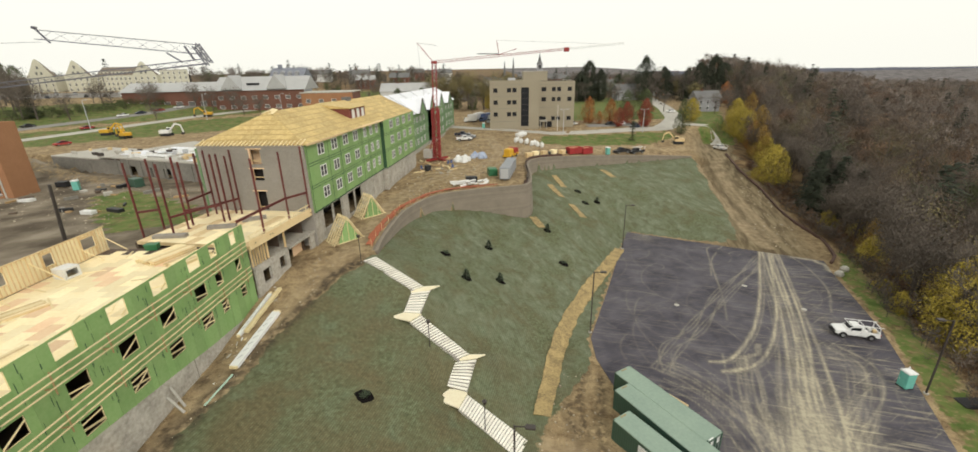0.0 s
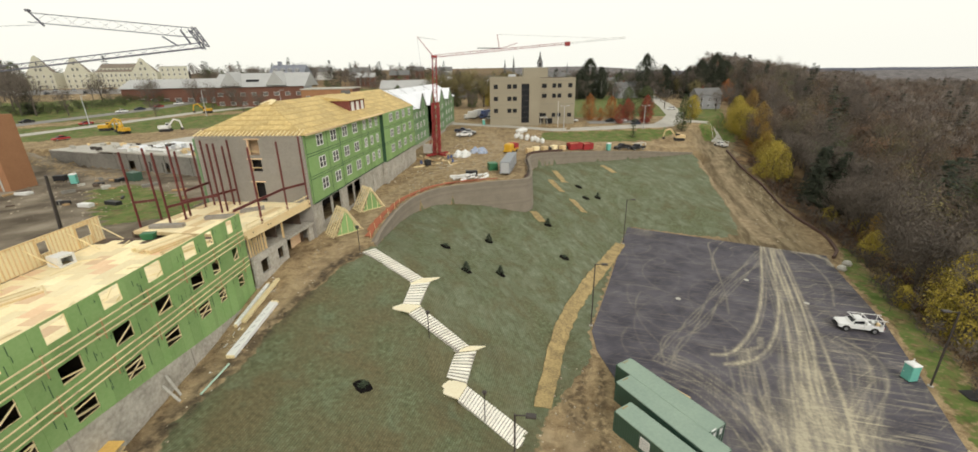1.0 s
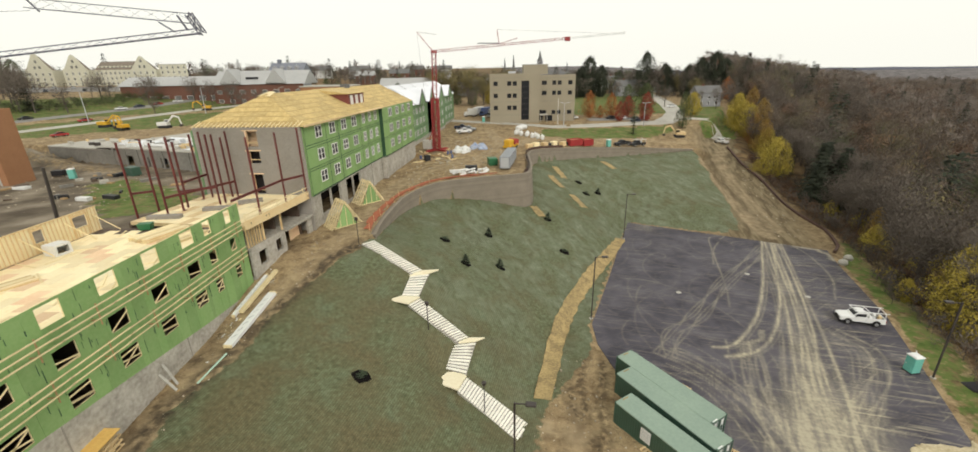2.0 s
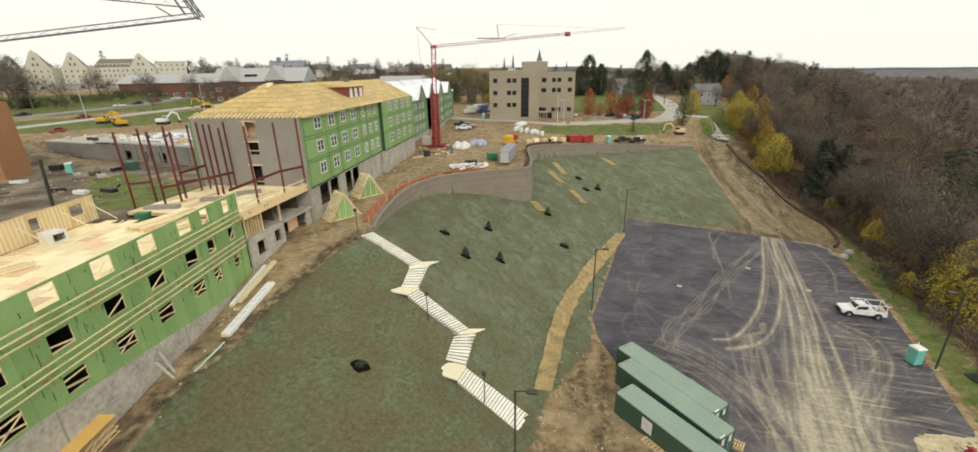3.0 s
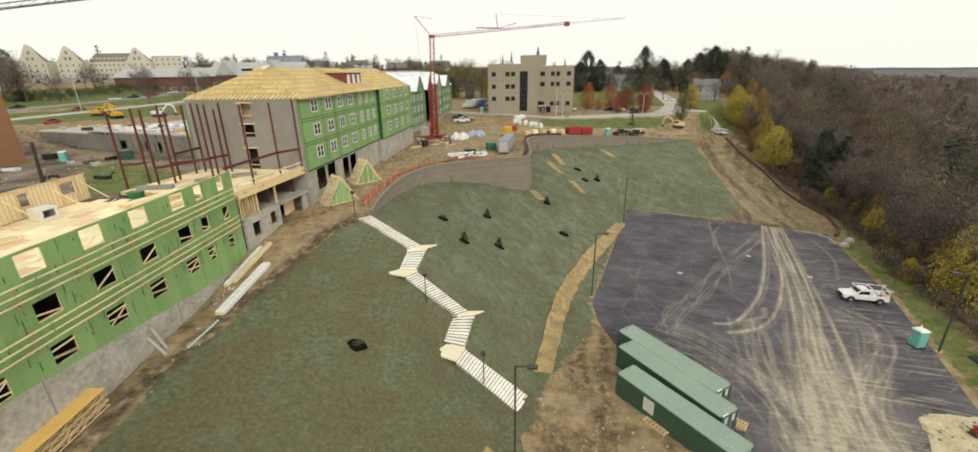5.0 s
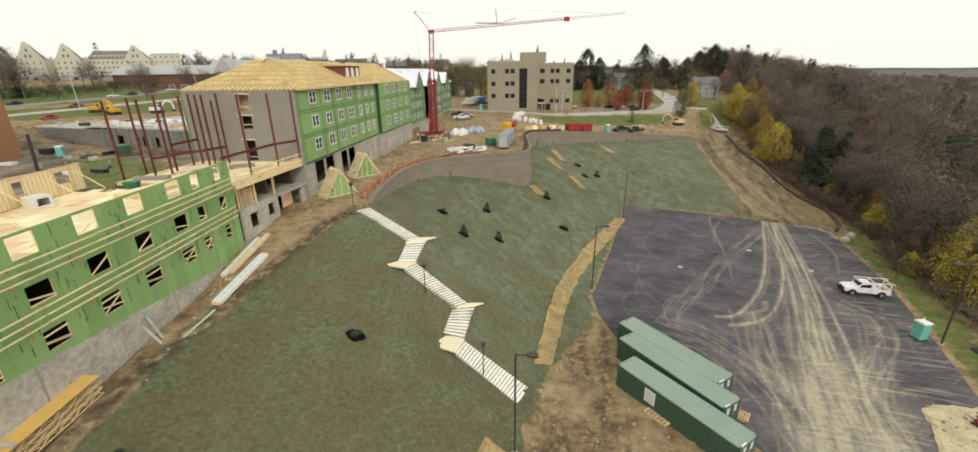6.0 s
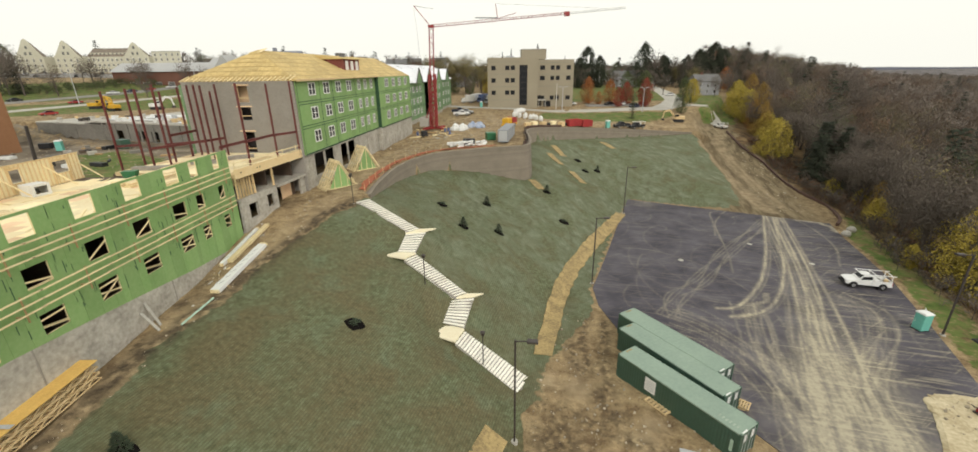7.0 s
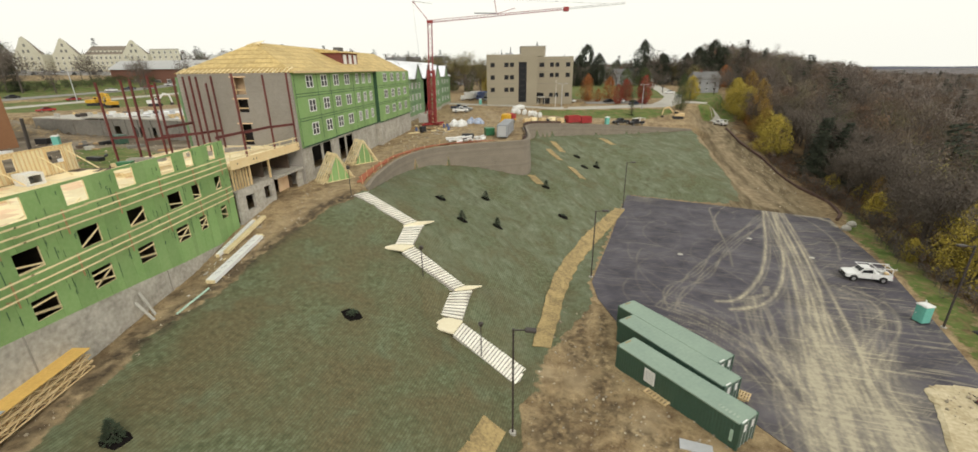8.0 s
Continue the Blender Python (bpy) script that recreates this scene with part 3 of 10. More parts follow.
    return seed, woods, np.maximum(verge * 0.66, lawn * 1.0), paved * 1.0, packed, road, lip, mud, fresh, canopy


def ground_material():
    m = bpy.data.materials.new("site_soils")
    m.use_nodes = True
    nt = m.node_tree
    b = nt.nodes["Principled BSDF"]
    b.inputs["Roughness"].default_value = 0.95
    b.inputs["Specular IOR Level"].default_value = 0.2
    geo = nt.nodes.new("ShaderNodeNewGeometry")

    def nz(scale, detail=6.0, stretch=(1, 1, 1), rot=0.0, dist=0.0):
        mp = nt.nodes.new("ShaderNodeMapping")
        mp.vector_type = "TEXTURE"
        mp.inputs["Scale"].default_value, mp.inputs["Rotation"].default_value = [1 / v for v in stretch], (0, 0, -rot)
        n = nt.nodes.new("ShaderNodeTexNoise")
        n.inputs["Scale"].default_value, n.inputs["Detail"].default_value, n.inputs["Distortion"].default_value = scale, detail, dist
        nt.links.new(geo.outputs["Position"], mp.inputs[0])
        nt.links.new(mp.outputs[0], n.inputs["Vector"])
        return n.outputs[0]

    def ramp(src, stops):
        r = nt.nodes.new("ShaderNodeValToRGB")
        el = r.color_ramp.elements
        while len(el) < len(stops):
            el.new(0.5)
        for e, (p, c) in zip(el, stops):
            e.position, e.color = p, (*c, 1)
        nt.links.new(src, r.inputs[0])
        return r.outputs[0]

    def mix(f, a, c):
        x = nt.nodes.new("ShaderNodeMixRGB")
        for i, v in ((0, f), (1, a), (2, c)):
            if isinstance(v, (int, float)):
                x.inputs[i].default_value = v
            else:
                nt.links.new(v, x.inputs[i])
        return x.outputs[0]

    def attr(name):
        a = nt.nodes.new("ShaderNodeAttribute")
        a.attribute_name = name
        return a.outputs["Fac"]

    def gate(src, lo, hi):
        r = nt.nodes.new("ShaderNodeMapRange")
        r.inputs["From Min"].default_value, r.inputs["From Max"].default_value = lo, hi
        nt.links.new(src, r.inputs[0])
        return r.outputs[0]

    earth = ramp(nz(0.22, 8), [(0.3, (0.12, 0.077, 0.040)), (0.5, (0.255, 0.182, 0.096)), (0.68, (0.40, 0.305, 0.172))])
    fine = nz(3.5, 6)
    earth = mix(gate(fine, 0.2, 0.8), earth, ramp(nz(0.9, 9, (1, 1, 1), 0, 0.5), [(0.36, (0.095, 0.058, 0.032)), (0.62, (0.41, 0.31, 0.175))]))
    # crumbs and clods
    earth = mix(gate(nz(7.0, 5), 0.56, 0.74), earth, ramp(nz(11, 3), [(0.4, (0.06, 0.042, 0.026)), (0.6, (0.14, 0.10, 0.06))]))
    earth = mix(gate(nz(9.5, 4), 0.60, 0.74), earth, ramp(nz(5, 3), [(0.4, (0.34, 0.27, 0.17)), (0.6, (0.46, 0.38, 0.26))]))
    wet = nt.nodes.new("ShaderNodeMath")
    wet.operation, wet.use_clamp = "MULTIPLY", True
    nt.links.new(attr("mud"), wet.inputs[0])
    nt.links.new(gate(nz(1.6, 9), 0.34, 0.56), wet.inputs[1])
    # sprayed mulch: bluish green over brown, dragged in streaks down the bank
    streak = nz(2.4, 10, (0.85, 1.1, 1), -0.7, 0.1)
    patch = nz(0.2, 11, (0.85, 1.1, 1), -0.7, 0.3)
    mulch = ramp(streak, [(0.32, (0.078, 0.086, 0.043)), (0.5, (0.116, 0.130, 0.069)), (0.68, (0.170, 0.193, 0.115))])
    brown = ramp(nz(3.0, 9), [(0.34, (0.092, 0.079, 0.040)), (0.66, (0.165, 0.138, 0.073))])
    worn = nt.nodes.new("ShaderNodeMath")
    worn.operation, worn.use_clamp = "MULTIPLY_ADD", True
    nt.links.new(attr("fresh"), worn.inputs[0])
    worn.inputs[1].default_value = -0.5
    nt.links.new(gate(patch, 0.36, 0.60), worn.inputs[2])
    mulch = mix(worn.outputs[0], mulch, brown)
    # newer spray: paler, run down the bank in streaks
    spray = ramp(nz(0.7, 11, (0.8, 1.2, 1), 1.05, 0.6), [(0.34, (0.112, 0.120, 0.072)), (0.5, (0.158, 0.176, 0.114)), (0.66, (0.212, 0.238, 0.168))])
    new_spray = nt.nodes.new("ShaderNodeMath")
    new_spray.operation, new_spray.use_clamp = "MULTIPLY", True
    nt.links.new(attr("fresh"), new_spray.inputs[0])
    nt.links.new(gate(nz(0.22, 10, (0.85, 1.15, 1), 1.05, 0.5), 0.38, 0.60), new_spray.inputs[1])
    mulch = mix(new_spray.outputs[0], mulch, spray)
    mulch = mix(gate(nz(0.34, 8, (1, 1, 1), 0, 0.3), 0.56, 0.78), mulch, ramp(nz(2.6, 7), [(0.36, (0.092, 0.116, 0.068)), (0.64, (0.184, 0.214, 0.131))]))
    mulch = mix(gate(nz(6.0, 4), 0.42, 1.15), mulch, ramp(nz(3.2, 6), [(0.38, (0.044, 0.048, 0.024)), (0.62, (0.160, 0.181, 0.111))]))
    # rows of the pressed-in netting
    wave = nt.nodes.new("ShaderNodeTexWave")
    wave.inputs["Scale"].default_value, wave.inputs["Distortion"].default_value, wave.inputs["Detail"].default_value = 1.5, 0.5, 2.0
    wm = nt.nodes.new("ShaderNodeMapping")
    wm.inputs["Rotation"].default_value = (0, 0, 0.27)
    nt.links.new(geo.outputs["Position"], wm.inputs[0])
    nt.links.new(wm.outputs[0], wave.inputs["Vector"])
    mulch = mix(gate(wave.outputs["Fac"], 0.4, 1.7), mulch, ramp(nz(2.0, 5), [(0.4, (0.05, 0.055, 0.032)), (0.6, (0.09, 0.085, 0.05))]))
    lawn = ramp(nz(0.35, 7), [(0.35, (0.065, 0.10, 0.022)), (0.5, (0.105, 0.145, 0.036)), (0.68, (0.17, 0.16, 0.062))])
    litter = ramp(nz(1.4, 7), [(0.35, (0.10, 0.07, 0.035)), (0.65, (0.21, 0.165, 0.075))])
    lawn = mix(gate(nz(0.55, 8), 0.51, 0.66), lawn, litter)
    floor = ramp(nz(0.3, 8), [(0.35, (0.085, 0.057, 0.033)), (0.5, (0.155, 0.10, 0.05)), (0.68, (0.215, 0.15, 0.07))])
    gravel = ramp(nz(0.16, 8), [(0.35, (0.075, 0.058, 0.040)), (0.5, (0.15, 0.122, 0.088)), (0.68, (0.26, 0.22, 0.165))])
    jag = nz(1.3, 6)

    def edge(name):
        x = nt.nodes.new("ShaderNodeMath")
        x.operation = "ADD"
        nt.links.new(attr(name), x.inputs[0])
        y = gate(jag, 0.3, 0.7)
        s = nt.nodes.new("ShaderNodeMath")
        s.operation = "MULTIPLY_ADD"
        nt.links.new(y, s.inputs[0])
        s.inputs[1].default_value, s.inputs[2].default_value = 0.5, -0.25
        nt.links.new(s.outputs[0], x.inputs[1])
        return gate(x.outputs[0], 0.4, 0.6)

    pale = ramp(nz(0.9, 8), [(0.35, (0.25, 0.19, 0.115)), (0.65, (0.38, 0.30, 0.19))])
    f = nt.nodes.new("ShaderNodeMath")
    f.operation = "MULTIPLY"
    f.inputs[1].default_value = 0.75
    nt.links.new(attr("packed"), f.inputs[0])
    swath = ramp(nz(0.5, 8, (2.0, 0.3, 1), 0.27, 0.3), [(0.34, (0.088, 0.065, 0.037)), (0.5, (0.15, 0.116, 0.067)), (0.66, (0.235, 0.188, 0.115))])
    earth = mix(attr("road"), earth, swath)
    earth = mix(f.outputs[0], earth, pale)
    earth = mix(wet.outputs[0], earth, ramp(nz(2.4, 8), [(0.36, (0.055, 0.040, 0.024)), (0.64, (0.125, 0.092, 0.055))]))
    col = mix(edge("gravel"), earth, gravel)
    col = mix(edge("lawn"), col, lawn)
    col = mix(edge("forest"), col, floor)
    col = mix(edge("seeded"), col, mulch)
    # crumbling dark lip where the mulch stops
    lip = nt.nodes.new("ShaderNodeMath")
    lip.operation, lip.use_clamp = "MULTIPLY", True
    nt.links.new(attr("lip"), lip.inputs[0])
    nt.links.new(gate(nz(1.1, 9), 0.34, 0.52), lip.inputs[1])
    col = mix(lip.outputs[0], col, ramp(nz(4.0, 6), [(0.35, (0.035, 0.026, 0.018)), (0.65, (0.09, 0.07, 0.045))]))
    # unbroken bare woods of the far valley, distance haze mixed into their grey
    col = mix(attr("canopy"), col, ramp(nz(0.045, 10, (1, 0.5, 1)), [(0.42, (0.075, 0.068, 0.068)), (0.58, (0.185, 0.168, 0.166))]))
    nt.links.new(col, b.inputs["Base Color"])
    bp = nt.nodes.new("ShaderNodeBump")
    bp.inputs["Strength"].default_value, bp.inputs["Distance"].default_value = 0.6, 0.08
    nt.links.new(nz(4.5, 8), bp.inputs["Height"])
    nt.links.new(bp.outputs[0], b.inputs["Normal"])
    return m


def build_ground():
    gx, gy = np.meshgrid(XS, YS)
    x, y = gx.ravel(), gy.ravel()
    z = height(x, y)
    seed, woods, lawn, paved, packed, road, lip, mud, fresh, canopy = zones(x, y, z)
    nx, ny = len(XS), len(YS)
    core = (x > -40) & (x < 110) & (y > 0) & (y < 180)
    lot = inside(LOT, x, y)
    bumps = np.where(core & ~lot, fbm(x, y, 0.35, 9.1) * np.where(seed > 0.5, 0.12, 0.16) + fbm(x, y, 1.1, 2.2) * 0.05, 0)
    rim = np.concatenate([near(LOT_RIM, x[i:i + 4000], y[i:i + 4000])[0] for i in range(0, len(x), 4000)])
    flat = smooth(0.7, 2.2, rim)
    z = z + bumps * flat
    # ruts in the trodden earth beside the containers
    rut = inside([(3, 20), (5, 39), (10, 52), (14, 50), (13, 40), (18, 26), (24, 18)], x, y)
    z = z + np.where(rut, np.sin((x * 0.9 - y * 0.18) * 2.1) * 0.06 + fbm(x, y, 0.9, 5.5) * 0.12, 0) * flat
    me = bpy.data.meshes.new("ground")
    i = np.arange((ny - 1) * nx).reshape(ny - 1, nx)[:, :-1].ravel()
    quads = np.stack([i, i + 1, i + nx + 1, i + nx], 1)
    me.from_pydata(np.stack([x, y, z], 1).tolist(), [], quads.tolist())
    for name, a in (("seeded", seed), ("forest", woods), ("lawn", lawn), ("gravel", paved), ("packed", packed), ("road", road), ("lip", lip), ("mud", mud), ("fresh", fresh), ("canopy", canopy)):
        me.attributes.new(name, "FLOAT", "POINT").data.foreach_set("value", a.astype(np.float32))
    me.materials.append(ground_material())
    me.polygons.foreach_set("use_smooth", [True] * len(quads))
    me.update()
    tagged(new("ground", me), "earth, sprayed green bank, lawn and forest floor", "ground", "", "structure")


build_ground()


def lot_material():
    m = bpy.data.materials.new("dusty_asphalt")
    m.use_nodes = True
    nt = m.node_tree
    b = nt.nodes["Principled BSDF"]
    b.inputs["Roughness"].default_value = 0.85
    b.inputs["Specular IOR Level"].default_value = 0.3
    geo = nt.nodes.new("ShaderNodeNewGeometry")

    def nz(scale, detail, angle=0.0, along=1.0, across=1.0):
        """Noise drawn out along a direction."""
        turn, size, n = nt.nodes.new("ShaderNodeMapping"), nt.nodes.new("ShaderNodeMapping"), nt.nodes.new("ShaderNodeTexNoise")
        turn.inputs["Rotation"].default_value = (0, 0, -angle)
        size.inputs["Scale"].default_value = (along, across, 1)
        n.inputs["Scale"].default_value, n.inputs["Detail"].default_value = scale, detail
        nt.links.new(geo.outputs["Position"], turn.inputs[0])
        nt.links.new(turn.outputs[0], size.inputs[0])
        nt.links.new(size.outputs[0], n.inputs["Vector"])
        return n.outputs[0]

    def gate(src, lo, hi, a=0.0, c=1.0):
        r = nt.nodes.new("ShaderNodeMapRange")
        for k, v in (("From Min", lo), ("From Max", hi), ("To Min", a), ("To Max", c)):
            r.inputs[k].default_value = v
        nt.links.new(src, r.inputs[0])
        return r.outputs[0]

    def calc(op, p, q):
        x = nt.nodes.new("ShaderNodeMath")
        x.operation, x.use_clamp = op, True
        for k, v in ((0, p), (1, q)):
            if isinstance(v, float):
                x.inputs[k].default_value = v
            else:
                nt.links.new(v, x.inputs[k])
        return x.outputs[0]

    def attr(name):
        a = nt.nodes.new("ShaderNodeAttribute")
        a.attribute_name = name
        return a.outputs["Fac"]

    r = nt.nodes.new("ShaderNodeValToRGB")
    r.color_ramp.elements[0].position, r.color_ramp.elements[0].color = 0.32, (0.046, 0.042, 0.055, 1)
    r.color_ramp.elements[1].position, r.color_ramp.elements[1].color = 0.72, (0.108, 0.100, 0.116, 1)
    nt.links.new(nz(0.3, 9), r.inputs[0])
    # dust is dragged out along the ways, and worn off in blotches
    dust = calc("MULTIPLY", attr("dust"), gate(nz(1.0, 7, 1.12, 0.16, 1.5), 0.34, 0.66, 0.5, 1.25))
    dust = calc("MULTIPLY", dust, gate(nz(2.2, 8), 0.3, 0.75, 0.6, 1.3))
    # fine scrapes of the roller, across the way
    fine = calc("MULTIPLY", attr("scrape"), gate(nz(1.0, 6, -0.28, 0.22, 3.6), 0.55, 0.72, 0.0, 0.55))
    fine = calc("ADD", fine, calc("MULTIPLY", attr("scrape"), gate(nz(1.0, 5, 0.5, 0.25, 4.5), 0.6, 0.75, 0.0, 0.35)))
    mx = nt.nodes.new("ShaderNodeMixRGB")
    mx.inputs[2].default_value = (0.41, 0.365, 0.265, 1)
    nt.links.new(calc("ADD", dust, fine), mx.inputs[0])
    nt.links.new(r.outputs[0], mx.inputs[1])
    nt.links.new(mx.outputs[0], b.inputs["Base Color"])
    bp = nt.nodes.new("ShaderNodeBump")
    bp.inputs["Strength"].default_value, bp.inputs["Distance"].default_value = 0.25, 0.02
    nt.links.new(nz(9.0, 4), bp.inputs["Height"])
    nt.links.new(bp.outputs[0], b.inputs["Normal"])
    return m


def build_lot():
    """The unfinished car park: an asphalt sheet with the dust that the tyres carried in."""
    s = 0.21
    rng = random.Random(7)
    xs, ys = np.arange(12, 67, s), np.arange(4, 99, s)
    gx, gy = np.meshgrid(xs, ys)
    x, y = gx.ravel(), gy.ravel()
    ok = inside(LOT, x, y)
    # snap the rim to the outline by letting the cells that straddle it move inward
    dust = np.zeros(x.shape)

    def brush(pts, w, k):
        pts = dense([(a, b, 0) for a, b in pts], 0.12)[:, :2]
        # only the cells that the track comes near
        near_px = np.zeros((len(ys), len(xs)), bool)
        for ox in (-2, -1, 0, 1, 2, 3):
            for oy in (-2, -1, 0, 1, 2, 3):
                near_px[np.clip(((pts[:, 1] - ys[0]) / s).astype(int) + oy, 0, len(ys) - 1), np.clip(((pts[:, 0] - xs[0]) / s).astype(int) + ox, 0, len(xs) - 1)] = True
        sel = np.where(near_px.ravel() & ok)[0]
        for j in range(0, len(sel), 1500):
            q = sel[j:j + 1500]
            d = np.sqrt(((x[q, None] - pts[None, :, 0]) ** 2 + (y[q, None] - pts[None, :, 1]) ** 2).min(1))
            dust[q] = np.maximum(dust[q], k * np.exp(-(d / w) ** 2)) + 0.25 * k * np.exp(-(d / w) ** 2)

    # the beaten way from the entrance, fanning out towards the lower end
    way = curve_pts([(v[0], v[1], v[2]) for v in ((58.8, 87, 0.5), (55, 80, 0.7), (51.2, 73.4, 0.9), (46, 60.9, 1.1), (41, 51, 1.4), (36.6, 43, 1.9), (33, 36.4, 2.5), (30.4, 31, 3.0), (28, 25, 3.3), (25, 16, 3.6), (22, 0, 4.0))], 12)
    way = np.array([tuple(v) for v in way])
    dw = np.gradient(way[:, :2], axis=0)
    dw /= np.linalg.norm(dw, axis=1)[:, None]
    nw = np.stack([dw[:, 1], -dw[:, 0]], 1)
    def line(*pts):
        return np.array([tuple(v)[:2] for v in curve_pts([(*v, 0) for v in pts], 14)])

    def pair(run, k, w=0.15, half=0.78):
        d = np.gradient(run, axis=0)
        d /= np.linalg.norm(d, axis=1)[:, None] + 1e-6
        n = np.stack([d[:, 1], -d[:, 0]], 1)
        for e in (-half, half):
            brush(run + n * e, w, k)

    for i in range(15):
        u0, u1, wob, ph = rng.gauss(0, 0.8), rng.gauss(0.1, 0.9), rng.uniform(0.05, 0.3), rng.uniform(0, 6)
        a0 = 0 if rng.random() < 0.55 else rng.randrange(10, 90)
        t = np.linspace(0, 1, len(way))
        lane = way[:, :2] - nw * (way[:, 2] * (u0 * (1 - t) + u1 * t + wob * np.sin(t * 6 + ph)))[:, None]
        pair(lane[a0:], rng.uniform(0.14, 0.42), rng.uniform(0.12, 0.2))
    m2 = line((58.8, 87), (57.8, 84.1), (48.9, 63.9), (43.1, 52), (37.1, 42.1), (33.8, 35.3), (30.6, 29.6), (27, 22))
    m3 = line((58, 87), (56.7, 83.6), (47.3, 62.7), (40.8, 50.3), (35.9, 41.5), (32.4, 34.3), (29.4, 29.6), (26, 22))
    m4 = line((59.2, 87), (58.1, 83.5), (47.4, 59.1), (42.6, 48.6), (39.1, 41.4), (35.9, 35.3), (33.1, 29.6), (30, 22))
    for run, k in ((m2, 0.66), (m3, 0.6), (m4, 0.52)):
        pair(run, k, 0.24)
    hooks = [line((57.6, 87), (55.6, 84.2), (45.6, 66.6), (39.4, 57), (34.5, 51.3), (30.9, 48.3), (28.4, 48)), line((58.2, 87), (56.8, 83.1), (46.7, 63.9), (40.4, 54), (35.8, 48.7), (32.3, 46.5), (29, 46))]
    for run in hooks:
        brush(run, 0.28, 0.7)
        brush(run + (0.5, -0.35), 0.16, 0.3)
    for i in range(5):
        o = rng.gauss(0, 0.6)
        pair(line((55 + o, 82), (53, 80.3 + o), (40.1 + o, 66.8), (30.5, 57.2 + o), (25.3 + o, 51.4), (20.9 - o, 46.5)), rng.uniform(0.1, 0.28), 0.14)
    for i in range(26):  # trucks turning in from the lower left, and out to the right
        o, e = rng.gauss(0, 1.3), rng.gauss(0, 1.6)
        if i % 3:
            run = line((33 + o, 48 + e), (30.5 + o, 42.2), (28.7 + o * 0.6, 37.4 + e), (27.7, 33.4), (26.6 + e * 0.5, 29), (25 + e, 21)) if i % 2 else line((22 + o, 45.5 + e), (25.4 + o, 42.2 + e), (26.8 + e, 35), (26.9 + e, 30), (26.5 + o, 22))
        else:
            run = line((44.7 + o, 51 + e), (46.2 + o, 47), (43.2 + o, 42), (37.5 + e, 35.3), (34.4 + e, 31), (31 + o, 22))
        pair(run, rng.uniform(0.1, 0.36), rng.uniform(0.1, 0.17))
    for p in ((29.9, 45.9), (33.0, 48.7)):
        brush(np.array([p, (p[0] + 2.2, p[1] + 0.5), (p[0] + 3.0, p[1] + 2.2)]).repeat(8, 0) + np.linspace(0, 0.8, 24)[:, None], 0.35, 0.6)
    brush(line((46.7, 84.5), (43.5, 80), (41.5, 74.4), (38.6, 65.4), (35.7, 58.2)), 0.18, 0.3)
    brush(line((47.7, 86), (49.5, 88), (46, 87), (43.6, 81), (40.5, 73.5)), 0.16, 0.26)
    brush(line((60, 86), (60.5, 78), (58, 68), (53, 60)), 0.2, 0.3)
    for i in range(110):  # loops and scrapes of the roller and trucks
        cx, cy, r0 = rng.uniform(18, 58), rng.uniform(25, 88), rng.uniform(2.5, 16)
        a0, da = rng.uniform(0, 6.3), rng.uniform(0.7, 2.6)
        t = np.linspace(a0, a0 + da, 60)
        brush(np.stack([cx + r0 * np.cos(t), cy + r0 * np.sin(t) * rng.uniform(0.6, 1.3)], 1), 0.13, rng.uniform(0.04, 0.17))
    for i in range(120):  # short cross marks along the right and lower edge
        cy = rng.uniform(24, 78)
        cx = np.interp(cy, [12, 34, 55, 80], [36, 46.6, 56.7, 65]) - rng.uniform(0.5, 13)
        ang = rng.gauss(-0.25, 0.18)
        ln = rng.uniform(2, 9)
        t = np.linspace(-0.5, 0.5, 30)
        brush(np.stack([cx + ln * t * math.cos(ang), cy + ln * t * math.sin(ang) + 0.4 * t * t], 1), 0.12, rng.uniform(0.06, 0.22))
    # the broad worn patch at the lower end, and a dusty near-left shoulder
    cx = np.interp(y, [0, 16, 28, 37, 43, 52, 61], [22, 25.5, 30, 34, 37.5, 41.8, 45.8])
    grit = 0.75 + 0.6 * fbm(x * 0.25 + y * 0.1, y * 0.06, 1.0, 3.3)
    dust += 0.74 * grit * np.exp(-(((x - cx) / np.interp(y, [20, 32, 45, 70], [7.2, 5.2, 2.8, 0.8])) ** 2)) * smooth(54, 32, y)
    dust += 0.4 * grit * np.exp(-(((x - np.interp(y, [20, 31, 41.5], [28.4, 31.6, 35.8])) / 0.9) ** 2)) * smooth(43.5, 41, y)
    dust += 0.16 * smooth(50, 28, y) * smooth(20, 26, x) * smooth(40, 34, x - (y - 30) * 0.4) * (0.6 + fbm(x, y, 0.35, 6.1))
    dust += 0.2 * np.exp(-(((x - 34.5) / 2.5) ** 2 + ((y - 94) / 3.0) ** 2))
    dust += 0.25 * np.exp(-(((x - 59.5) / 2.6) ** 2 + ((y - 84) / 2.5) ** 2))
    for rim_run in (line((58.5, 86.2), (61.4, 81.6), (64.2, 79.6)), line((63.8, 79), (64.4, 77.2), (63.4, 74.6))):  # pale earth spilt over the far edge
        brush(rim_run, 0.5, 0.75)
    dust = np.clip(dust, 0, 1)
    right = np.interp(y, [12, 34, 55, 80], [36, 46.6, 56.7, 65])
    scrape = 0.35 + 0.65 * smooth(19, 9, right - x) * smooth(84, 70, y)
    nx = len(xs)
    idx = np.arange(len(x)).reshape(len(ys), nx)
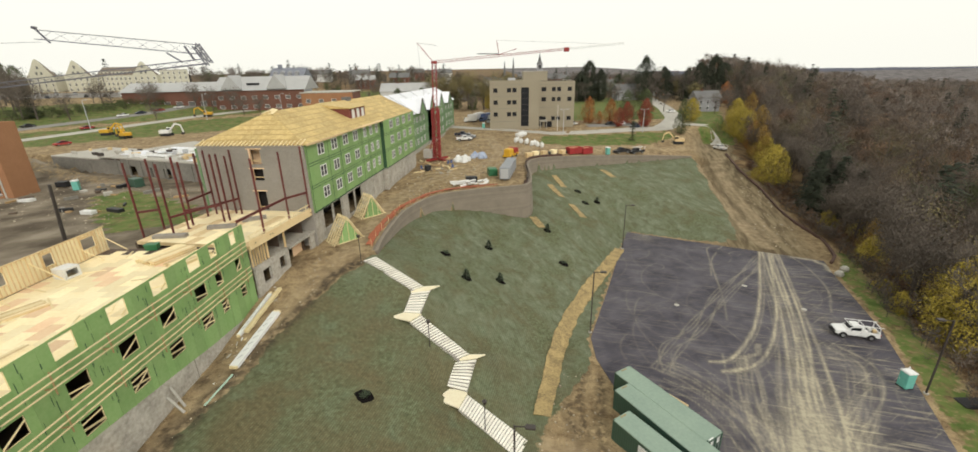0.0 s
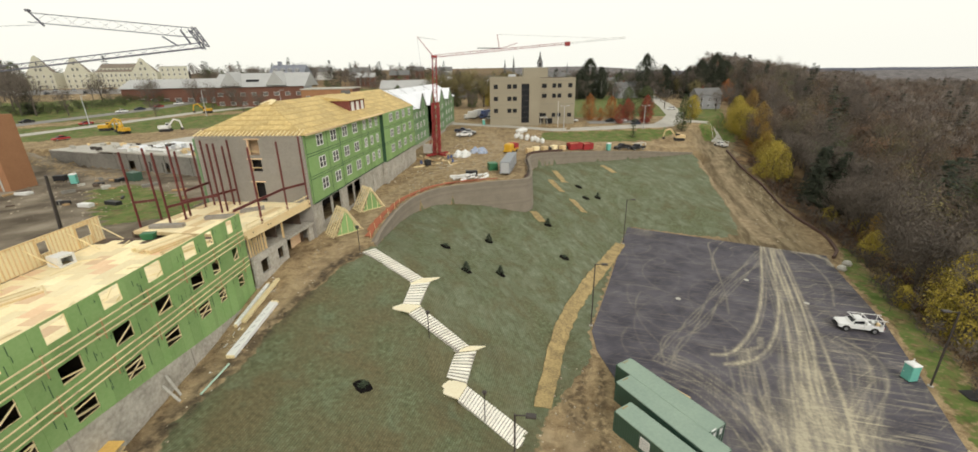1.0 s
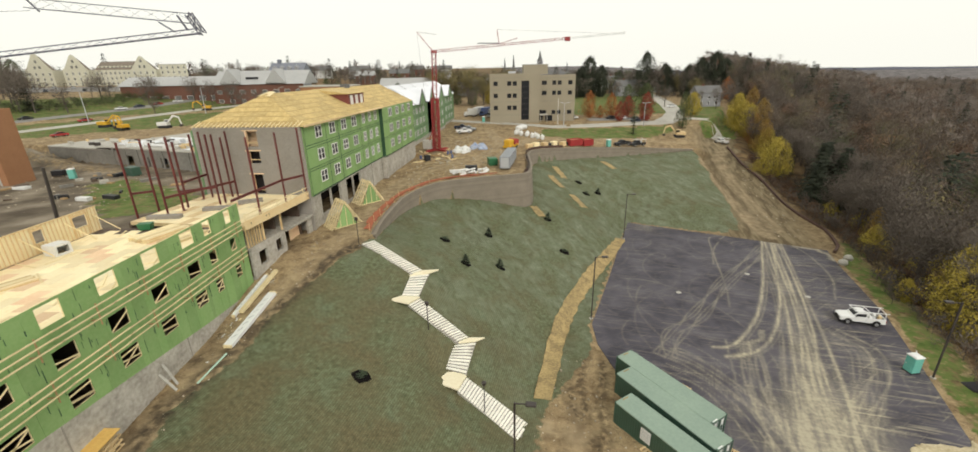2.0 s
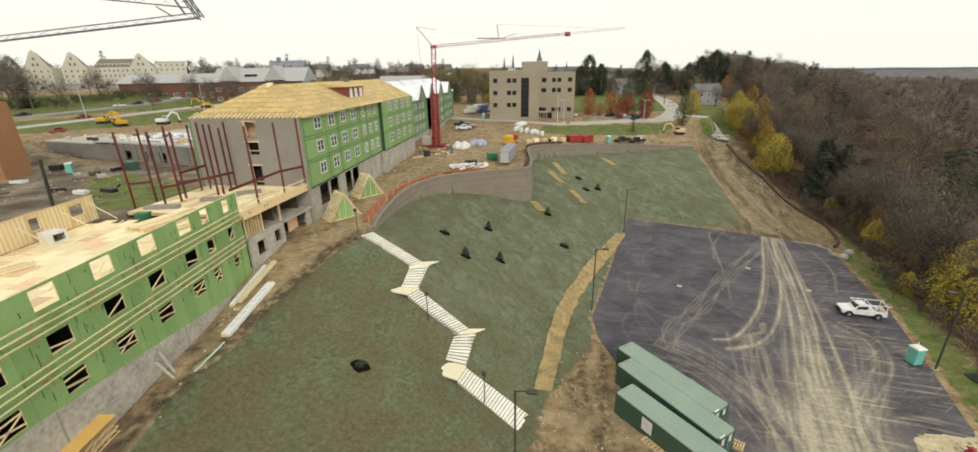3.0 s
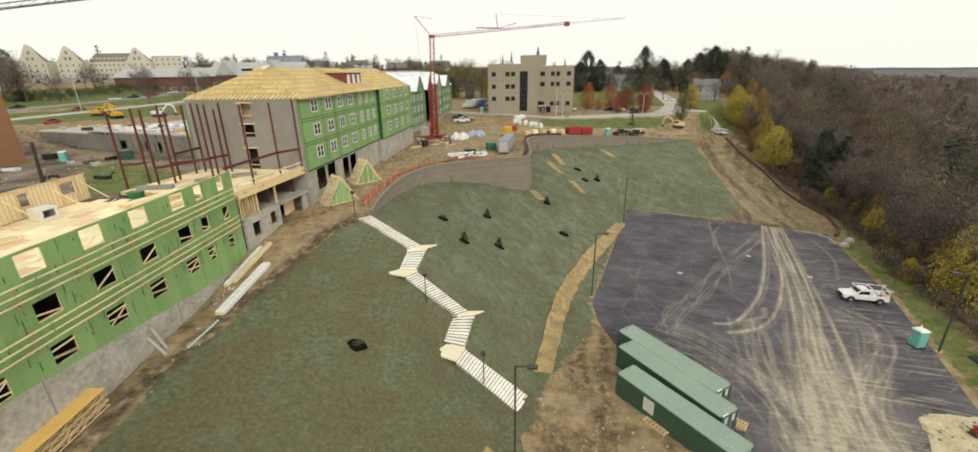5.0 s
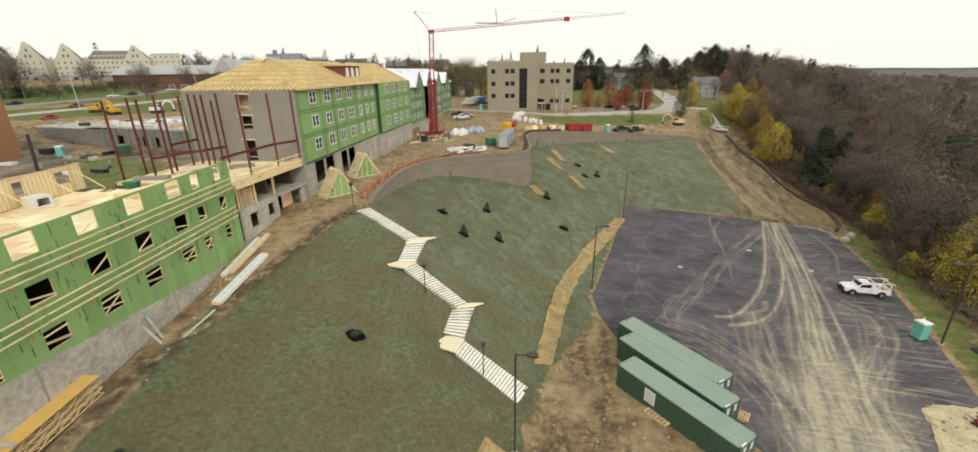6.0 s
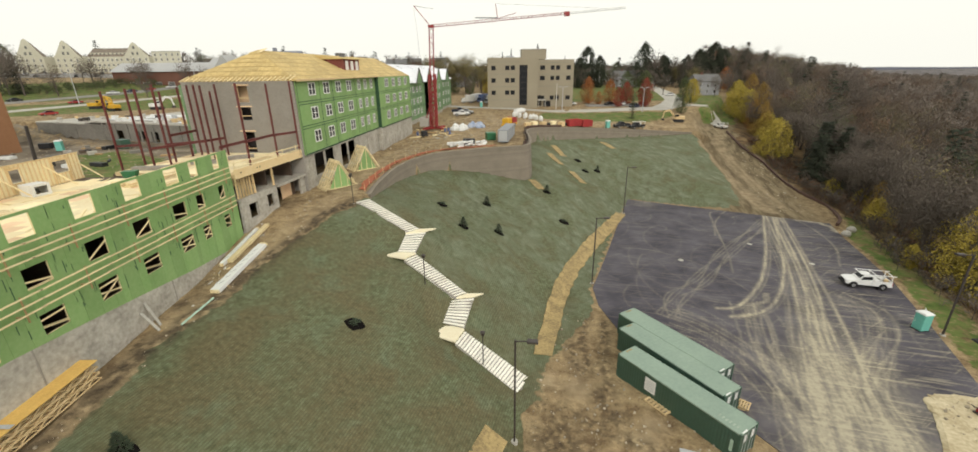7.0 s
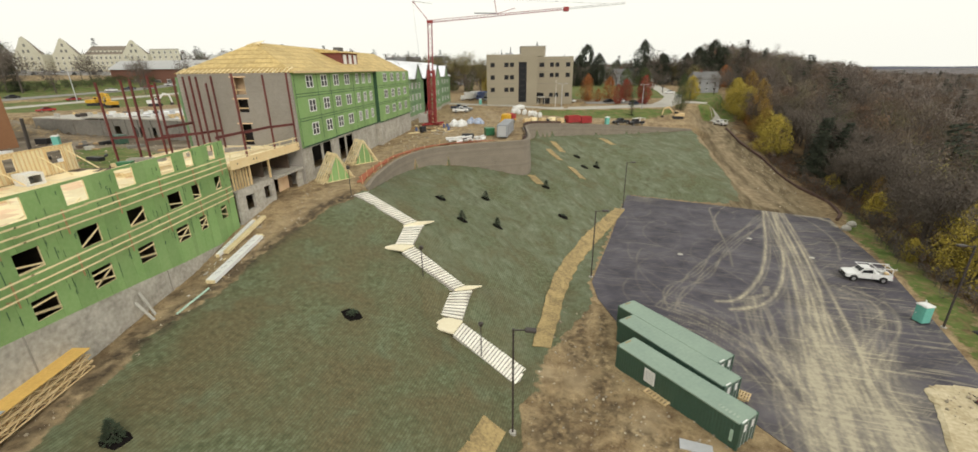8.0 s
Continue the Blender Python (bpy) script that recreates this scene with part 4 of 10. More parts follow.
    q = np.stack([idx[:-1, :-1], idx[:-1, 1:], idx[1:, 1:], idx[1:, :-1]], -1).reshape(-1, 4)
    q = q[ok[q].any(1)]
    used = np.unique(q)
    rim_line = dense([(*p, 0) for p in LOT + LOT[:1]], 0.05)[:, :2]
    for i in used[~ok[used]]:  # draw the outer corners back onto the outline
        d = (rim_line[:, 0] - x[i]) ** 2 + (rim_line[:, 1] - y[i]) ** 2
        x[i], y[i] = rim_line[d.argmin()]
    remap = -np.ones(len(x), int)
    remap[used] = np.arange(len(used))
    top = np.stack([x[used], y[used], np.full(len(used), LOT_Z)], 1)
    me = bpy.data.meshes.new("parking_lot")
    # a skirt under the rim gives the sheet its thickness
    faces = remap[q]
    ed = {}
    for f in faces.tolist():
        for a, b in zip(f, f[1:] + f[:1]):
            if (b, a) in ed:
                del ed[(b, a)]
            else:
                ed[(a, b)] = 1
    rim = sorted({i for e in ed for i in e})
    low = {v: len(top) + i for i, v in enumerate(rim)}
    verts = np.vstack([top, top[rim] - (0, 0, 0.15)])
    faces = faces.tolist() + [(b, a, low[a], low[b]) for a, b in ed]
    me.from_pydata(verts.tolist(), [], faces)
    me.attributes.new("dust", "FLOAT", "POINT").data.foreach_set("value", np.concatenate([dust[used], dust[used][rim]]).astype(np.float32))
    me.attributes.new("scrape", "FLOAT", "POINT").data.foreach_set("value", np.concatenate([scrape[used], scrape[used][rim]]).astype(np.float32))
    me.materials.append(lot_material())
    me.update()
    tagged(new("parking_lot", me), "fresh dark asphalt lot with pale dusty tyre tracks", "parking lot", "", "structure")


build_lot()


# ---- the unfinished building in front: three storeys of green sheathing on a concrete base ----
FACE = -28.3                                   # the plane of its front
BAYS = [(9.6, 11.2), (13.85, 15.45), (18.1, 19.7), (22.35, 24.0), (26.6, 28.3), (30.85, 32.55), (35.3, 36.95), (38.5, 39.6), (42.0, 43.0)]
ROWS_Z = [(5.2, 6.55), (8.3, 9.65), (11.4, 12.8)]
FLOORS = [3.95, 7.1, 10.25]
TOP_B1 = 12.98
Y0, Y1 = 2.0, 44.6
BACK = -43.9


def cut(rect, holes):
    """The rectangles that are left of rect (a0, a1, b0, b1) round the holes."""
    todo = [rect]
    for h in holes:
        out = []
        for a0, a1, b0, b1 in todo:
            h0, h1, g0, g1 = max(a0, h[0]), min(a1, h[1]), max(b0, h[2]), min(b1, h[3])
            if h0 >= h1 or g0 >= g1:
                out.append((a0, a1, b0, b1))
                continue
            if a0 < h0:
                out.append((a0, h0, b0, b1))
            if h1 < a1:
                out.append((h1, a1, b0, b1))
            if b0 < g0:
                out.append((h0, h1, b0, g0))
            if g1 < b1:
                out.append((h0, h1, g1, b1))
        todo = out
    return [r for r in todo if r[1] - r[0] > 0.01 and r[3] - r[2] > 0.01]


def base_line(y):
    return float(np.interp(y, [2, 20, 24, 30, 36, 40, 44.6], [5.2, 5.0, 4.6, 3.95, 3.25, 2.95, 2.75]))


def wood_wall(g, p, q, z0, z1, holes=(), step=0.41, w=0.09):
    """Studs, plates and headers of a framed wall from p to q, with holes given along it."""
    p, q = Vector((*p, 0)), Vector((*q, 0))
    ln = (q - p).length
    d = (q - p) / ln
    at = lambda s, z: p + d * s + Vector((0, 0, z))
    for z in (z0 + 0.03, z1 - 0.03, z1 - 0.085):
        g.bar(at(0, z), at(ln, z), w, 0.05)
    s = 0.02
    while s < ln:
        hit = [h for h in holes if h[0] - 0.02 < s < h[1] + 0.02]
        if not hit:
            g.bar(at(s, z0 + 0.05), at(s, z1 - 0.11), 0.045, w)
        else:
            for a, b in ((z0 + 0.05, hit[0][2]), (hit[0][3], z1 - 0.11)):
                if b - a > 0.08:
                    g.bar(at(s, a), at(s, b), 0.045, w)
        s += step
    for h in holes:
        for s in (h[0] - 0.03, h[1] + 0.03):
            g.bar(at(s, z0 + 0.05), at(s, z1 - 0.11), 0.08, w)
        for z in (h[2] - 0.03, h[3] + 0.1):
            g.bar(at(h[0], z), at(h[1], z), w, 0.06 if z < h[3] else 0.2)


M["cream_ply"] = mat("cream_new_plywood", (0.88, 0.80, 0.55), (0.80, 0.69, 0.43), 0.5, 9, 0.8, 0.08)
M["lumber_old"] = mat("weathered_brown_lumber", (0.40, 0.27, 0.13), (0.30, 0.19, 0.09), 1.2, 9, 0.85, 0.1)


def front_building():
    b = thing("apartment_building", "unfinished timber-framed building with green sheathing on concrete base", "building")
    rng = random.Random(3)
    # one object for every sheet of sheathing
    w = 1.22
    n = int((Y1 - Y0) / w) + 1
    for i in range(n):
        a0, a1 = Y0 + i * w, min(Y1, Y0 + (i + 1) * w)
        for k, (lo, hi) in enumerate(((None, 7.0), (7.0, 10.15), (10.15, TOP_B1))):
            holes = [(c0, c1, *ROWS_Z[k]) for c0, c1 in BAYS]
            z0 = lo if lo else max(base_line(a0), base_line(a1))
            g = G()
            pr = rng.uniform(0, 0.006)
            for r in cut((a0 + 0.006, a1 - 0.006, z0, hi - 0.008), holes):
                part("sheathing_panel", G().box(FACE - 0.03, FACE + pr, *r), M["sheath"], b)
            if lo is None and max(base_line(a0), base_line(a1)) > min(base_line(a0), base_line(a1)) + 0.02:
                g.prism([(FACE - 0.03, a0 + 0.006), (FACE + pr, a0 + 0.006), (FACE + pr, a1 - 0.006), (FACE - 0.03, a1 - 0.006)],
                        [base_line(a0), base_line(a0), base_line(a1), base_line(a1)], z0)
                part("sheathing_panel", g, M["sheath"], b)
    # sheathing of the end wall
    for i in range(int((FACE - BACK) / w) + 1):
        x1 = FACE - 0.04 - i * w
        x0 = max(BACK, x1 - w)
        if x1 - x0 > 0.1:
            part("sheathing_panel", G().box(x0 + 0.006, x1 - 0.006, Y1 - 0.03, Y1, 2.7, 10.0), M["sheath"], b)
    # dark tape over the sheet joints and drips
    g = G()
    for i in range(n):
        y = Y0 + i * w
        for k, (z0, z1) in enumerate(((5.0, 6.9), (7.2, 10.0), (10.4, 12.8))):
            if rng.random() < 0.75:
                c = rng.uniform(0.2, 1.5)
                za = rng.uniform(z0, z1 - 0.4)
                if not any(a - 0.05 < y < e + 0.05 for a, e in BAYS):
                    g.box(FACE + 0.004, FACE + 0.011, y - rng.uniform(0.02, 0.05), y + 0.03, za, min(z1, za + c))
    for i in range(210):
        y, z = rng.uniform(Y0, Y1), rng.uniform(5.3, 12.6)
        if not any(a - 0.1 < y < e + 0.1 for a, e in BAYS):
            g.box(FACE + 0.006, FACE + 0.012, y, y + rng.uniform(0.02, 0.06), z, z + rng.uniform(0.15, 0.9))
    part("joint_tape", g, M["belt"], b, "dark green joint tape and drips", "stuff")
    # framing behind the sheathing; floors and rear wall, with room shade painted in their colour
    for k, (z0, z1) in enumerate(((3.95, 6.85), (7.1, 10.0), (10.29, TOP_B1 - 0.02))):
        g = G()
        wood_wall(g, (FACE - 0.09, Y0), (FACE - 0.09, Y1 - 0.1), z0, z1, [(a - Y0, c - Y0, *ROWS_Z[k]) for a, c in BAYS])
        part("stud_frame", g, M["lumber_pale"], b)
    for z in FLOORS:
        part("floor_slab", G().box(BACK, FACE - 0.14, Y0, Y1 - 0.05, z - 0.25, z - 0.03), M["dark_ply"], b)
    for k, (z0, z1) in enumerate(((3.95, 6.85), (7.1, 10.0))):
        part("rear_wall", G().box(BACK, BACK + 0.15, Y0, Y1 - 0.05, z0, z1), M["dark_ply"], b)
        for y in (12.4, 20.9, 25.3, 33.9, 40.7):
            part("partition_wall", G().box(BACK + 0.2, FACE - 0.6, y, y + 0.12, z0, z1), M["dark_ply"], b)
    # decking of the upper floor: single sheets
    rngd = random.Random(11)
    for i in range(13):
        for j in range(18):
            x0, y0 = BACK + 0.2 + i * 1.22, 6.0 + j * 2.16 + (1.08 if i % 2 else 0)
            if y0 + 2.1 < Y1 and x0 + 1.1 < FACE - 0.1:
                red = rngd.random() < (0.2 if y0 < 33 and i > 3 else 0.08)
                part("deck_sheet", G().box(x0 + 0.008, min(x0 + 1.212, FACE - 0.16), y0 + 0.008, y0 + 2.152, 10.22, 10.248 + rngd.uniform(0, 0.006)), M["deck_red" if red else "deck"], b)
    # foundation
    ys = [2, 8, 14, 20, 24, 30, 36, 40, Y1]
    for y0, y1 in zip(ys[:-1], ys[1:]):
        g = G().prism([(FACE - 0.35, y0), (FACE + 0.012, y0), (FACE + 0.012, y1), (FACE - 0.35, y1)], -4, [base_line(y0), base_line(y0), base_line(y1), base_line(y1)])
        part("foundation_wall", g, M["concrete"], b, "stained grey poured concrete wall")
    part("foundation_wall", G().box(BACK, FACE - 0.36, Y1 - 0.3, Y1 - 0.04, -1, 2.68), M["concrete"], b)
    # form joints on the foundation
    for y in (21.2, 33.0):
        part("form_joint", G().box(FACE + 0.014, FACE + 0.05, y, y + 0.09, z_at(FACE + 0.6, y) - 0.3, base_line(y)), M["block"], b)
    # boards nailed across the openings of the two lower floors
    rng = random.Random(5)
    for (a, c) in BAYS:
        for k in (0, 1):
            z0, z1 = ROWS_Z[k]
            x = FACE - 0.03
            ends = [((a, z0 + 0.1), (c, z1 - 0.3)) if rng.random() < 0.5 else ((a, z0 + 0.55), (c, z0 + 0.2))]
            if k == 0:
                ends += [((a, z1 - 0.35), (c, z1 - 0.28)), ((a, z0 + 0.6), (c, z0 + 0.25))]
            elif rng.random() < 0.5:
                ends += [((a, z0 + 0.08), (c, z0 + 0.1))]
            for p, q in ends:
                part("brace_board", G().bar((x, p[0] - 0.05, p[1]), (x, q[0] + 0.05, q[1]), 0.05, 0.11), M["lumber_pale"], b)
    # guard rails and their brackets along the front, below two floors
    for zr in (10.35, 7.35):
        for dz, off in ((0.0, 0.75), (0.5, 0.78), (1.02, 0.78)):
            y = 3.0
            while y < 43:
                y1 = min(43.3, y + rng.uniform(4.6, 5.0))
                part("guard_rail", G().bar((FACE + off, y, zr + dz + rng.uniform(-0.03, 0.03)), (FACE + off, y1 + 0.15, zr + dz + rng.uniform(-0.03, 0.03)), 0.045, 0.10), M["lumber_pale"], b)
                y = y1
        y = 4.2
        while y < 43.3:
            g = G()
            g.bar((FACE + 0.72, y, zr - 0.5), (FACE + 0.72, y, zr + 1.15), 0.09, 0.05)
            g.bar((FACE, y, zr - 0.2), (FACE + 0.75, y, zr - 0.08), 0.05, 0.1)
            part("rail_bracket", g, M["lumber_old"], b)
            y += 4.25
    # the framed rear wall of the open top floor, sheathed outside
    holes = [(3.0, 4.6, 11.3, 12.5), (8.6, 10.2, 11.3, 12.5), (14.2, 15.8, 11.3, 12.5), (19.2, 20.8, 11.3, 12.5), (24.2, 25.8, 11.3, 12.5), (29.3, 30.3, 11.3, 12.5), (33.4, 35.0, 11.3, 12.5)]
    g = G()
    wood_wall(g, (BACK + 0.1, 8.0), (BACK + 0.1, 44.4), 10.29, 13.0, holes)
    part("stud_wall", g, M["lumber"], b)
    g = G().wall((8.0, 44.4), (10.25, 12.9), [(a + 8, c + 8, z0, z1) for a, c, z0, z1 in holes], BACK - 0.03, BACK + 0.03, "y")
    part("sheathing", g, M["cream_ply"], b)
    # stud partitions and braces on the open floor
    for (p, q, h) in (((-43.7, 22.0), (-37.4, 22.0), 12.4), ((-43.7, 28.6), (-39.2, 28.6), 12.4), ((-37.3, 17.8), (-37.3, 22.0), 12.4), ((-36.4, 14.0), (-30.5, 14.0), 12.4), ((-39.2, 24.6), (-39.2, 28.6), 11.5)):
        g = G()
        wood_wall(g, p, q, 10.29, h)
        part("stud_partition", g, M["lumber_pale"], b)
    for y in (20, 25.5, 31, 36, 40.5, 43.6):
        part("wall_brace", G().bar((BACK + 0.15, y, 12.3), (BACK + 2.3, y + 0.6, 10.3), 0.05, 0.1), M["lumber_pale"], b)
    for y in (25.2, 29.4, 33.8, 41):
        part("wall_brace", G().bar((FACE - 0.15, y, 12.4), (FACE - 2.2, y + 0.5, 10.3), 0.05, 0.1), M["lumber_pale"], b)
    return b


front_building()


# ---- the linking block: concrete below, open framing above, a decked floor ----
LINK = frame_at(-27.95, 44.75, 0, 0.15, 1.0)     # x runs along the front, y points into the block


M["rim"] = mat("yellow_plywood_rim", (0.78, 0.62, 0.36), (0.70, 0.52, 0.27), 0.5, 9, 0.8, 0.08)


def link_block():
    b = thing("link_block", "open concrete and timber block linking the two buildings", "building")
    ln = 12.9
    gz = lambda s: z_at(-27.95 + 0.15 * s + 0.5, 44.75 + s)
    # lower concrete wall with window and door openings
    holes = [(1.4, 2.9, 4.8, 6.5), (4.7, 6.0, 5.2, 6.7), (6.7, 11.9, 4.3, 7.1)]
    g = G(LINK).wall((0.2, ln), (1.5, 7.2), holes, 0.15, 0.5)
    part("concrete_wall", g, M["concrete"], b)
    part("ground_slab", G(LINK).box(0, ln, 0.5, 16, 2.2, 3.6), M["concrete"], b)
    part("floor_slab", G(LINK).box(6.6, ln, -0.15, 15, 7.15, 7.45), M["concrete"], b, "cantilevered concrete floor edge")
    part("floor_slab", G(LINK).box(0, 6.6, 0.2, 15, 7.2, 7.4), M["concrete"], b)
    # rear and cross walls coloured dark to paint the shade inside
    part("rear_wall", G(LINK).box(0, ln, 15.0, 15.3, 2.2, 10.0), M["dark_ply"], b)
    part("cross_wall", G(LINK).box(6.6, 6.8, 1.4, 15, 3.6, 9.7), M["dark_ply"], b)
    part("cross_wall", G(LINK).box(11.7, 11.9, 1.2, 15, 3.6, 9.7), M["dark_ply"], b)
    part("plywood_partition", G(LINK).box(9.4, 11.6, 1.5, 1.6, 3.7, 6.9), M["deck_red"], b)
    # studs of the open storey
    for s in (0.25, 0.7, 1.15, 1.6, 2.05, 2.5, 3.0, 3.1, 6.5, 6.62):
        part("stud", G(LINK).box(s, s + 0.09, 0.3, 0.5, 7.42, 9.75), M["lumber"], b)
    for s in (1.0, 2.2, 3.4, 4.6):
        part("stud", G(LINK).box(s, s + 0.06, 3.0, 3.1, 7.42, 9.75), M["lumber"], b)
    part("tan_partition", G(LINK).box(3.3, 6.4, 5.0, 5.12, 7.42, 9.7), M["deck"], b)
    # deck edge and the floor on it
    part("rim_board", G(LINK).box(-0.1, ln, -0.06, 0.02, 9.75, 10.75), M["rim"], b, "yellow plywood deck edge")
    part("deck_frame", G(LINK).box(0, ln, 0.03, 15, 9.8, 10.2), M["lumber"], b)
    rng = random.Random(2)
    for i in range(12):
        for j in range(6):
            s0, t0 = 0.02 + j * 2.14, 0.05 + i * 1.22
            if rng.random() < 0.88:
                part("deck_sheet", G(LINK).box(s0, min(ln, s0 + 2.12), t0, t0 + 1.2, 10.205, 10.235), M["deck"], b)
    for s in (0.2, 3.1, 6.0, 8.9, 11.8):
        part("rail_post", G(LINK).bar((s, 0.05, 10.3), (s, 0.05, 11.55), 0.09, 0.05), M["lumber_pale"], b)
    for z in (11.45, 10.95):
        part("guard_rail", G(LINK).bar((0, 0.0, z), (ln - 0.2, 0.0, z - 0.1), 0.045, 0.1), M["lumber_pale"], b)
    # hoist pulleys and cut holes in the rim, their depth painted as dark discs
    for s in (0.9, 3.6, 4.1):
        part("lifting_hole", G(LINK).tube((s, -0.075, 10.3), (s, -0.062, 10.3), 0.09, n=8), M["void"], b)


link_block()

# red steel frame over the linking block
COLS = [(-45.6, 51.4, 18.75), (-43.6, 52.6, 19.0), (-39.5, 48.8, 19.05), (-39.3, 51.2, 19.4), (-39.5, 52.4, 18.6), (-39.9, 56.2, 19.0), (-39.3, 57.2, 19.2), (-36.0, 53.5, 19.3), (-35.7, 54.2, 19.2), (-36.5, 57.2, 18.4), (-35.6, 57.0, 19.25),
        (-28.3, 48.8, 19.5), (-27.7, 54.3, 19.3), (-26.1, 57.2, 19.5)]


def steel_frame():
    b = thing("steel_frame", "red-primed steel columns and beams on the deck", "steel frame")
    for i, (x, y, z) in enumerate(COLS):
        g = G()
        w = 0.085
        z0 = 5.0 if i < 2 else 10.2
        for o in (-w, w):
            g.box(x - w, x + w, y + o - 0.012, y + o + 0.012, z0, z)
        g.box(x - 0.012, x + 0.012, y - w, y + w, z0, z)
        g.box(x - 0.25, x + 0.25, y - 0.25, y + 0.25, z0, z0 + 0.03)
        part("column", g, M["steel_red"], b)

    def ibeam(p, q, z):
        g = G()
        for dz in (-0.13, 0.13):
            g.bar((*p[:2], z + dz), (*q[:2], z + dz), 0.18, 0.025)
        g.bar((*p[:2], z), (*q[:2], z), 0.03, 0.26)
        part("beam", g, M["steel_red"], b)
    c = COLS
    for p, q, z in ((c[0], c[1], 12.4), (c[2], c[10], 12.5), (c[3], c[7], 12.6), (c[4], c[6], 13.5), ((-28.75, 44.4), c[11], 13.25), (c[11], c[12], 13.2), (c[12], c[13], 13.15)):
        ibeam(p, q, z)


steel_frame()


# ---- the sheathed building beyond, its block end wall and board roof ----
FX, FY, FDX, FDY = -25.8, 57.75, 0.09, 1.0
REAR = frame_at(FX, FY, 0, FDX, FDY)             # x along the front, y into the building
DEPTH = 15.6
EAVE = 19.55


def window_unit(parent, fr, s0, s1, z0, z1, panes=2, back=0.0):
    """A white vinyl window: frame, mullion and meeting rail, dark panes."""
    t = 0.13
    y0, y1 = back - 0.05, back + 0.06
    mid, zm = (s0 + s1) / 2, (z0 + z1) / 2
    w = part("window", G(fr).wall((s0, s1), (z0, z1), [(s0 + t, s1 - t, z0 + t, z1 - t)], y0, y1), M["vinyl"], parent)
    if panes > 1:
        part("mullion", G(fr).box(mid - t * 0.7, mid + t * 0.7, y0, y1, z0 + t, z1 - t), M["vinyl"], w)
        bars = ((s0 + t, mid - t * 0.7), (mid + t * 0.7, s1 - t))
    else:
        bars = ((s0 + t, s1 - t),)
    for a, c in bars:
        part("meeting_rail", G(fr).box(a, c, y0 + 0.02, y1, zm - 0.04, zm + 0.04), M["vinyl"], w)
    cells = [(s0 + t, mid - t * 0.7), (mid + t * 0.7, s1 - t)] if panes > 1 else [(s0 + t, s1 - t)]
    for a, c in cells:
        for lo, hi in ((z0 + t, zm - 0.04), (zm + 0.04, z1 - t)):
            part("pane", G(fr).box(a, c, back + 0.0, back + 0.02, lo, hi), M["glass"], w)
    return w


def green_front(b, fr, s0, s1, y0, wins, rows, z_base, z_top, mats):
    """Sheathing panels round the windows, tape at each floor, and the windows."""
    wins = [(a - 0.17, c + 0.17) for a, c in wins]
    holes = [(a, c, lo, hi) for a, c in wins for lo, hi in rows]
    levels = [z_base] + [0.5 * (rows[i][1] + rows[i + 1][0]) - 0.1 for i in range(len(rows) - 1)] + [z_top]
    n = max(1, round((s1 - s0) / 2.44))
    w = (s1 - s0) / n
    for i in range(n):
        for lo, hi in zip(levels[:-1], levels[1:]):
            for r0, r1, q0, q1 in cut((s0 + i * w + 0.01, s0 + (i + 1) * w - 0.01, lo + 0.01, hi - 0.01), holes):
                part("sheathing_panel", G(fr).box(r0, r1, y0, y0 + 0.05, q0, q1), mats, b)
    for z in levels[1:-1]:
        for dz in (-0.2, 0.16):
            part("floor_tape", G(fr).box(s0, s1, y0 - 0.012, y0 + 0.02, z + dz - 0.045, z + dz + 0.045), M["belt"], b, "dark joint tape at floor level")
    for a, c in wins:
        for lo, hi in rows:
            window_unit(b, fr, a, c, lo, hi, 2 if c - a > 1.3 else 1, y0)


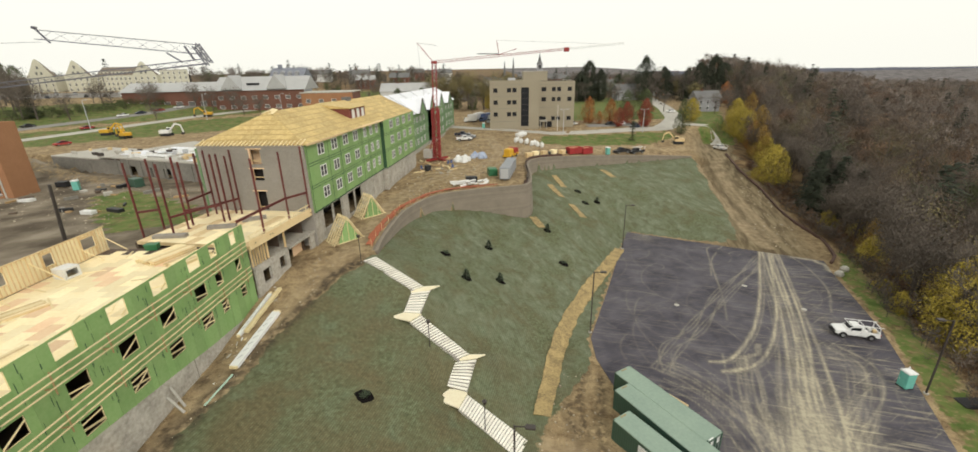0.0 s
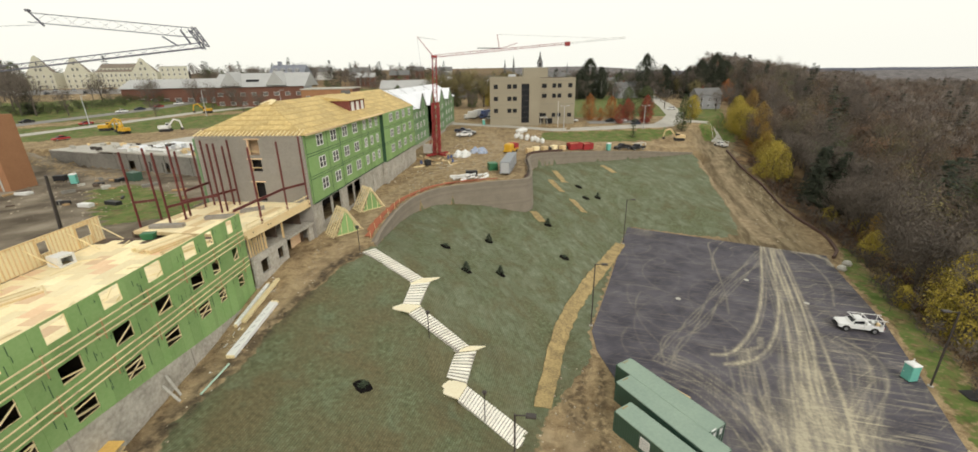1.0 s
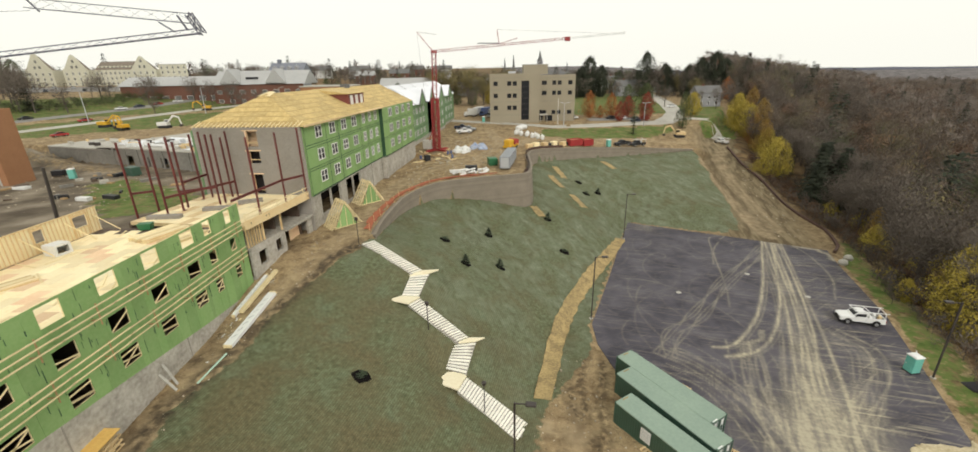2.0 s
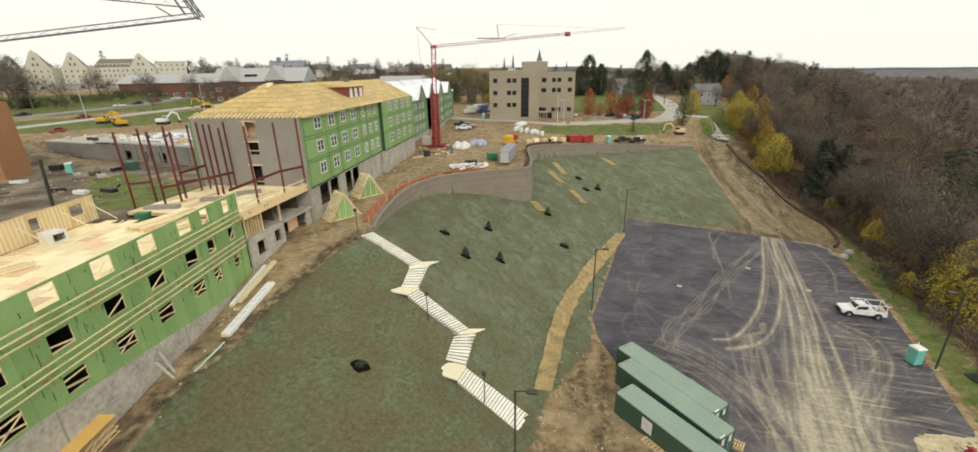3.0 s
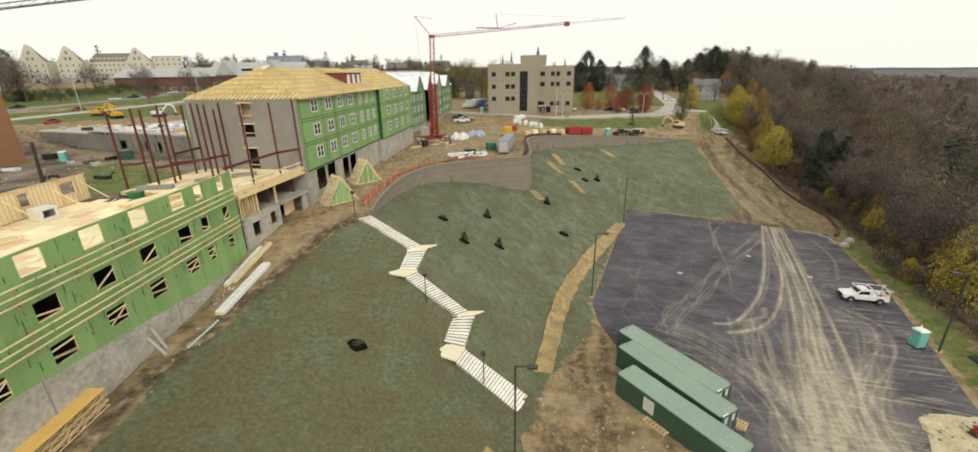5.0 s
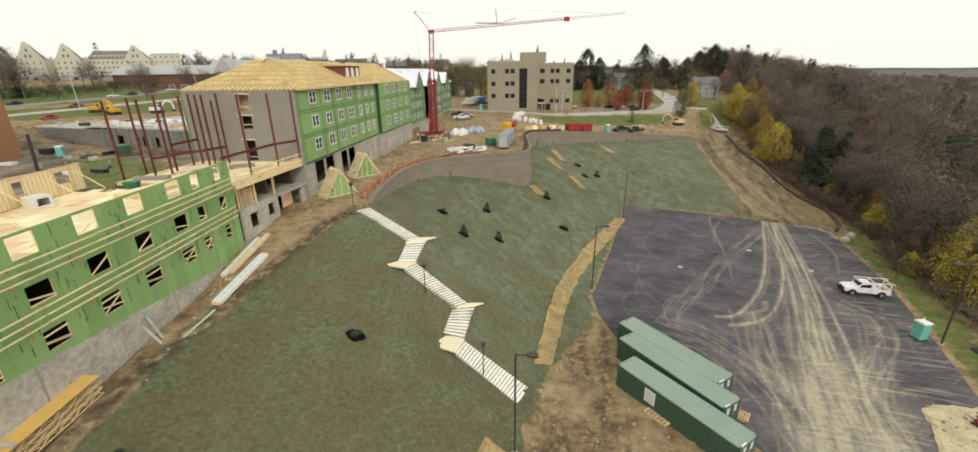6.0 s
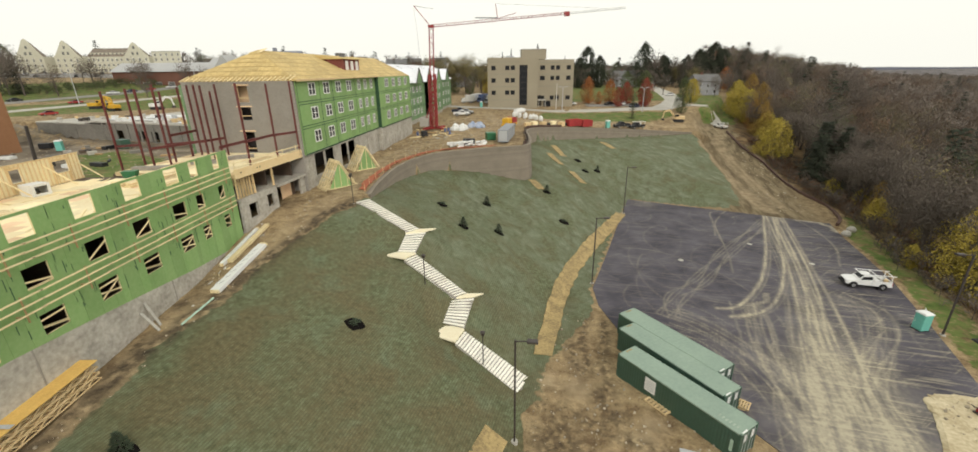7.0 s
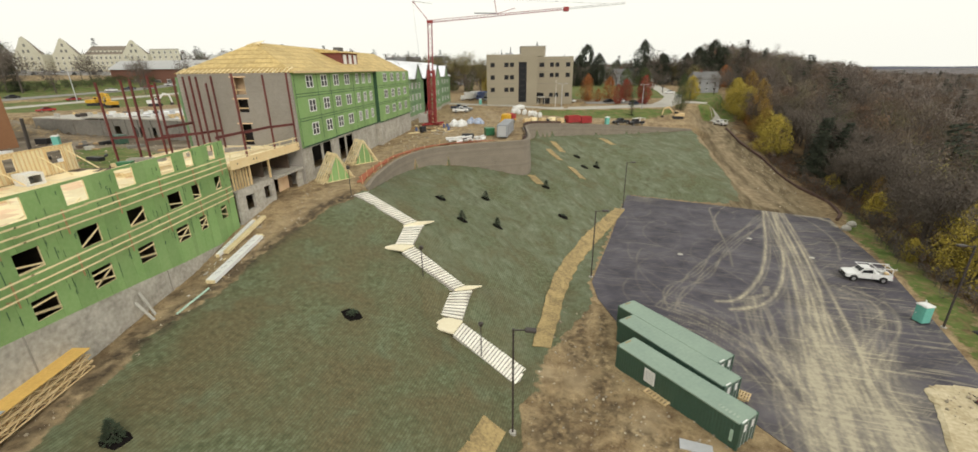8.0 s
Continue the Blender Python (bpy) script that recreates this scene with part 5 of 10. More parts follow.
def rear_building():
    b = thing("apartment_building", "green-sheathed building with block end wall and bare board roof", "building")
    rows = [(11.1, 12.82), (14.3, 16.0), (17.5, 19.2)]
    g0 = 9.85
    secs = [(0.6, 11.4, 0.0, [(3.95, 5.6), (8.45, 10.1)]), (11.4, 31.0, 0.12, [(13.0, 14.6), (17.2, 18.9), (22.0, 23.0), (25.1, 26.1), (28.2, 29.2)]),
            (31.0, 54.2, -0.55, [(35.0, 36.9), (39.8, 41.6), (44.4, 46.1), (49.2, 51.0)])]
    for s0, s1, y0, wins in secs:
        green_front(b, REAR, s0, s1, y0, wins, rows, g0, EAVE - 0.05, M["sheath"])
        part("corner_tape", G(REAR).box(s1 - 0.16, s1 - 0.02, y0 - 0.016, y0 + 0.04, g0, EAVE - 0.1), M["belt"], b)
        part("floor_tape", G(REAR).box(s0, s1, y0 - 0.016, y0 + 0.04, g0 - 0.12, g0 + 0.08), M["belt"], b)
    for q in (0.62, 7.0, 20.6, 24.0, 42.6):
        off = -0.55 if q > 31 else 0.12 if q > 11.4 else 0.0
        part("joint_tape", G(REAR).box(q, q + 0.1, off - 0.014, off + 0.02, g0 + 0.1, EAVE - 0.1), M["belt"], b)
    part("return_wall", G(REAR).box(30.96, 31.0, -0.55, 0.2, g0, EAVE), M["belt"], b)
    part("green_corner", G(REAR).box(0.45, 0.6, -0.02, 0.15, g0, EAVE), M["sheath"], b)
    # concrete podium with openings
    holes = [(3.2, 6.3, 6.4, 9.5), (6.7, 9.7, 6.3, 9.5), (12.3, 15.0, 5.8, 9.4), (15.3, 18.3, 5.9, 9.4), (12.6, 15.2, 3.4, 5.3)]
    part("podium_wall", G(REAR).wall((0.2, 30.8), (2, g0 - 0.1), holes, 0.25, 0.48), M["concrete"], b, "grey concrete base wall with openings")
    for s in np.arange(31.0, 54, 2.9):
        part("podium_panel", G(REAR).box(s, min(54.2, s + 2.88), -0.4, 0.2, 2, g0 - 0.1), M["concrete"], b)
    part("wall_pier", G(REAR).box(30.3, 31.4, -0.75, 0.2, 2, g0 - 0.12), M["concrete"], b)
    for s in (9.8, 18.5, 24.2):
        part("wall_pier", G(REAR).box(s, s + 0.5, 0.1, 0.24, 2, g0 - 0.12), M["concrete"], b)
    # added dark sheet: paints the shade behind the podium openings
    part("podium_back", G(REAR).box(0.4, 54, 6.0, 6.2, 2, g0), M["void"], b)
    part("podium_slab", G(REAR).box(0.3, 54, 0.72, DEPTH, g0 - 0.4, g0 - 0.05), M["concrete"], b)
    # end wall of blocks
    holes = [(6.4, 7.95, 16.9, 19.0), (6.45, 8.0, 14.6, 16.3), (6.6, 8.05, 10.3, 13.1)]
    g = G(REAR).wall((0.15, DEPTH), (2.5, EAVE), holes, 0.05, 0.4, "y")
    part("block_wall", g, M["mortar"], b, "grey concrete block end wall")
    # the small blocks of the courses
    g = G(REAR)
    rng = random.Random(8)
    z = 10.2
    while z < EAVE - 0.2:
        s = 0.15 + (0.4 if int(z * 5) % 2 else 0)
        while s < DEPTH - 0.8:
            for r0, r1, q0, q1 in cut((s + 0.01, s + 0.79, z + 0.01, z + 0.19), holes):
                g.box(0.035 - rng.uniform(0, 0.008), 0.06, r0, r1, q0, q1)
            s += 0.8
        z += 0.2
    part("block_course", g, M["block"], b, kind="stuff")
    for k, (a, c, lo, hi) in enumerate(holes):
        part("wood_lintel", G(REAR).box(0.0, 0.12, a - 0.25, c + 0.45, hi, hi + 0.16), M["deck_red"], b)
        # red wood behind the top opening, painted darkness behind the others
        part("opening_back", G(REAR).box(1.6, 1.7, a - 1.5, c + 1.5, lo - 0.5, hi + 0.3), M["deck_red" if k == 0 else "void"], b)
        part("safety_board", G(REAR).box(0.0, 0.05, a, c, lo + 0.5, lo + 0.62), M["lumber"], b)
        part("opening_jamb", G(REAR).box(0.0, 0.3, c - 0.06, c + 0.12, lo, hi), M["deck_red"], b)
    part("rear_wall", G(REAR).box(0.4, 54, DEPTH - 0.3, DEPTH, 2.5, EAVE), M["sheath"], b)
    part("green_edge", G(REAR).box(-0.02, 0.42, DEPTH, DEPTH + 0.3, 5.5, EAVE - 0.4), M["sheath_old"], b)
    part("attic_floor", G(REAR).box(0.3, 54, 0.1, DEPTH, EAVE - 0.06, EAVE), M["osb"], b)
    # hipped roof of boards laid on rafters
    ridge_z, e0, e1 = 23.55, -0.35, DEPTH + 0.35
    mid, hip = DEPTH / 2, 6.2
    a, c = (0.1, e0), (0.1, e1)
    ro = part("roof", roof_shell(0.0, 54.6, e0, e1, hip, mid, EAVE, ridge_z), M["osb_gap"], b, "bare strand board roof")
    # boards proud of the shell on the slopes that face the site
    rng = random.Random(4)
    slope = Vector((mid - e0, ridge_z - EAVE)).length
    nrow = int(slope / 1.22)
    for i in range(nrow):
        f0, f1 = i / nrow, (i + 1) / nrow
        s = hip * f1 + 0.12 + (0 if i % 2 else 1.2)
        # the cut boards along the hip, on both slopes
        fa, fb = f0 + 0.012, f1 - 0.014
        quad = [(u, e0 + (mid - e0) * f, EAVE + (ridge_z - EAVE) * f + 0.025) for u, f in ((hip * fa + 0.06, fa), (s - 0.03, fa), (s - 0.03, fb), (hip * fb + 0.06, fb))]
        part("roof_board", G(REAR).loft([[(x, y, z - 0.03) for x, y, z in quad], quad]), M["osb"], ro)
        while s + 2.4 < 54:
            p = [(s, f0 + 0.012), (s + 2.4, f0 + 0.012), (s + 2.4, f1 - 0.014), (s, f1 - 0.014)]
            off = 0.02 + rng.uniform(0, 0.012)
            quad = [(u, e0 + (mid - e0) * f, EAVE + (ridge_z - EAVE) * f + off) for u, f in p]
            if s > hip * f1 + 0.1:
                part("roof_board", G(REAR).loft([[(x, y, z - 0.03) for x, y, z in quad], quad]), M["osb"], ro)
            s += 2.44
        t = e0 + (mid - e0) * f1 + 0.15
        while t + 2.44 < e1 - (e1 - mid) * f1:
            quad = [(hip * f + 0.0, t + dt, EAVE + (ridge_z - EAVE) * f + 0.025) for dt, f in ((0, f1 - 0.012), (2.42, f1 - 0.012), (2.42, f0 + 0.02), (0, f0 + 0.02))]
            if i > 0:
                part("roof_board", G(REAR).loft([quad, [(x, y, z + 0.02) for x, y, z in quad]]), M["osb"], ro)
            t += 2.44
        if i > 0:
            lo, hi = e0 + (mid - e0) * f1 + 0.12, t - 0.03
            for near_edge, far_edge in ((lambda f: e0 + (mid - e0) * f + 0.04, lo), (hi, lambda f: e1 - (e1 - mid) * f - 0.04)):
                end = [tuple((q(f) if callable(q) else q) for q in (near_edge, far_edge)) for f in (fa, fb)]
                quad = [(hip * f - 0.02, v, EAVE + (ridge_z - EAVE) * f + 0.035) for f, v in ((fa, end[0][0]), (fb, end[1][0]), (fb, end[1][1]), (fa, end[0][1]))]
                part("roof_board", G(REAR).loft([[(x, y, z - 0.03) for x, y, z in quad], quad]), M["osb"], ro)
    # rafter tails and the pale strips along the end eave
    for i in range(26):
        t = 0.2 + i * 0.6
        part("rafter_tail", G(REAR).bar((-0.45, t, EAVE + 0.03), (1.3, t, EAVE + 0.62), 0.09, 0.14), M["lumber_pale"], ro)
    part("fascia", G(REAR).box(0.0, 11.4, -0.62, -0.5, EAVE - 0.12, EAVE + 0.18), M["lumber"], ro)
    part("soffit_board", G(REAR).box(0.0, 11.4, -0.5, 0.1, EAVE - 0.02, EAVE + 0.04), M["osb"], ro)
    part("fascia", G(REAR).box(11.4, 54, -0.45, -0.36, EAVE - 0.08, EAVE + 0.12), M["lumber"], ro)
    part("shingle_strip", G(REAR).box(19.0, 31.0, -0.9, 0.2, EAVE - 0.02, EAVE + 0.16), M["lumber"], ro, "pale board edge over the bay")
    # loose boards at the ridge corner
    for i in range(7):
        part("ridge_board", G(REAR).bar((hip - 1 + i * 0.2, mid + 0.4 * i - 1, ridge_z - 0.3), (hip + 0.6 + i * 0.3, mid + 0.3 * i - 1, ridge_z + 0.25), 0.2, 0.04), M["lumber_pale"], ro)
    # boxed dormer: red-brown cheeks, three white windows
    d = part("dormer", G(REAR).box(22.0, 29.4, 2.3, 8.0, EAVE + 0.9, EAVE + 3.1), M["red_board"], b, "red-brown sheathed dormer")
    part("dormer_roof", G(REAR).prism([(21.6, 1.9), (29.8, 1.9), (29.8, 8.6), (21.6, 8.6)], EAVE + 3.1, [EAVE + 3.2, EAVE + 3.2, EAVE + 4.02, EAVE + 4.02]), M["osb"], d)
    for s in (22.9, 25.2, 27.5):
        part("dormer_window", G(REAR).box(s, s + 1.1, 2.2, 2.32, EAVE + 1.15, EAVE + 2.85), M["vinyl"], d, "white boarded window")
    part("roof_stack", G(REAR).box(33, 35.2, mid - 0.5, mid + 0.6, ridge_z - 0.2, ridge_z + 0.55), M["slate"], ro)
    return b


def roof_shell(s0, s1, e0, e1, hip, mid, ze, zr):
    g = G(REAR)
    v = [(s0, e0, ze), (s1, e0, ze), (s1, e1, ze), (s0, e1, ze), (s0 + hip, mid, zr), (s1, mid, zr)]
    g.add(v, [(0, 1, 5, 4), (2, 3, 4, 5), (3, 0, 4), (1, 2, 5), (3, 2, 1, 0)])
    return g


M["red_board"] = mat("red_brown_board", (0.20, 0.055, 0.04), (0.15, 0.045, 0.035), 0.6, 8, 0.8, 0.05)
rear_building()


# ---- the finished wing at the far end: gables and a white membrane roof ----
WING = frame_at(-23.5, 124.0, 0, 0.075, 1.0)


def far_wing():
    b = thing("apartment_wing", "green-sheathed wing with gables and white membrane roof", "building")
    rows = [(8.2, 9.8), (11.4, 13.0), (14.6, 16.2)]
    secs = [(0.0, 22.0, 0.0, [(2.0, 3.8), (6.2, 8.0), (10.6, 12.4), (15.0, 16.8)]), (22.0, 46.0, -1.2, [(24.5, 26.3), (29.5, 31.3), (34.5, 36.3), (40.0, 41.8)]), (46.0, 74.0, 0.0, [(48.5, 50.3), (54.5, 56.3), (60.5, 62.3), (66.5, 68.3)])]
    for s0, s1, y0, wins in secs:
        green_front(b, WING, s0, s1, y0, wins, rows, 7.0, 17.4, M["sheath_old"])
    part("base_wall", G(WING).box(0, 74, 0.15, 0.6, 3, 7.0), M["concrete"], b)
    part("base_wall", G(WING).box(22, 46, -1.1, 0.2, 3, 7.0), M["concrete"], b)
    part("end_wall", G(WING).box(-0.1, 0.1, 0.05, 15.5, 3, 17.4), M["sheath_old"], b)
    part("far_wall", G(WING).box(73.9, 74.1, 0.05, 15.5, 3, 17.4), M["sheath_old"], b)
    part("rear_wall", G(WING).box(0, 74, 15.3, 15.6, 3, 17.4), M["sheath_old"], b)
    g = G(WING)
    g.add([(-0.6, -0.5, 17.35), (74.6, -0.5, 17.35), (74.6, 16.1, 17.35), (-0.6, 16.1, 17.35), (-0.6, 7.8, 22.6), (74.6, 7.8, 22.6)],
          [(0, 1, 5, 4), (2, 3, 4, 5), (3, 0, 4), (1, 2, 5), (3, 2, 1, 0)])
    part("roof", g, M["membrane"], b, "white membrane roof with grey seams")
    for s in (10.0, 24.0, 40.0, 58.0):
        gb = G(WING)
        gb.add([(s - 4.2, -1.3, 17.3), (s + 4.2, -1.3, 17.3), (s, -1.3, 21.3), (s - 4.2, 6, 17.3), (s + 4.2, 6, 17.3), (s, 6, 21.3)], [(0, 1, 2), (4, 3, 5), (0, 2, 5, 3), (1, 4, 5, 2)])
        gd = part("gable", gb, M["membrane"], b)
        part("gable_face", G(WING).add([(s - 3.9, -1.34, 17.35), (s + 3.9, -1.34, 17.35), (s, -1.34, 21.0), (s - 3.9, -1.2, 17.35), (s + 3.9, -1.2, 17.35), (s, -1.2, 21.0)], [(0, 1, 2), (5, 4, 3), (0, 3, 4, 1), (1, 4, 5, 2), (2, 5, 3, 0)]), M["sheath_old"], gd, "green gable")
        for q in (-1, 1):
            part("verge", G(WING).bar((s + q * 4.3, -1.4, 17.2), (s, -1.4, 21.4), 0.25, 0.2), M["slate"], gd)
    for s in (5, 17, 31, 49, 66):
        part("roof_seam", G(WING).bar((s, -0.5, 17.42), (s, 7.8, 22.66), 0.35, 0.03), M["slate"], b)
    # the scaffold stair and chute between the two blocks
    for i in range(5):
        part("scaffold_bay", G(WING).box(-8.5, -1.0, 0.2, 0.4, 5.3 + i * 2.9, 5.4 + i * 2.9), M["lumber"], b)
    for s in (-8.4, -4.8, -1.2):
        part("scaffold_post", G(WING).box(s, s + 0.1, 0.2, 0.3, 5.3, 18.0), M["lumber"], b)


far_wing()


# ---- retaining wall ----
def along(line, closed=False):
    """Points of a polyline with the outward (right-hand) normal at each."""
    p = np.array(line, float)
    d = np.gradient(p[:, :2], axis=0)
    d /= np.linalg.norm(d, axis=1)[:, None]
    return p, np.stack([d[:, 1], -d[:, 0]], 1)


def retaining_wall():
    pts = curve_pts(WALL, 7)
    p, n = along(pts)
    w = tagged(new_at("retaining_wall"), "tan block retaining wall curving round the terrace", "retaining wall", "", "structure")
    g = G()
    core = [[(a - nx * 0.85, b - ny * 0.85, f - 1.2), (a + nx * 0.25, b + ny * 0.25, f - 1.2), (a + nx * 0.18, b + ny * 0.18, t - 0.1), (a - nx * 0.85, b - ny * 0.85, t - 0.1)] for (a, b, t, f), (nx, ny) in zip(p, n)]
    part("wall_core", g.loft(core), M["wall_core"], w)
    # courses, each set back a little from the one below
    h = 0.42
    for k in range(17):
        run = []
        for i, ((a, b, t, f), (nx, ny)) in enumerate(zip(p, n)):
            z = 5.75 - k * h + (t - 5.75) * 0.999
            if z - h > f - 0.5:
                o = 0.3 + 0.022 * k
                run.append([(a + nx * (o - 0.3), b + ny * (o - 0.3), z - h + 0.015), (a + nx * o, b + ny * o, z - h + 0.015), (a + nx * o, b + ny * o, z - 0.02), (a + nx * (o - 0.3), b + ny * (o - 0.3), z - 0.02)])
            elif len(run) > 1:
                part("block_course", G().loft(run), M["wall_block"], w)
                run = []
            else:
                run = []
        if len(run) > 1:
            part("block_course", G().loft(run), M["wall_block"], w)
    cap = [[(a - nx * 0.1, b - ny * 0.1, t - 0.02), (a + nx * 0.36, b + ny * 0.36, t - 0.02), (a + nx * 0.36, b + ny * 0.36, t + 0.13), (a - nx * 0.1, b - ny * 0.1, t + 0.13)] for (a, b, t, f), (nx, ny) in zip(p, n)]
    part("coping", G().loft(cap), M["wall_block"], w)
    # black netting fence on posts behind the coping round the corner
    sel = [(q, m) for q, m in zip(p, n) if q[1] > 88.5 and q[0] < 22]
    for q, m in sel[::2]:
        part("fence_post", G().bar((q[0] - m[0] * 0.5, q[1] - m[1] * 0.5, q[2] - 0.3), (q[0] - m[0] * 0.5, q[1] - m[1] * 0.5, q[2] + 1.1), 0.09), M["steel_dark"], w)
    strip = [[(q[0] - m[0] * 0.5, q[1] - m[1] * 0.5, q[2] + 0.1), (q[0] - m[0] * 0.53, q[1] - m[1] * 0.53, q[2] + 0.1), (q[0] - m[0] * 0.53, q[1] - m[1] * 0.53, q[2] + 0.75), (q[0] - m[0] * 0.5, q[1] - m[1] * 0.5, q[2] + 0.75)] for q, m in sel]
    part("fence_netting", G().loft(strip), M["silt"], w)


retaining_wall()


def drape(name, line, width, lift, material, label, category, kind="", thick=0.05, rag=0.0, seed=1, step=1.2):
    """A strip of given width laid on the ground along a line."""
    rng = random.Random(seed)
    pts = dense([(a, b, 0) for a, b in line], step)[:, :2]
    d = np.gradient(pts, axis=0)
    d /= np.linalg.norm(d, axis=1)[:, None]
    rings = []
    m = 5
    for (x, y), (dx, dy) in zip(pts, d):
        a, b = width / 2 + rng.uniform(-rag, rag), width / 2 + rng.uniform(-rag, rag)
        row = [(x - dy * o, y + dx * o) for o in np.linspace(-a, b, m)]
        z = height([r[0] for r in row], [r[1] for r in row])
        rings.append([(r[0], r[1], zz + lift) for r, zz in zip(row, z)] + [(r[0], r[1], zz + lift - thick) for r, zz in reversed(list(zip(row, z)))])
    return solo(name, G().loft(rings), material, label, category, "", kind)


def orange_fence():
    f = thing("safety_fence", "sagging orange plastic safety fence along the wall top", "fence")
    pts = [(-17.9, 57), (-18.2, 62), (-17.6, 68), (-17.2, 74), (-15, 79.5), (-12.6, 83.8), (-9, 86), (-4.5, 87.3), (0, 88.1)]
    p = dense([(a, b, 0) for a, b in pts], 0.8)[:, :2]
    rng = random.Random(4)
    rings = []
    for i, (x, y) in enumerate(p):
        z = z_at(x, y)
        lean = 0.25 + 0.25 * math.sin(i * 0.9) + rng.uniform(-0.1, 0.1)
        h = 0.09 + 0.06 * math.sin(i * 0.55) + rng.uniform(-0.08, 0.08)
        rings.append([(x - lean, y + lean * 0.5, z + 0.02), (x - lean + 0.04, y + lean * 0.5 - 0.02, z + 0.02), (x + 0.04, y - 0.02, z + h), (x, y, z + h)])
        if i % 4 == 0:
            part("stake", G().bar((x, y, z - 0.2), (x + rng.uniform(-0.1, 0.1), y, z + 1.15), 0.05), M["lumber"], f)
    part("netting", G().loft(rings), M["orange"], f)
    drape("fallen_netting", [(-18.3, 57.5), (-18.7, 64), (-18.1, 71), (-17.4, 75.5), (-15.4, 80.5), (-12.8, 84.6), (-8, 87.4), (0.5, 89)], 0.8, 0.16, M["orange"], "trampled orange safety netting along the wall top", "netting", rag=0.2, thick=0.05, seed=8)
    drape("fallen_netting", [(-10.5, 86.8), (-6, 88.4), (-3.5, 88.9)], 1.0, 0.12, M["orange"], "fallen orange safety netting on the earth", "netting", rag=0.3, thick=0.04)
    drape("fallen_netting", [(-18.8, 60), (-19.0, 66), (-18.4, 71)], 0.7, 0.1, M["orange"], "crumpled orange safety netting beside the fence", "netting", rag=0.25, thick=0.04, seed=5)


orange_fence()


# ---- timber stairs in five flights with landings ----
def stairs():
    s = thing("outdoor_stairs", "pale plank stairs zigzagging down the green bank", "stairs")
    flights = [((-17.9, 52.8), (-16.6, 54.0), 4.75, (-11.15, 50.0), (-9.75, 51.2), 1.5), ((-11.1, 49.75), (-8.75, 50.35), 1.4, (-11.6, 46.5), (-9.6, 46.25), 0.35),
               ((-10.5, 44.65), (-9.4, 46.1), 0.15, (-4.95, 41.9), (-3.4, 42.9), -3.3), ((-4.95, 41.8), (-2.5, 42.2), -3.5, (-5.75, 39.3), (-3.5, 38.45), -4.95), ((-4.2, 36.1), (-3.4, 38.2), -5.2, (1.9, 33.2), (3.2, 35.3), -8.95)]
    for l0, r0, z0, l1, r1, z1 in flights:
        n = max(8, round(abs(z0 - z1) / 0.165))
        n = max(n, round(math.dist(l0, l1) / 0.42))
        for i in range(n):
            a, c = i / n, (i + 0.85) / n
            la, lc = [l0[k] + (l1[k] - l0[k]) * a for k in (0, 1)], [l0[k] + (l1[k] - l0[k]) * c for k in (0, 1)]
            ra, rc = [r0[k] + (r1[k] - r0[k]) * a for k in (0, 1)], [r0[k] + (r1[k] - r0[k]) * c for k in (0, 1)]
            z = z0 + (z1 - z0) * (i + 0.5) / n
            part("tread", G().prism([la, lc, rc, ra], z - 0.05, z + 0.03), M["plank"], s)
        for p, q in ((l0, l1), (r0, r1)):
            part("stringer", G().bar((*p, z0 - 0.16), (*q, z1 - 0.16), 0.07, 0.24), M["slab"], s)
        cx0, cx1 = [(l0[k] + r0[k]) / 2 for k in (0, 1)], [(l1[k] + r1[k]) / 2 for k in (0, 1)]
        # one sloping darker sheet below the treads paints the shade in their gaps
        part("riser_board", G().bar((*cx0, z0 - 0.14), (*cx1, z1 - 0.14), math.dist(l0, r0) - 0.15, 0.06), M["block"], s)
    lands = [([(-11.2, 49.7), (-8.7, 50.4), (-7.6, 51.45), (-9.7, 51.25), (-11.2, 50.05)], 1.45), ([(-13.1, 45.6), (-10.5, 44.6), (-9.35, 46.15), (-9.6, 46.3), (-11.65, 46.55)], 0.28),
             ([(-5.0, 41.85), (-2.5, 42.25), (-1.45, 42.95), (-3.35, 42.95)], -3.4), ([(-6.65, 37.35), (-4.2, 36.1), (-3.4, 38.3), (-3.5, 38.5), (-5.75, 39.35)], -5.1)]
    for poly, z in lands:
        part("landing", G().prism(poly, z - 0.1, z + 0.05), M["plank_land"], s, "pale yellow plywood landing")


M["plank_land"] = mat("plywood_landing", (0.83, 0.77, 0.58), (0.74, 0.65, 0.45), 0.5, 9, 0.8, 0.08)
stairs()


def path_lamp(x, y, z, h=4.0):
    p = thing("path_lamp", "dark metal post lamp standing beside the stairs", "post lamp", "post lamps along the stairs", at=(x, y, z))
    part("post", G().tube((0, 0, -0.5), (0, 0, h - 0.5), 0.06, 0.05), M["steel_dark"], p)
    part("base", G().tube((0, 0, -0.2), (0, 0, 0.06), 0.14, 0.12), M["slab"], p)
    part("lantern", G().loft([[(r * math.cos(t), r * math.sin(t), q) for t in np.arange(6) * math.pi / 3] for q, r in ((h - 0.5, 0.08), (h - 0.42, 0.2), (h - 0.1, 0.26), (h, 0.06))]), M["steel_dark"], p)
    return p


P0 = path_lamp(-7.9, 42.4, -2.2)
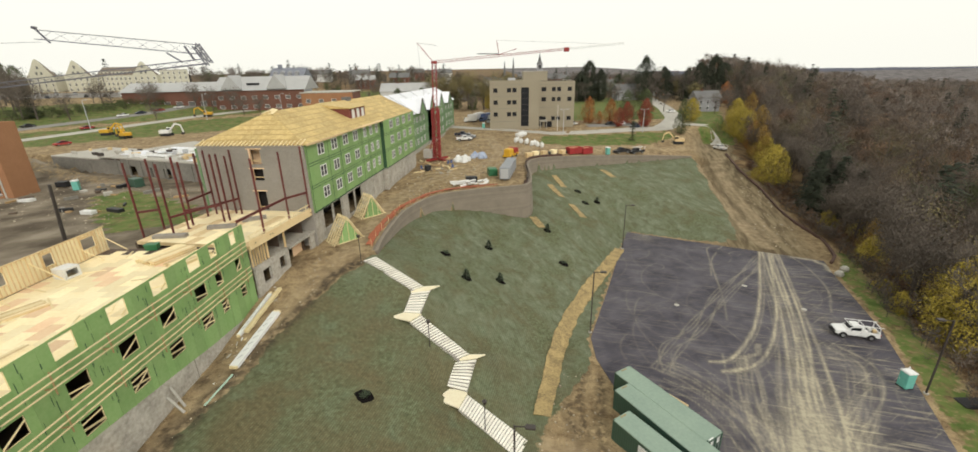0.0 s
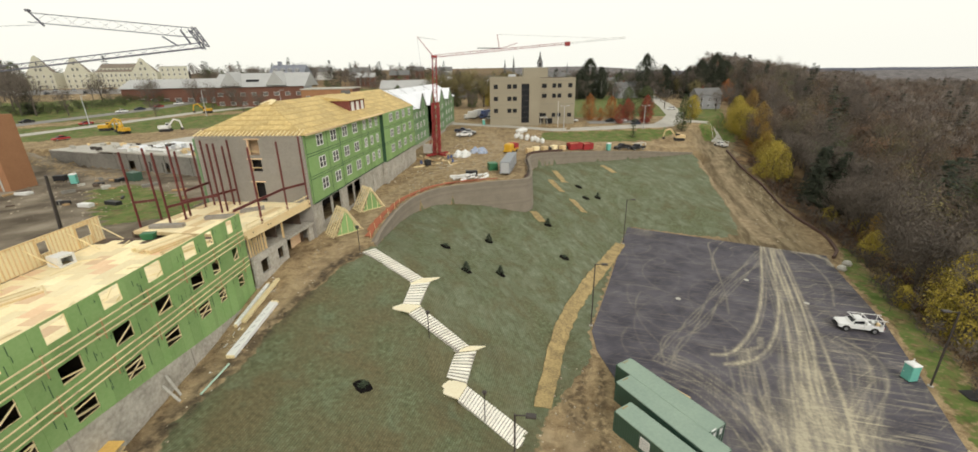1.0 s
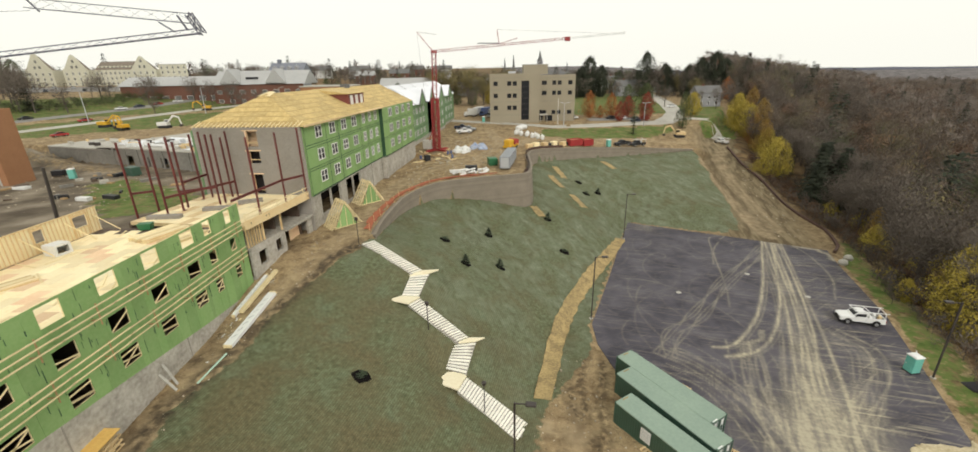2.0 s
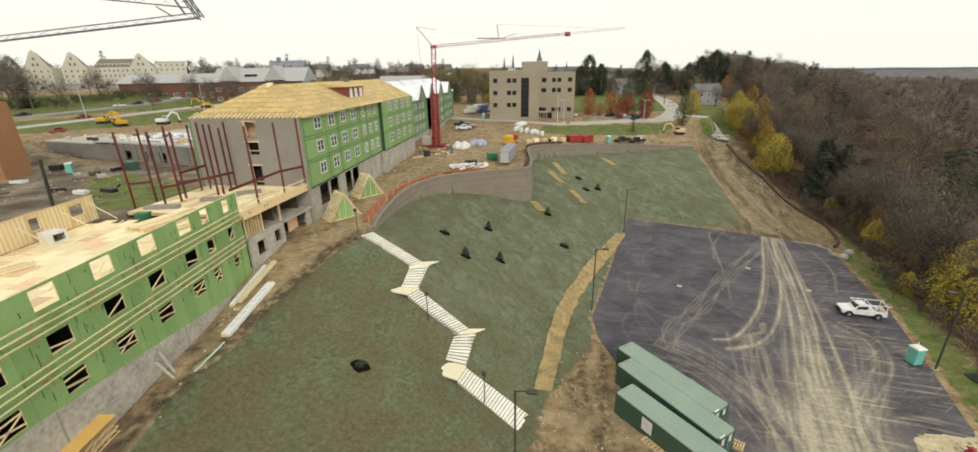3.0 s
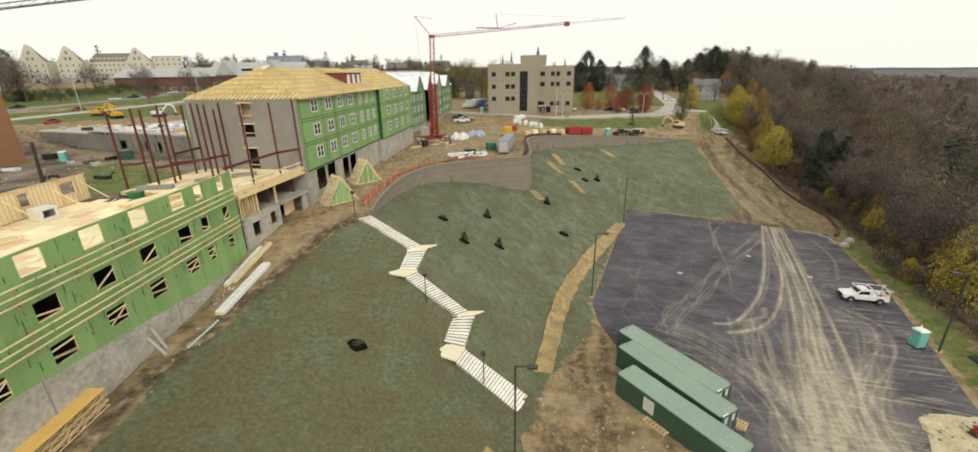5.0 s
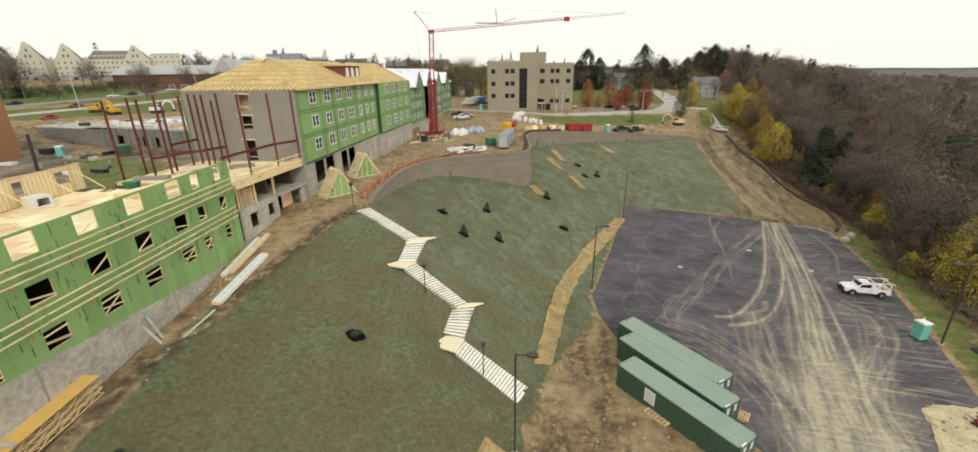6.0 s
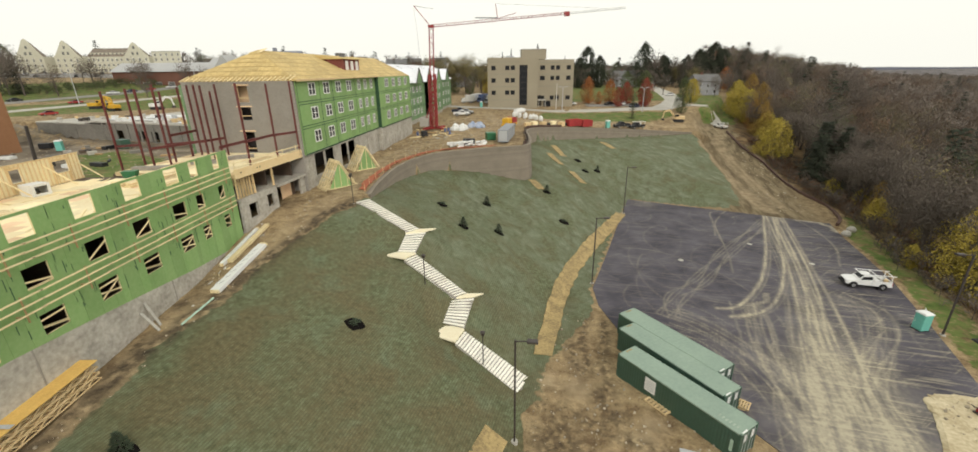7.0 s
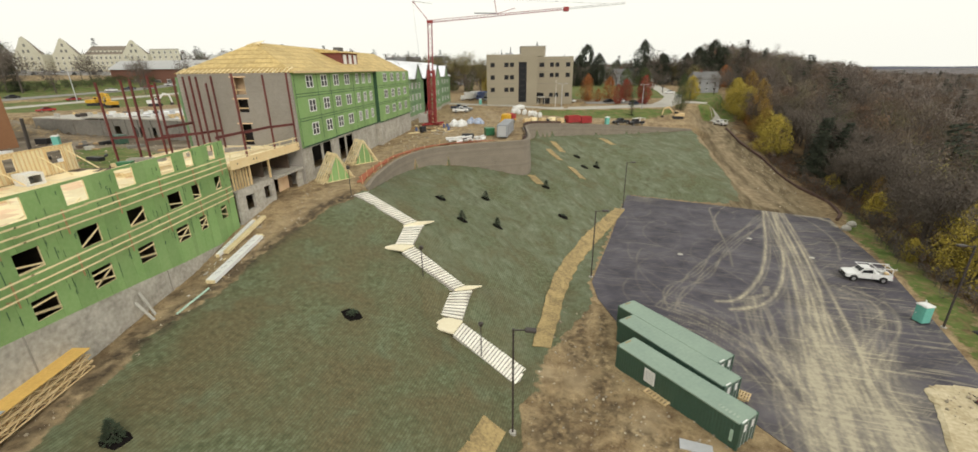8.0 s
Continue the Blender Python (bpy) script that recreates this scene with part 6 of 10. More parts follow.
copy_thing(P0, Matrix.Translation((-1.4, 34.9, z_at(-1.4, 34.9))))
copy_thing(P0, Matrix.Translation((-18.2, 52.7, z_at(-18.2, 52.7))))


def area_lamp(x, y, z, h, ang, arm=1.6):
    p = thing("parking_lamp", "tall dark bronze area light with flat head", "lamp post", "area lights round the lot", at=frame_at(x, y, z, math.cos(ang), math.sin(ang)))
    part("pole", G().bar((0, 0, -0.5), (0, 0, h), 0.15), M["steel_dark"], p)
    part("footing", G().tube((0, 0, -0.6), (0, 0, 0.12), 0.28, n=12), M["slab"], p)
    part("arm", G().bar((0, 0, h - 0.12), (arm * 0.6, 0, h - 0.02), 0.08), M["steel_dark"], p)
    part("lamp_head", G().bevel_box(arm * 0.55, arm * 0.55 + 0.85, -0.24, 0.24, h - 0.1, h + 0.1, 0.05), M["steel_dark"], p)
    return p


A0 = area_lamp(13.9, 55.3, z_at(13.9, 55.3), 10.0, -0.1)
for x, y, a, h in ((27.6, 87.3, -0.1, 0), (1.3, 27.2, -0.15, 0), (50.8, 41.7, 3.0, 0)):
    copy_thing(A0, frame_at(x, y, z_at(x, y), math.cos(a), math.sin(a)))


# ---- shipping containers ----
M["code_grey"] = mat("faded_grey_green_code", (0.36, 0.43, 0.35), None, 1, 8, 0.7, 0)


def container(m, sign=False):
    L, W, H = 12.19, 2.44, 2.59
    c = thing("shipping_container", "dark green shipping container with dusty roof" + (" and white notice" if sign else ""), "container", "three parked containers", at=m)
    prof = []
    n = 43
    for i in range(n * 4):  # corrugated long sides
        s = 0.12 + i * (L - 0.24) / (n * 4 - 1)
        prof.append((s, 0.0 if i % 4 < 2 else 0.014))
    for y, q in ((0.03, 1), (W - 0.03, -1)):
        ring = [(s, y + q * o, 0.14) for s, o in prof] + [(s, y + q * o, H - 0.1) for s, o in prof][::1]
        g = G()
        k = len(prof)
        g.add(ring, [(i, i + 1, k + i + 1, k + i) if q > 0 else (i + 1, i, k + i, k + i + 1) for i in range(k - 1)])
        part("side_panel", g, M["container"], c)
    for x, q in ((0.05, 1), (L - 0.05, -1)):
        part("end_panel", G().box(min(x, x + q * 0.04), max(x, x + q * 0.04), 0.1, W - 0.1, 0.14, H - 0.1), M["container"], c)
    g = G()
    rs = []
    for i in range(60):
        s = 0.1 + i * (L - 0.2) / 59
        rs.append([(s, 0.06, H - 0.05), (s, W - 0.06, H - 0.05), (s, W - 0.06, H - (0.0 if i % 2 else 0.008)), (s, 0.06, H - (0.0 if i % 2 else 0.008))])
    part("roof", g.loft(rs), M["container_roof"], c, "faded dusty green roof")
    for y in (0.06, W - 0.06):
        part("top_rail", G().box(0.05, L - 0.05, y - 0.05, y + 0.05, H - 0.12, H + 0.008), M["container_roof"], c)
        part("bottom_rail", G().box(0.05, L - 0.05, y - 0.05, y + 0.05, 0.0, 0.16), M["container"], c)
    for x in (0.07, L - 0.07):
        part("end_rail", G().box(x - 0.06, x + 0.06, 0.05, W - 0.05, H - 0.12, H + 0.006), M["container_roof"], c)
        for y in (0.08, W - 0.08):
            part("corner_post", G().box(x - 0.08, x + 0.08, y - 0.085, y + 0.085, 0.0, H + 0.012), M["container"], c)
    for y in (0.45, 0.95, 1.5, 2.0):
        part("lock_bar", G().tube((L + 0.03, y, 0.2), (L + 0.03, y, H - 0.15), 0.025, n=6), M["grey_metal"], c)
    part("roof_stripe", G().box(0.15, 0.3, 0.9, 1.7, H + 0.007, H + 0.012), M["straw"], c)
    part("roof_stripe", G().box(L - 0.14, L - 0.02, 0.3, 0.95, H + 0.007, H + 0.012), M["white"], c)
    for i in range(6 if sign else 0):
        part("code_bar", G().box(L - 2.2 + i * 0.3, L - 2.06 + i * 0.3, 0.45, 0.8, H + 0.008, H + 0.012), M["code_grey"], c)
    for y in (0.62, 1.68):
        part("door_mark", G().box(L - 0.04, L - 0.02, y, y + 0.35, 1.5, 2.2), M["offwhite"], c, "white lettering block on the door")
    part("side_mark", G().box(L - 0.7, L - 0.45, -0.01, 0.012, 0.6, 1.7), M["teal_pale"], c)
    if sign:
        part("notice", G().box(3.35, 4.5, -0.02, 0.0, 0.75, 2.15), M["white"], c, "white notice sheet with grey lines")
        for i in range(5):
            part("notice_line", G().box(3.5, 4.35, -0.026, -0.021, 0.95 + i * 0.22, 1.0 + i * 0.22), M["grey_metal"], c)
    return c


dx, dy = 20.17 - 13.61, 26.6 - 36.88
ca = math.atan2(dy, dx)
CB = -8.63
container(frame_at(11.95, 35.3, CB, dx, dy), True)
container(frame_at(13.25, 39.75, CB, 5.95, -10.3), False)
container(frame_at(14.1, 42.75, CB + 0.02, 6.2, -10.33), False)


def pallet(x, y, z, a, n=6):
    p = thing("pallet", "weathered wooden pallet lying on the earth", "pallet", "loose pallets", at=frame_at(x, y, z, math.cos(a), math.sin(a)))
    for i in range(n):
        part("slat", G().box(i * 0.36, i * 0.36 + 0.2, 0, 1.3, 0.12, 0.15), M["lumber"], p)
    for y0 in (0, 0.6, 1.2):
        part("runner", G().box(0, (n - 1) * 0.36 + 0.2, y0, y0 + 0.1, 0, 0.12), M["lumber"], p)
    return p


P1 = pallet(13.5, 31.6, z_at(14, 31) + 0.1, ca, 7)
for px, py, pz in ((21.0, 31.2, -8.6), (21.15, 31.0, -8.43)):
    c = copy_thing(P1, frame_at(px, py, pz, math.cos(ca + 0.3), math.sin(ca + 0.3)))
    c.scale = (0.62, 0.9, 1)
copy_thing(P1, frame_at(19.6, 41.0, -8.6, math.cos(ca + 0.1), math.sin(ca + 0.1)))


# ---- vehicles ----
def wheel(parent, x, y, r=0.38, w=0.24):
    t = part("wheel", G().loft([[(x + rr * math.cos(a), yy, r + rr * math.sin(a)) for a in np.arange(16) * math.pi / 8] for yy, rr in ((y - w / 2, r * 0.9), (y - w / 2 + 0.04, r), (y + w / 2 - 0.04, r), (y + w / 2, r * 0.9))]), M["rubber"], parent, "black tyre")
    part("rim", G().tube((x, y - w / 2 - 0.01, r), (x, y + w / 2 + 0.01, r), r * 0.55, n=12), M["chrome"], t)


def body_loft(stations, w, shoulder=0.06):
    """Body sections along x: (x, z low, z high, half-width scale)."""
    rings = []
    for x, z0, z1, k in stations:
        h = w / 2 * k
        s = min(shoulder, (z1 - z0) * 0.3)
        rings.append([(x, -h + s, z0), (x, h - s, z0), (x, h, z0 + s), (x, h, z1 - s), (x, h - s, z1), (x, -h + s, z1), (x, -h, z1 - s), (x, -h, z0 + s)])
    return G().loft(rings)


def pickup(m, paint="white", label="white pickup truck with a ladder rack parked on asphalt", rack=True, group=""):
    v = thing("pickup_truck", label, "pickup truck", group, at=m)
    part("body", body_loft([(0, 0.62, 1.0, 0.88), (0.12, 0.55, 1.1, 0.96), (0.5, 0.52, 1.17, 1), (1.4, 0.5, 1.24, 1), (1.6, 0.5, 1.26, 1), (3.15, 0.5, 1.26, 1), (3.2, 0.52, 1.26, 1)], 1.95), M[paint], v)
    part("cab", body_loft([(1.38, 1.22, 1.3, 0.93), (2.0, 1.22, 1.88, 0.82), (2.25, 1.22, 1.97, 0.8), (2.9, 1.22, 1.97, 0.8), (3.14, 1.22, 1.8, 0.86)], 1.95), M[paint], v)
    part("windscreen", G().add([(1.4, -0.8, 1.31), (1.4, 0.8, 1.31), (1.97, 0.68, 1.88), (1.97, -0.68, 1.88), (1.5, -0.8, 1.27), (1.5, 0.8, 1.27), (2.05, 0.68, 1.84), (2.05, -0.68, 1.84)], [(0, 3, 2, 1), (0, 1, 5, 4), (1, 2, 6, 5), (2, 3, 7, 6), (3, 0, 4, 7), (4, 5, 6, 7)]), M["glass"], v)
    part("rear_window", G().add([(3.13, -0.7, 1.38), (3.13, 0.7, 1.38), (3.17, 0.66, 1.76), (3.17, -0.66, 1.76), (3.1, -0.7, 1.38), (3.1, 0.7, 1.38), (3.1, 0.66, 1.76), (3.1, -0.66, 1.76)], [(0, 1, 2, 3), (7, 6, 5, 4), (0, 3, 7, 4), (1, 5, 6, 2), (0, 4, 5, 1), (3, 2, 6, 7)]), M["glass"], v)
    for y in (-0.9, 0.86):
        part("side_window", G().prism([(1.85, y), (2.98, y), (2.98, y + 0.04), (1.85, y + 0.04)], 1.33, [1.66, 1.8, 1.8, 1.66]), M["glass"], v)
        part("door_seam", G().box(3.0, 3.03, -0.99 if y < 0 else 0.972, -0.972 if y < 0 else 0.99, 0.62, 1.22), M["grey_metal"], v)
    for y in (-1.06, 0.94):
        part("mirror", G().bevel_box(1.75, 1.87, y, y + 0.12, 1.3, 1.5, 0.02), M["black"], v)
    for y in (-0.975, 0.895):
        part("bed_side", G().bevel_box(3.22, 5.35, y, y + 0.08, 0.52, 1.26, 0.02), M[paint], v)
    part("bed_floor", G().box(3.2, 5.3, -0.89, 0.89, 0.6, 0.72), M["black"], v)
    part("tailgate", G().box(5.3, 5.38, -0.89, 0.89, 0.6, 1.24), M[paint], v)
    part("bumper", G().bevel_box(5.38, 5.52, -0.9, 0.9, 0.5, 0.68, 0.03), M["chrome"], v)
    part("bumper", G().bevel_box(-0.12, 0.06, -0.92, 0.92, 0.45, 0.68, 0.03), M["black"], v)
    part("grille", G().box(-0.03, 0.04, -0.55, 0.55, 0.7, 0.98), M["black"], v)
    for y in (-0.84, 0.58):
        part("headlight", G().box(-0.03, 0.05, y, y + 0.26, 0.76, 0.96), M["chrome"], v)
    for y in (-0.99, 0.86):
        part("tail_light", G().box(5.33, 5.4, y, y + 0.13, 0.8, 1.15), M["red"], v)
    for x in (0.95, 4.35):
        for y in (-0.9, 0.9):
            part("wheel_arch", G().loft([[(x + 0.53 * math.cos(a), yy, 0.42 + 0.53 * math.sin(a)) for a in np.arange(9) * math.pi / 8] for yy in (y - 0.085, y + 0.085)]), M["black"], v)
            wheel(v, x, y + (0.05 if y > 0 else -0.05), 0.42, 0.25)
    if rack:
        for x in (3.3, 5.2):
            for y in (-0.9, 0.9):
                part("rack_post", G().bar((x, y, 1.2), (x, y, 2.1), 0.07), M["white"], v)
            part("rack_bar", G().bar((x, -0.95, 2.1), (x, 0.95, 2.1), 0.07), M["white"], v)
        for y in (-0.9, 0.9):
            part("rack_rail", G().bar((1.5, y, 2.13), (5.6, y, 2.13), 0.07), M["white"], v)
        part("rack_bar", G().bar((1.6, -0.95, 2.1), (1.6, 0.95, 2.1), 0.07), M["white"], v)
        part("tool_box", G().bevel_box(3.28, 3.8, -0.88, 0.88, 0.75, 1.42, 0.03), M["white"], v)
        for k, (x, y) in enumerate(((4.1, -0.5), (4.5, 0.3), (4.9, -0.2))):
            part("bed_load", G().bevel_box(x, x + 0.35, y, y + 0.5, 0.72, 1.05 + 0.1 * k, 0.03), M[("grey_metal", "offwhite", "lumber")[k]], v)
    return v


pickup(frame_at(48.9, 54.35, LOT_Z, 54.6 - 49.1, 53.1 - 54.6))


def car(paint, label):
    v = thing("car", label, "car", "parked cars")
    part("body", body_loft([(0, 0.4, 0.7, 0.85), (0.12, 0.3, 0.78, 0.95), (1.2, 0.28, 0.92, 1), (3.6, 0.28, 0.95, 1), (4.35, 0.32, 0.92, 0.95), (4.45, 0.4, 0.8, 0.88)], 1.78, 0.1), M[paint], v)
    part("cabin", body_loft([(1.05, 0.88, 0.93, 0.9), (1.75, 0.88, 1.38, 0.75), (2.9, 0.88, 1.42, 0.75), (3.8, 0.88, 0.95, 0.88)], 1.78, 0.08), M["glass"], v)
    part("roof", body_loft([(1.7, 1.38, 1.43, 0.72), (2.95, 1.39, 1.45, 0.72)], 1.78, 0.02), M[paint], v)
    for x in (0.85, 3.5):
        for y in (-0.78, 0.78):
            wheel(v, x, y, 0.32, 0.2)
    return v


def toilet(m, label="turquoise portable toilet with a white roof standing on asphalt"):
    p = thing("portable_toilet", label, "portable toilet", "portable toilets", at=m)
    part("cabin", G().bevel_box(-0.56, 0.56, -0.56, 0.56, 0.12, 2.1, 0.06), M["teal"], p)
    part("skid", G().box(-0.6, 0.6, -0.6, 0.6, 0, 0.12), M["black"], p)
    part("roof", G().loft([[(sx * w, sy * w, z) for sx, sy in ((-1, -1), (1, -1), (1, 1), (-1, 1))] for z, w in ((2.08, 0.58), (2.2, 0.6), (2.33, 0.42))]), M["white"], p, "white translucent roof")
    part("door", G().box(-0.62, -0.57, -0.4, 0.4, 0.2, 1.98), M["teal"], p)
    part("door_handle", G().box(-0.65, -0.62, 0.25, 0.32, 1.0, 1.15), M["white"], p)
    part("vent_pipe", G().tube((0.4, 0.4, 2.1), (0.4, 0.4, 2.55), 0.05), M["white"], p)
    return p


toilet(frame_at(49.3, 42.9, LOT_Z, 1, 0.1))


# ---- planting on the bank: little conifers in dark mulch, and empty beds ----
def bed(g, x, y, r, rng):
    ring = [(x + r * (1 + rng.uniform(-0.15, 0.15)) * math.cos(t), y + r * 0.8 * (1 + rng.uniform(-0.15, 0.15)) * math.sin(t)) for t in np.arange(12) * math.pi / 6]
    z = height([p[0] for p in ring], [p[1] for p in ring])
    n = len(g.v)
    zc = z_at(x, y)
    g.add([(a, b, c + 0.02) for (a, b), c in zip(ring, z)] + [(x + (a - x) * 0.7, y + (b - y) * 0.7, zc + (c - zc) * 0.7 + 0.2) for (a, b), c in zip(ring, z)] + [(x, y, zc + 0.22)],
          [(i, (i + 1) % 12, 12 + (i + 1) % 12, 12 + i) for i in range(12)] + [(12 + i, 12 + (i + 1) % 12, 24) for i in range(12)])


def planting(x, y, tall, r=0.8, dark=True):
    rng = random.Random(int(x * 31 + y * 17))
    ob = thing("young_conifer" if tall else "planting_bed", "small dark conifer in a ring of black mulch" if tall else "bed of black mulch with a low dark shrub", "shrub", "shrubs on the bank", at=(0, 0, 0))
    g = G()
    bed(g, x, y, r, rng)
    part("mulch", g, M["mulch_black"], ob)
    g = G()
    z = z_at(x, y)
    hh = 1.35 if tall else 0.35
    for i in range(520 if tall else 160):
        t, f = rng.uniform(0, 6.28), rng.random() ** 1.2
        rr = (0.55 * (1 - f) ** 0.8 + 0.04) if tall else r * 0.6 * math.sqrt(rng.random())
        zz = z + 0.15 + hh * f
        q = Vector((x + rr * math.cos(t) * rng.uniform(0.5, 1), y + rr * math.sin(t) * rng.uniform(0.5, 1), zz))
        d = Vector((math.cos(t), math.sin(t), rng.uniform(-0.3, 0.6))) * rng.uniform(0.12, 0.24)
        s = Vector((-math.sin(t), math.cos(t), 0)) * 0.06
        g.add([q - s, q + s, q + d], [(0, 1, 2)])
    part("foliage", g, M["young_needle"], ob)
    if tall:
        part("stem", G().tube((x, y, z), (x, y, z + 1.45), 0.05, 0.02, 5), M["bark"], ob)


M["young_needle"] = mat("grey_green_young_needles", (0.05, 0.07, 0.038), (0.035, 0.05, 0.026), 0.3, 9, 0.95, 0, rand=0.4, island=True)
M["mulch_black"] = mat("black_mulch", (0.007, 0.006, 0.006), (0.013, 0.011, 0.01), 2, 8, 1.0, 0.3, gloss=0.05)
for x, y, tall, r in ((-13.1, 33.8, 0, 0.95), (-1.3, 71.8, 1, 0.8), (-8.1, 63.5, 0, 0.9), (-4.5, 57.9, 1, 0.8), (0.6, 61.1, 1, 0.8), (12.5, 72.9, 0, 0.95), (26.3, 107.4, 1, 0.9), (22.7, 105.1, 0, 1.0), (21.8, 110.5, 0, 1.0), (-22.3, 18.7, 1, 0.85), (-8.3, 19.3, 0, 0.9), (10.6, 83.2, 1, 0.8), (-14.6, 17.0, 0, 0.9)):
    planting(x, y, tall, r)

# straw mats pinned on the bank, and the long strip at its foot
for a, b in (((16.3, 116.6), (18.2, 110.8)), ((14.3, 110.0), (16.5, 104.2)), ((18.6, 101.2), (20.6, 95.8)), ((7.9, 88.4), (9.6, 84.0)), ((31.8, 126.5), (34.0, 121.5))):
    drape("straw_mat", (a, b), 1.7, 0.1, M["straw"], "yellow straw erosion mat pinned to the bank", "straw mat", thick=0.06, rag=0.15, seed=int(a[0] * 7))
drape("straw_mat", [(-0.1, 27.3), (-1.2, 25.2), (-2.4, 22.6)], 2.0, 0.1, M["straw"], "yellow straw erosion mat near the lamp post", "straw mat", thick=0.06, rag=0.2, seed=77)
drape("straw_strip", [(26.9, 87.0), (25.4, 84), (21, 76), (17, 69.2), (14, 63.5), (11.6, 58.8), (10, 55), (8.6, 51.3), (7.3, 47), (6.3, 43.2), (4.9, 38.6)], 2.1, 0.14, M["straw"], "long strip of yellow straw matting along the bank's foot", "straw mat", thick=0.12, rag=0.13, seed=9, step=1.0)

# ---- building materials along the front ----
def lumber_pack(name, p, q, w, h, wrap, label):
    z0, z1 = z_at(*p), z_at(*q)
    o = thing(name, label, "lumber", "packs of lumber by the wall")
    a, c = Vector((*p, z0)), Vector((*q, z1))
    d = (c - a).normalized()
    side = d.cross(Vector((0, 0, 1))).normalized()
    n = 5
    for i in range(n):
        for k in range(3):
            off = side * ((i + 0.5) / n - 0.5) * w + Vector((0, 0, 0.12 + (k + 0.5) * h / 3))
            part("board", G().bar(a + off, c + off - d * (0.2 if (i + k) % 3 == 0 else 0), w / n - 0.015, h / 3 - 0.012), M["lumber_pale"], o)
    for t in (0.15, 0.5, 0.85):
        m = a + (c - a) * t
        part("bearer", G().bar(m - side * w * 0.6 + Vector((0, 0, 0.06)), m + side * w * 0.6 + Vector((0, 0, 0.06)), 0.1), M["lumber"], o)
    if wrap:
        part("wrap", G().bar(a + d * 0.15 + Vector((0, 0, 0.12 + h / 2)), c - d * 0.3 + Vector((0, 0, 0.12 + h / 2)), w + 0.05, h + 0.05), M["white"], o, "white plastic wrap with grey printed bars")
        for i in range(7):
            m = a + (c - a) * (0.12 + i * 0.11) + Vector((0, 0, 0.12 + h + 0.035))
            part("printed_bar", G().bar(m - side * w * 0.22, m + d * 0.5 + side * w * 0.12, 0.1, 0.01), M["grey_metal"], o)


lumber_pack("lumber_pack", (-25.5, 33.9), (-24.9, 42.3), 0.8, 0.3, True, "long lumber pack in white plastic wrap on the earth")
lumber_pack("lumber_pack", (-27.35, 38.3), (-27.1, 45.6), 0.32, 0.3, True, "narrow lumber pack in white plastic wrap")
lumber_pack("lumber_pack", (-26.85, 39.0), (-26.4, 46.4), 0.5, 0.3, False, "open pack of pale lumber on the earth")
solo("pipe", G().tube((-25.7, 29.6, z_at(-25.7, 29.6) + 0.1), (-25.2, 33.2, z_at(-25.2, 33.2) + 0.14), 0.09), M["teal_pale"], "pale green plastic pipe lying on the earth", "pipe")
for y, top, foot in ((29.6, 3.3, -27.3), (29.0, 2.75, -27.0)):
    solo("prop_board", G().bar((foot, y - 0.1, z_at(foot, y) + 0.02), (FACE + 0.1, y, top), 0.22, 0.09), M["slab"], "weathered grey board leaning on the concrete wall", "board", "leaning boards")


def truss_stack():
    t = thing("floor_truss_stack", "stack of yellow open-web floor trusses beside the wall", "trusses")
    for k in range(3):
        for j in range(2):
            y0 = 7.6 + j * 8.3
            z = 0.5 + k * 0.46 + (y0 - 16) * 0.05 + 0.1
            for i in range(4):
                x = -28.2 + i * 0.31
                g = G()
                g.bar((x, y0, z), (x, y0 + 7.7, z + 0.38), 0.09, 0.05)
                g.bar((x, y0, z + 0.4), (x, y0 + 7.7, z + 0.78), 0.09, 0.05)
                n = 14
                for m in range(n):
                    a, c = y0 + 7.7 * m / n, y0 + 7.7 * (m + 1) / n
                    za, zc = z + 0.38 * m / n, z + 0.38 * (m + 1) / n
                    if m % 2:
                        g.bar((x, a, za + 0.38), (x, c, zc + 0.02), 0.07, 0.05)
                    else:
                        g.bar((x, a, za + 0.02), (x, c, zc + 0.38), 0.07, 0.05)
                part("truss", g, M["lumber"], t)
    for j in range(2):
        for i in range(4):
            y0 = 7.6 + j * 8.3
            z = 2.03 + (y0 - 16) * 0.05
            part("top_board", G().bar((-28.15 + i * 0.3, y0, z), (-28.15 + i * 0.3, y0 + 7.7, z + 0.38), 0.29, 0.05), M["truss"], t)
    part("strap", G().bar((-28.28, 18.0, 2.2), (-27.1, 18.0, 2.2), 0.3, 0.02), M["grey_metal"], t)


truss_stack()


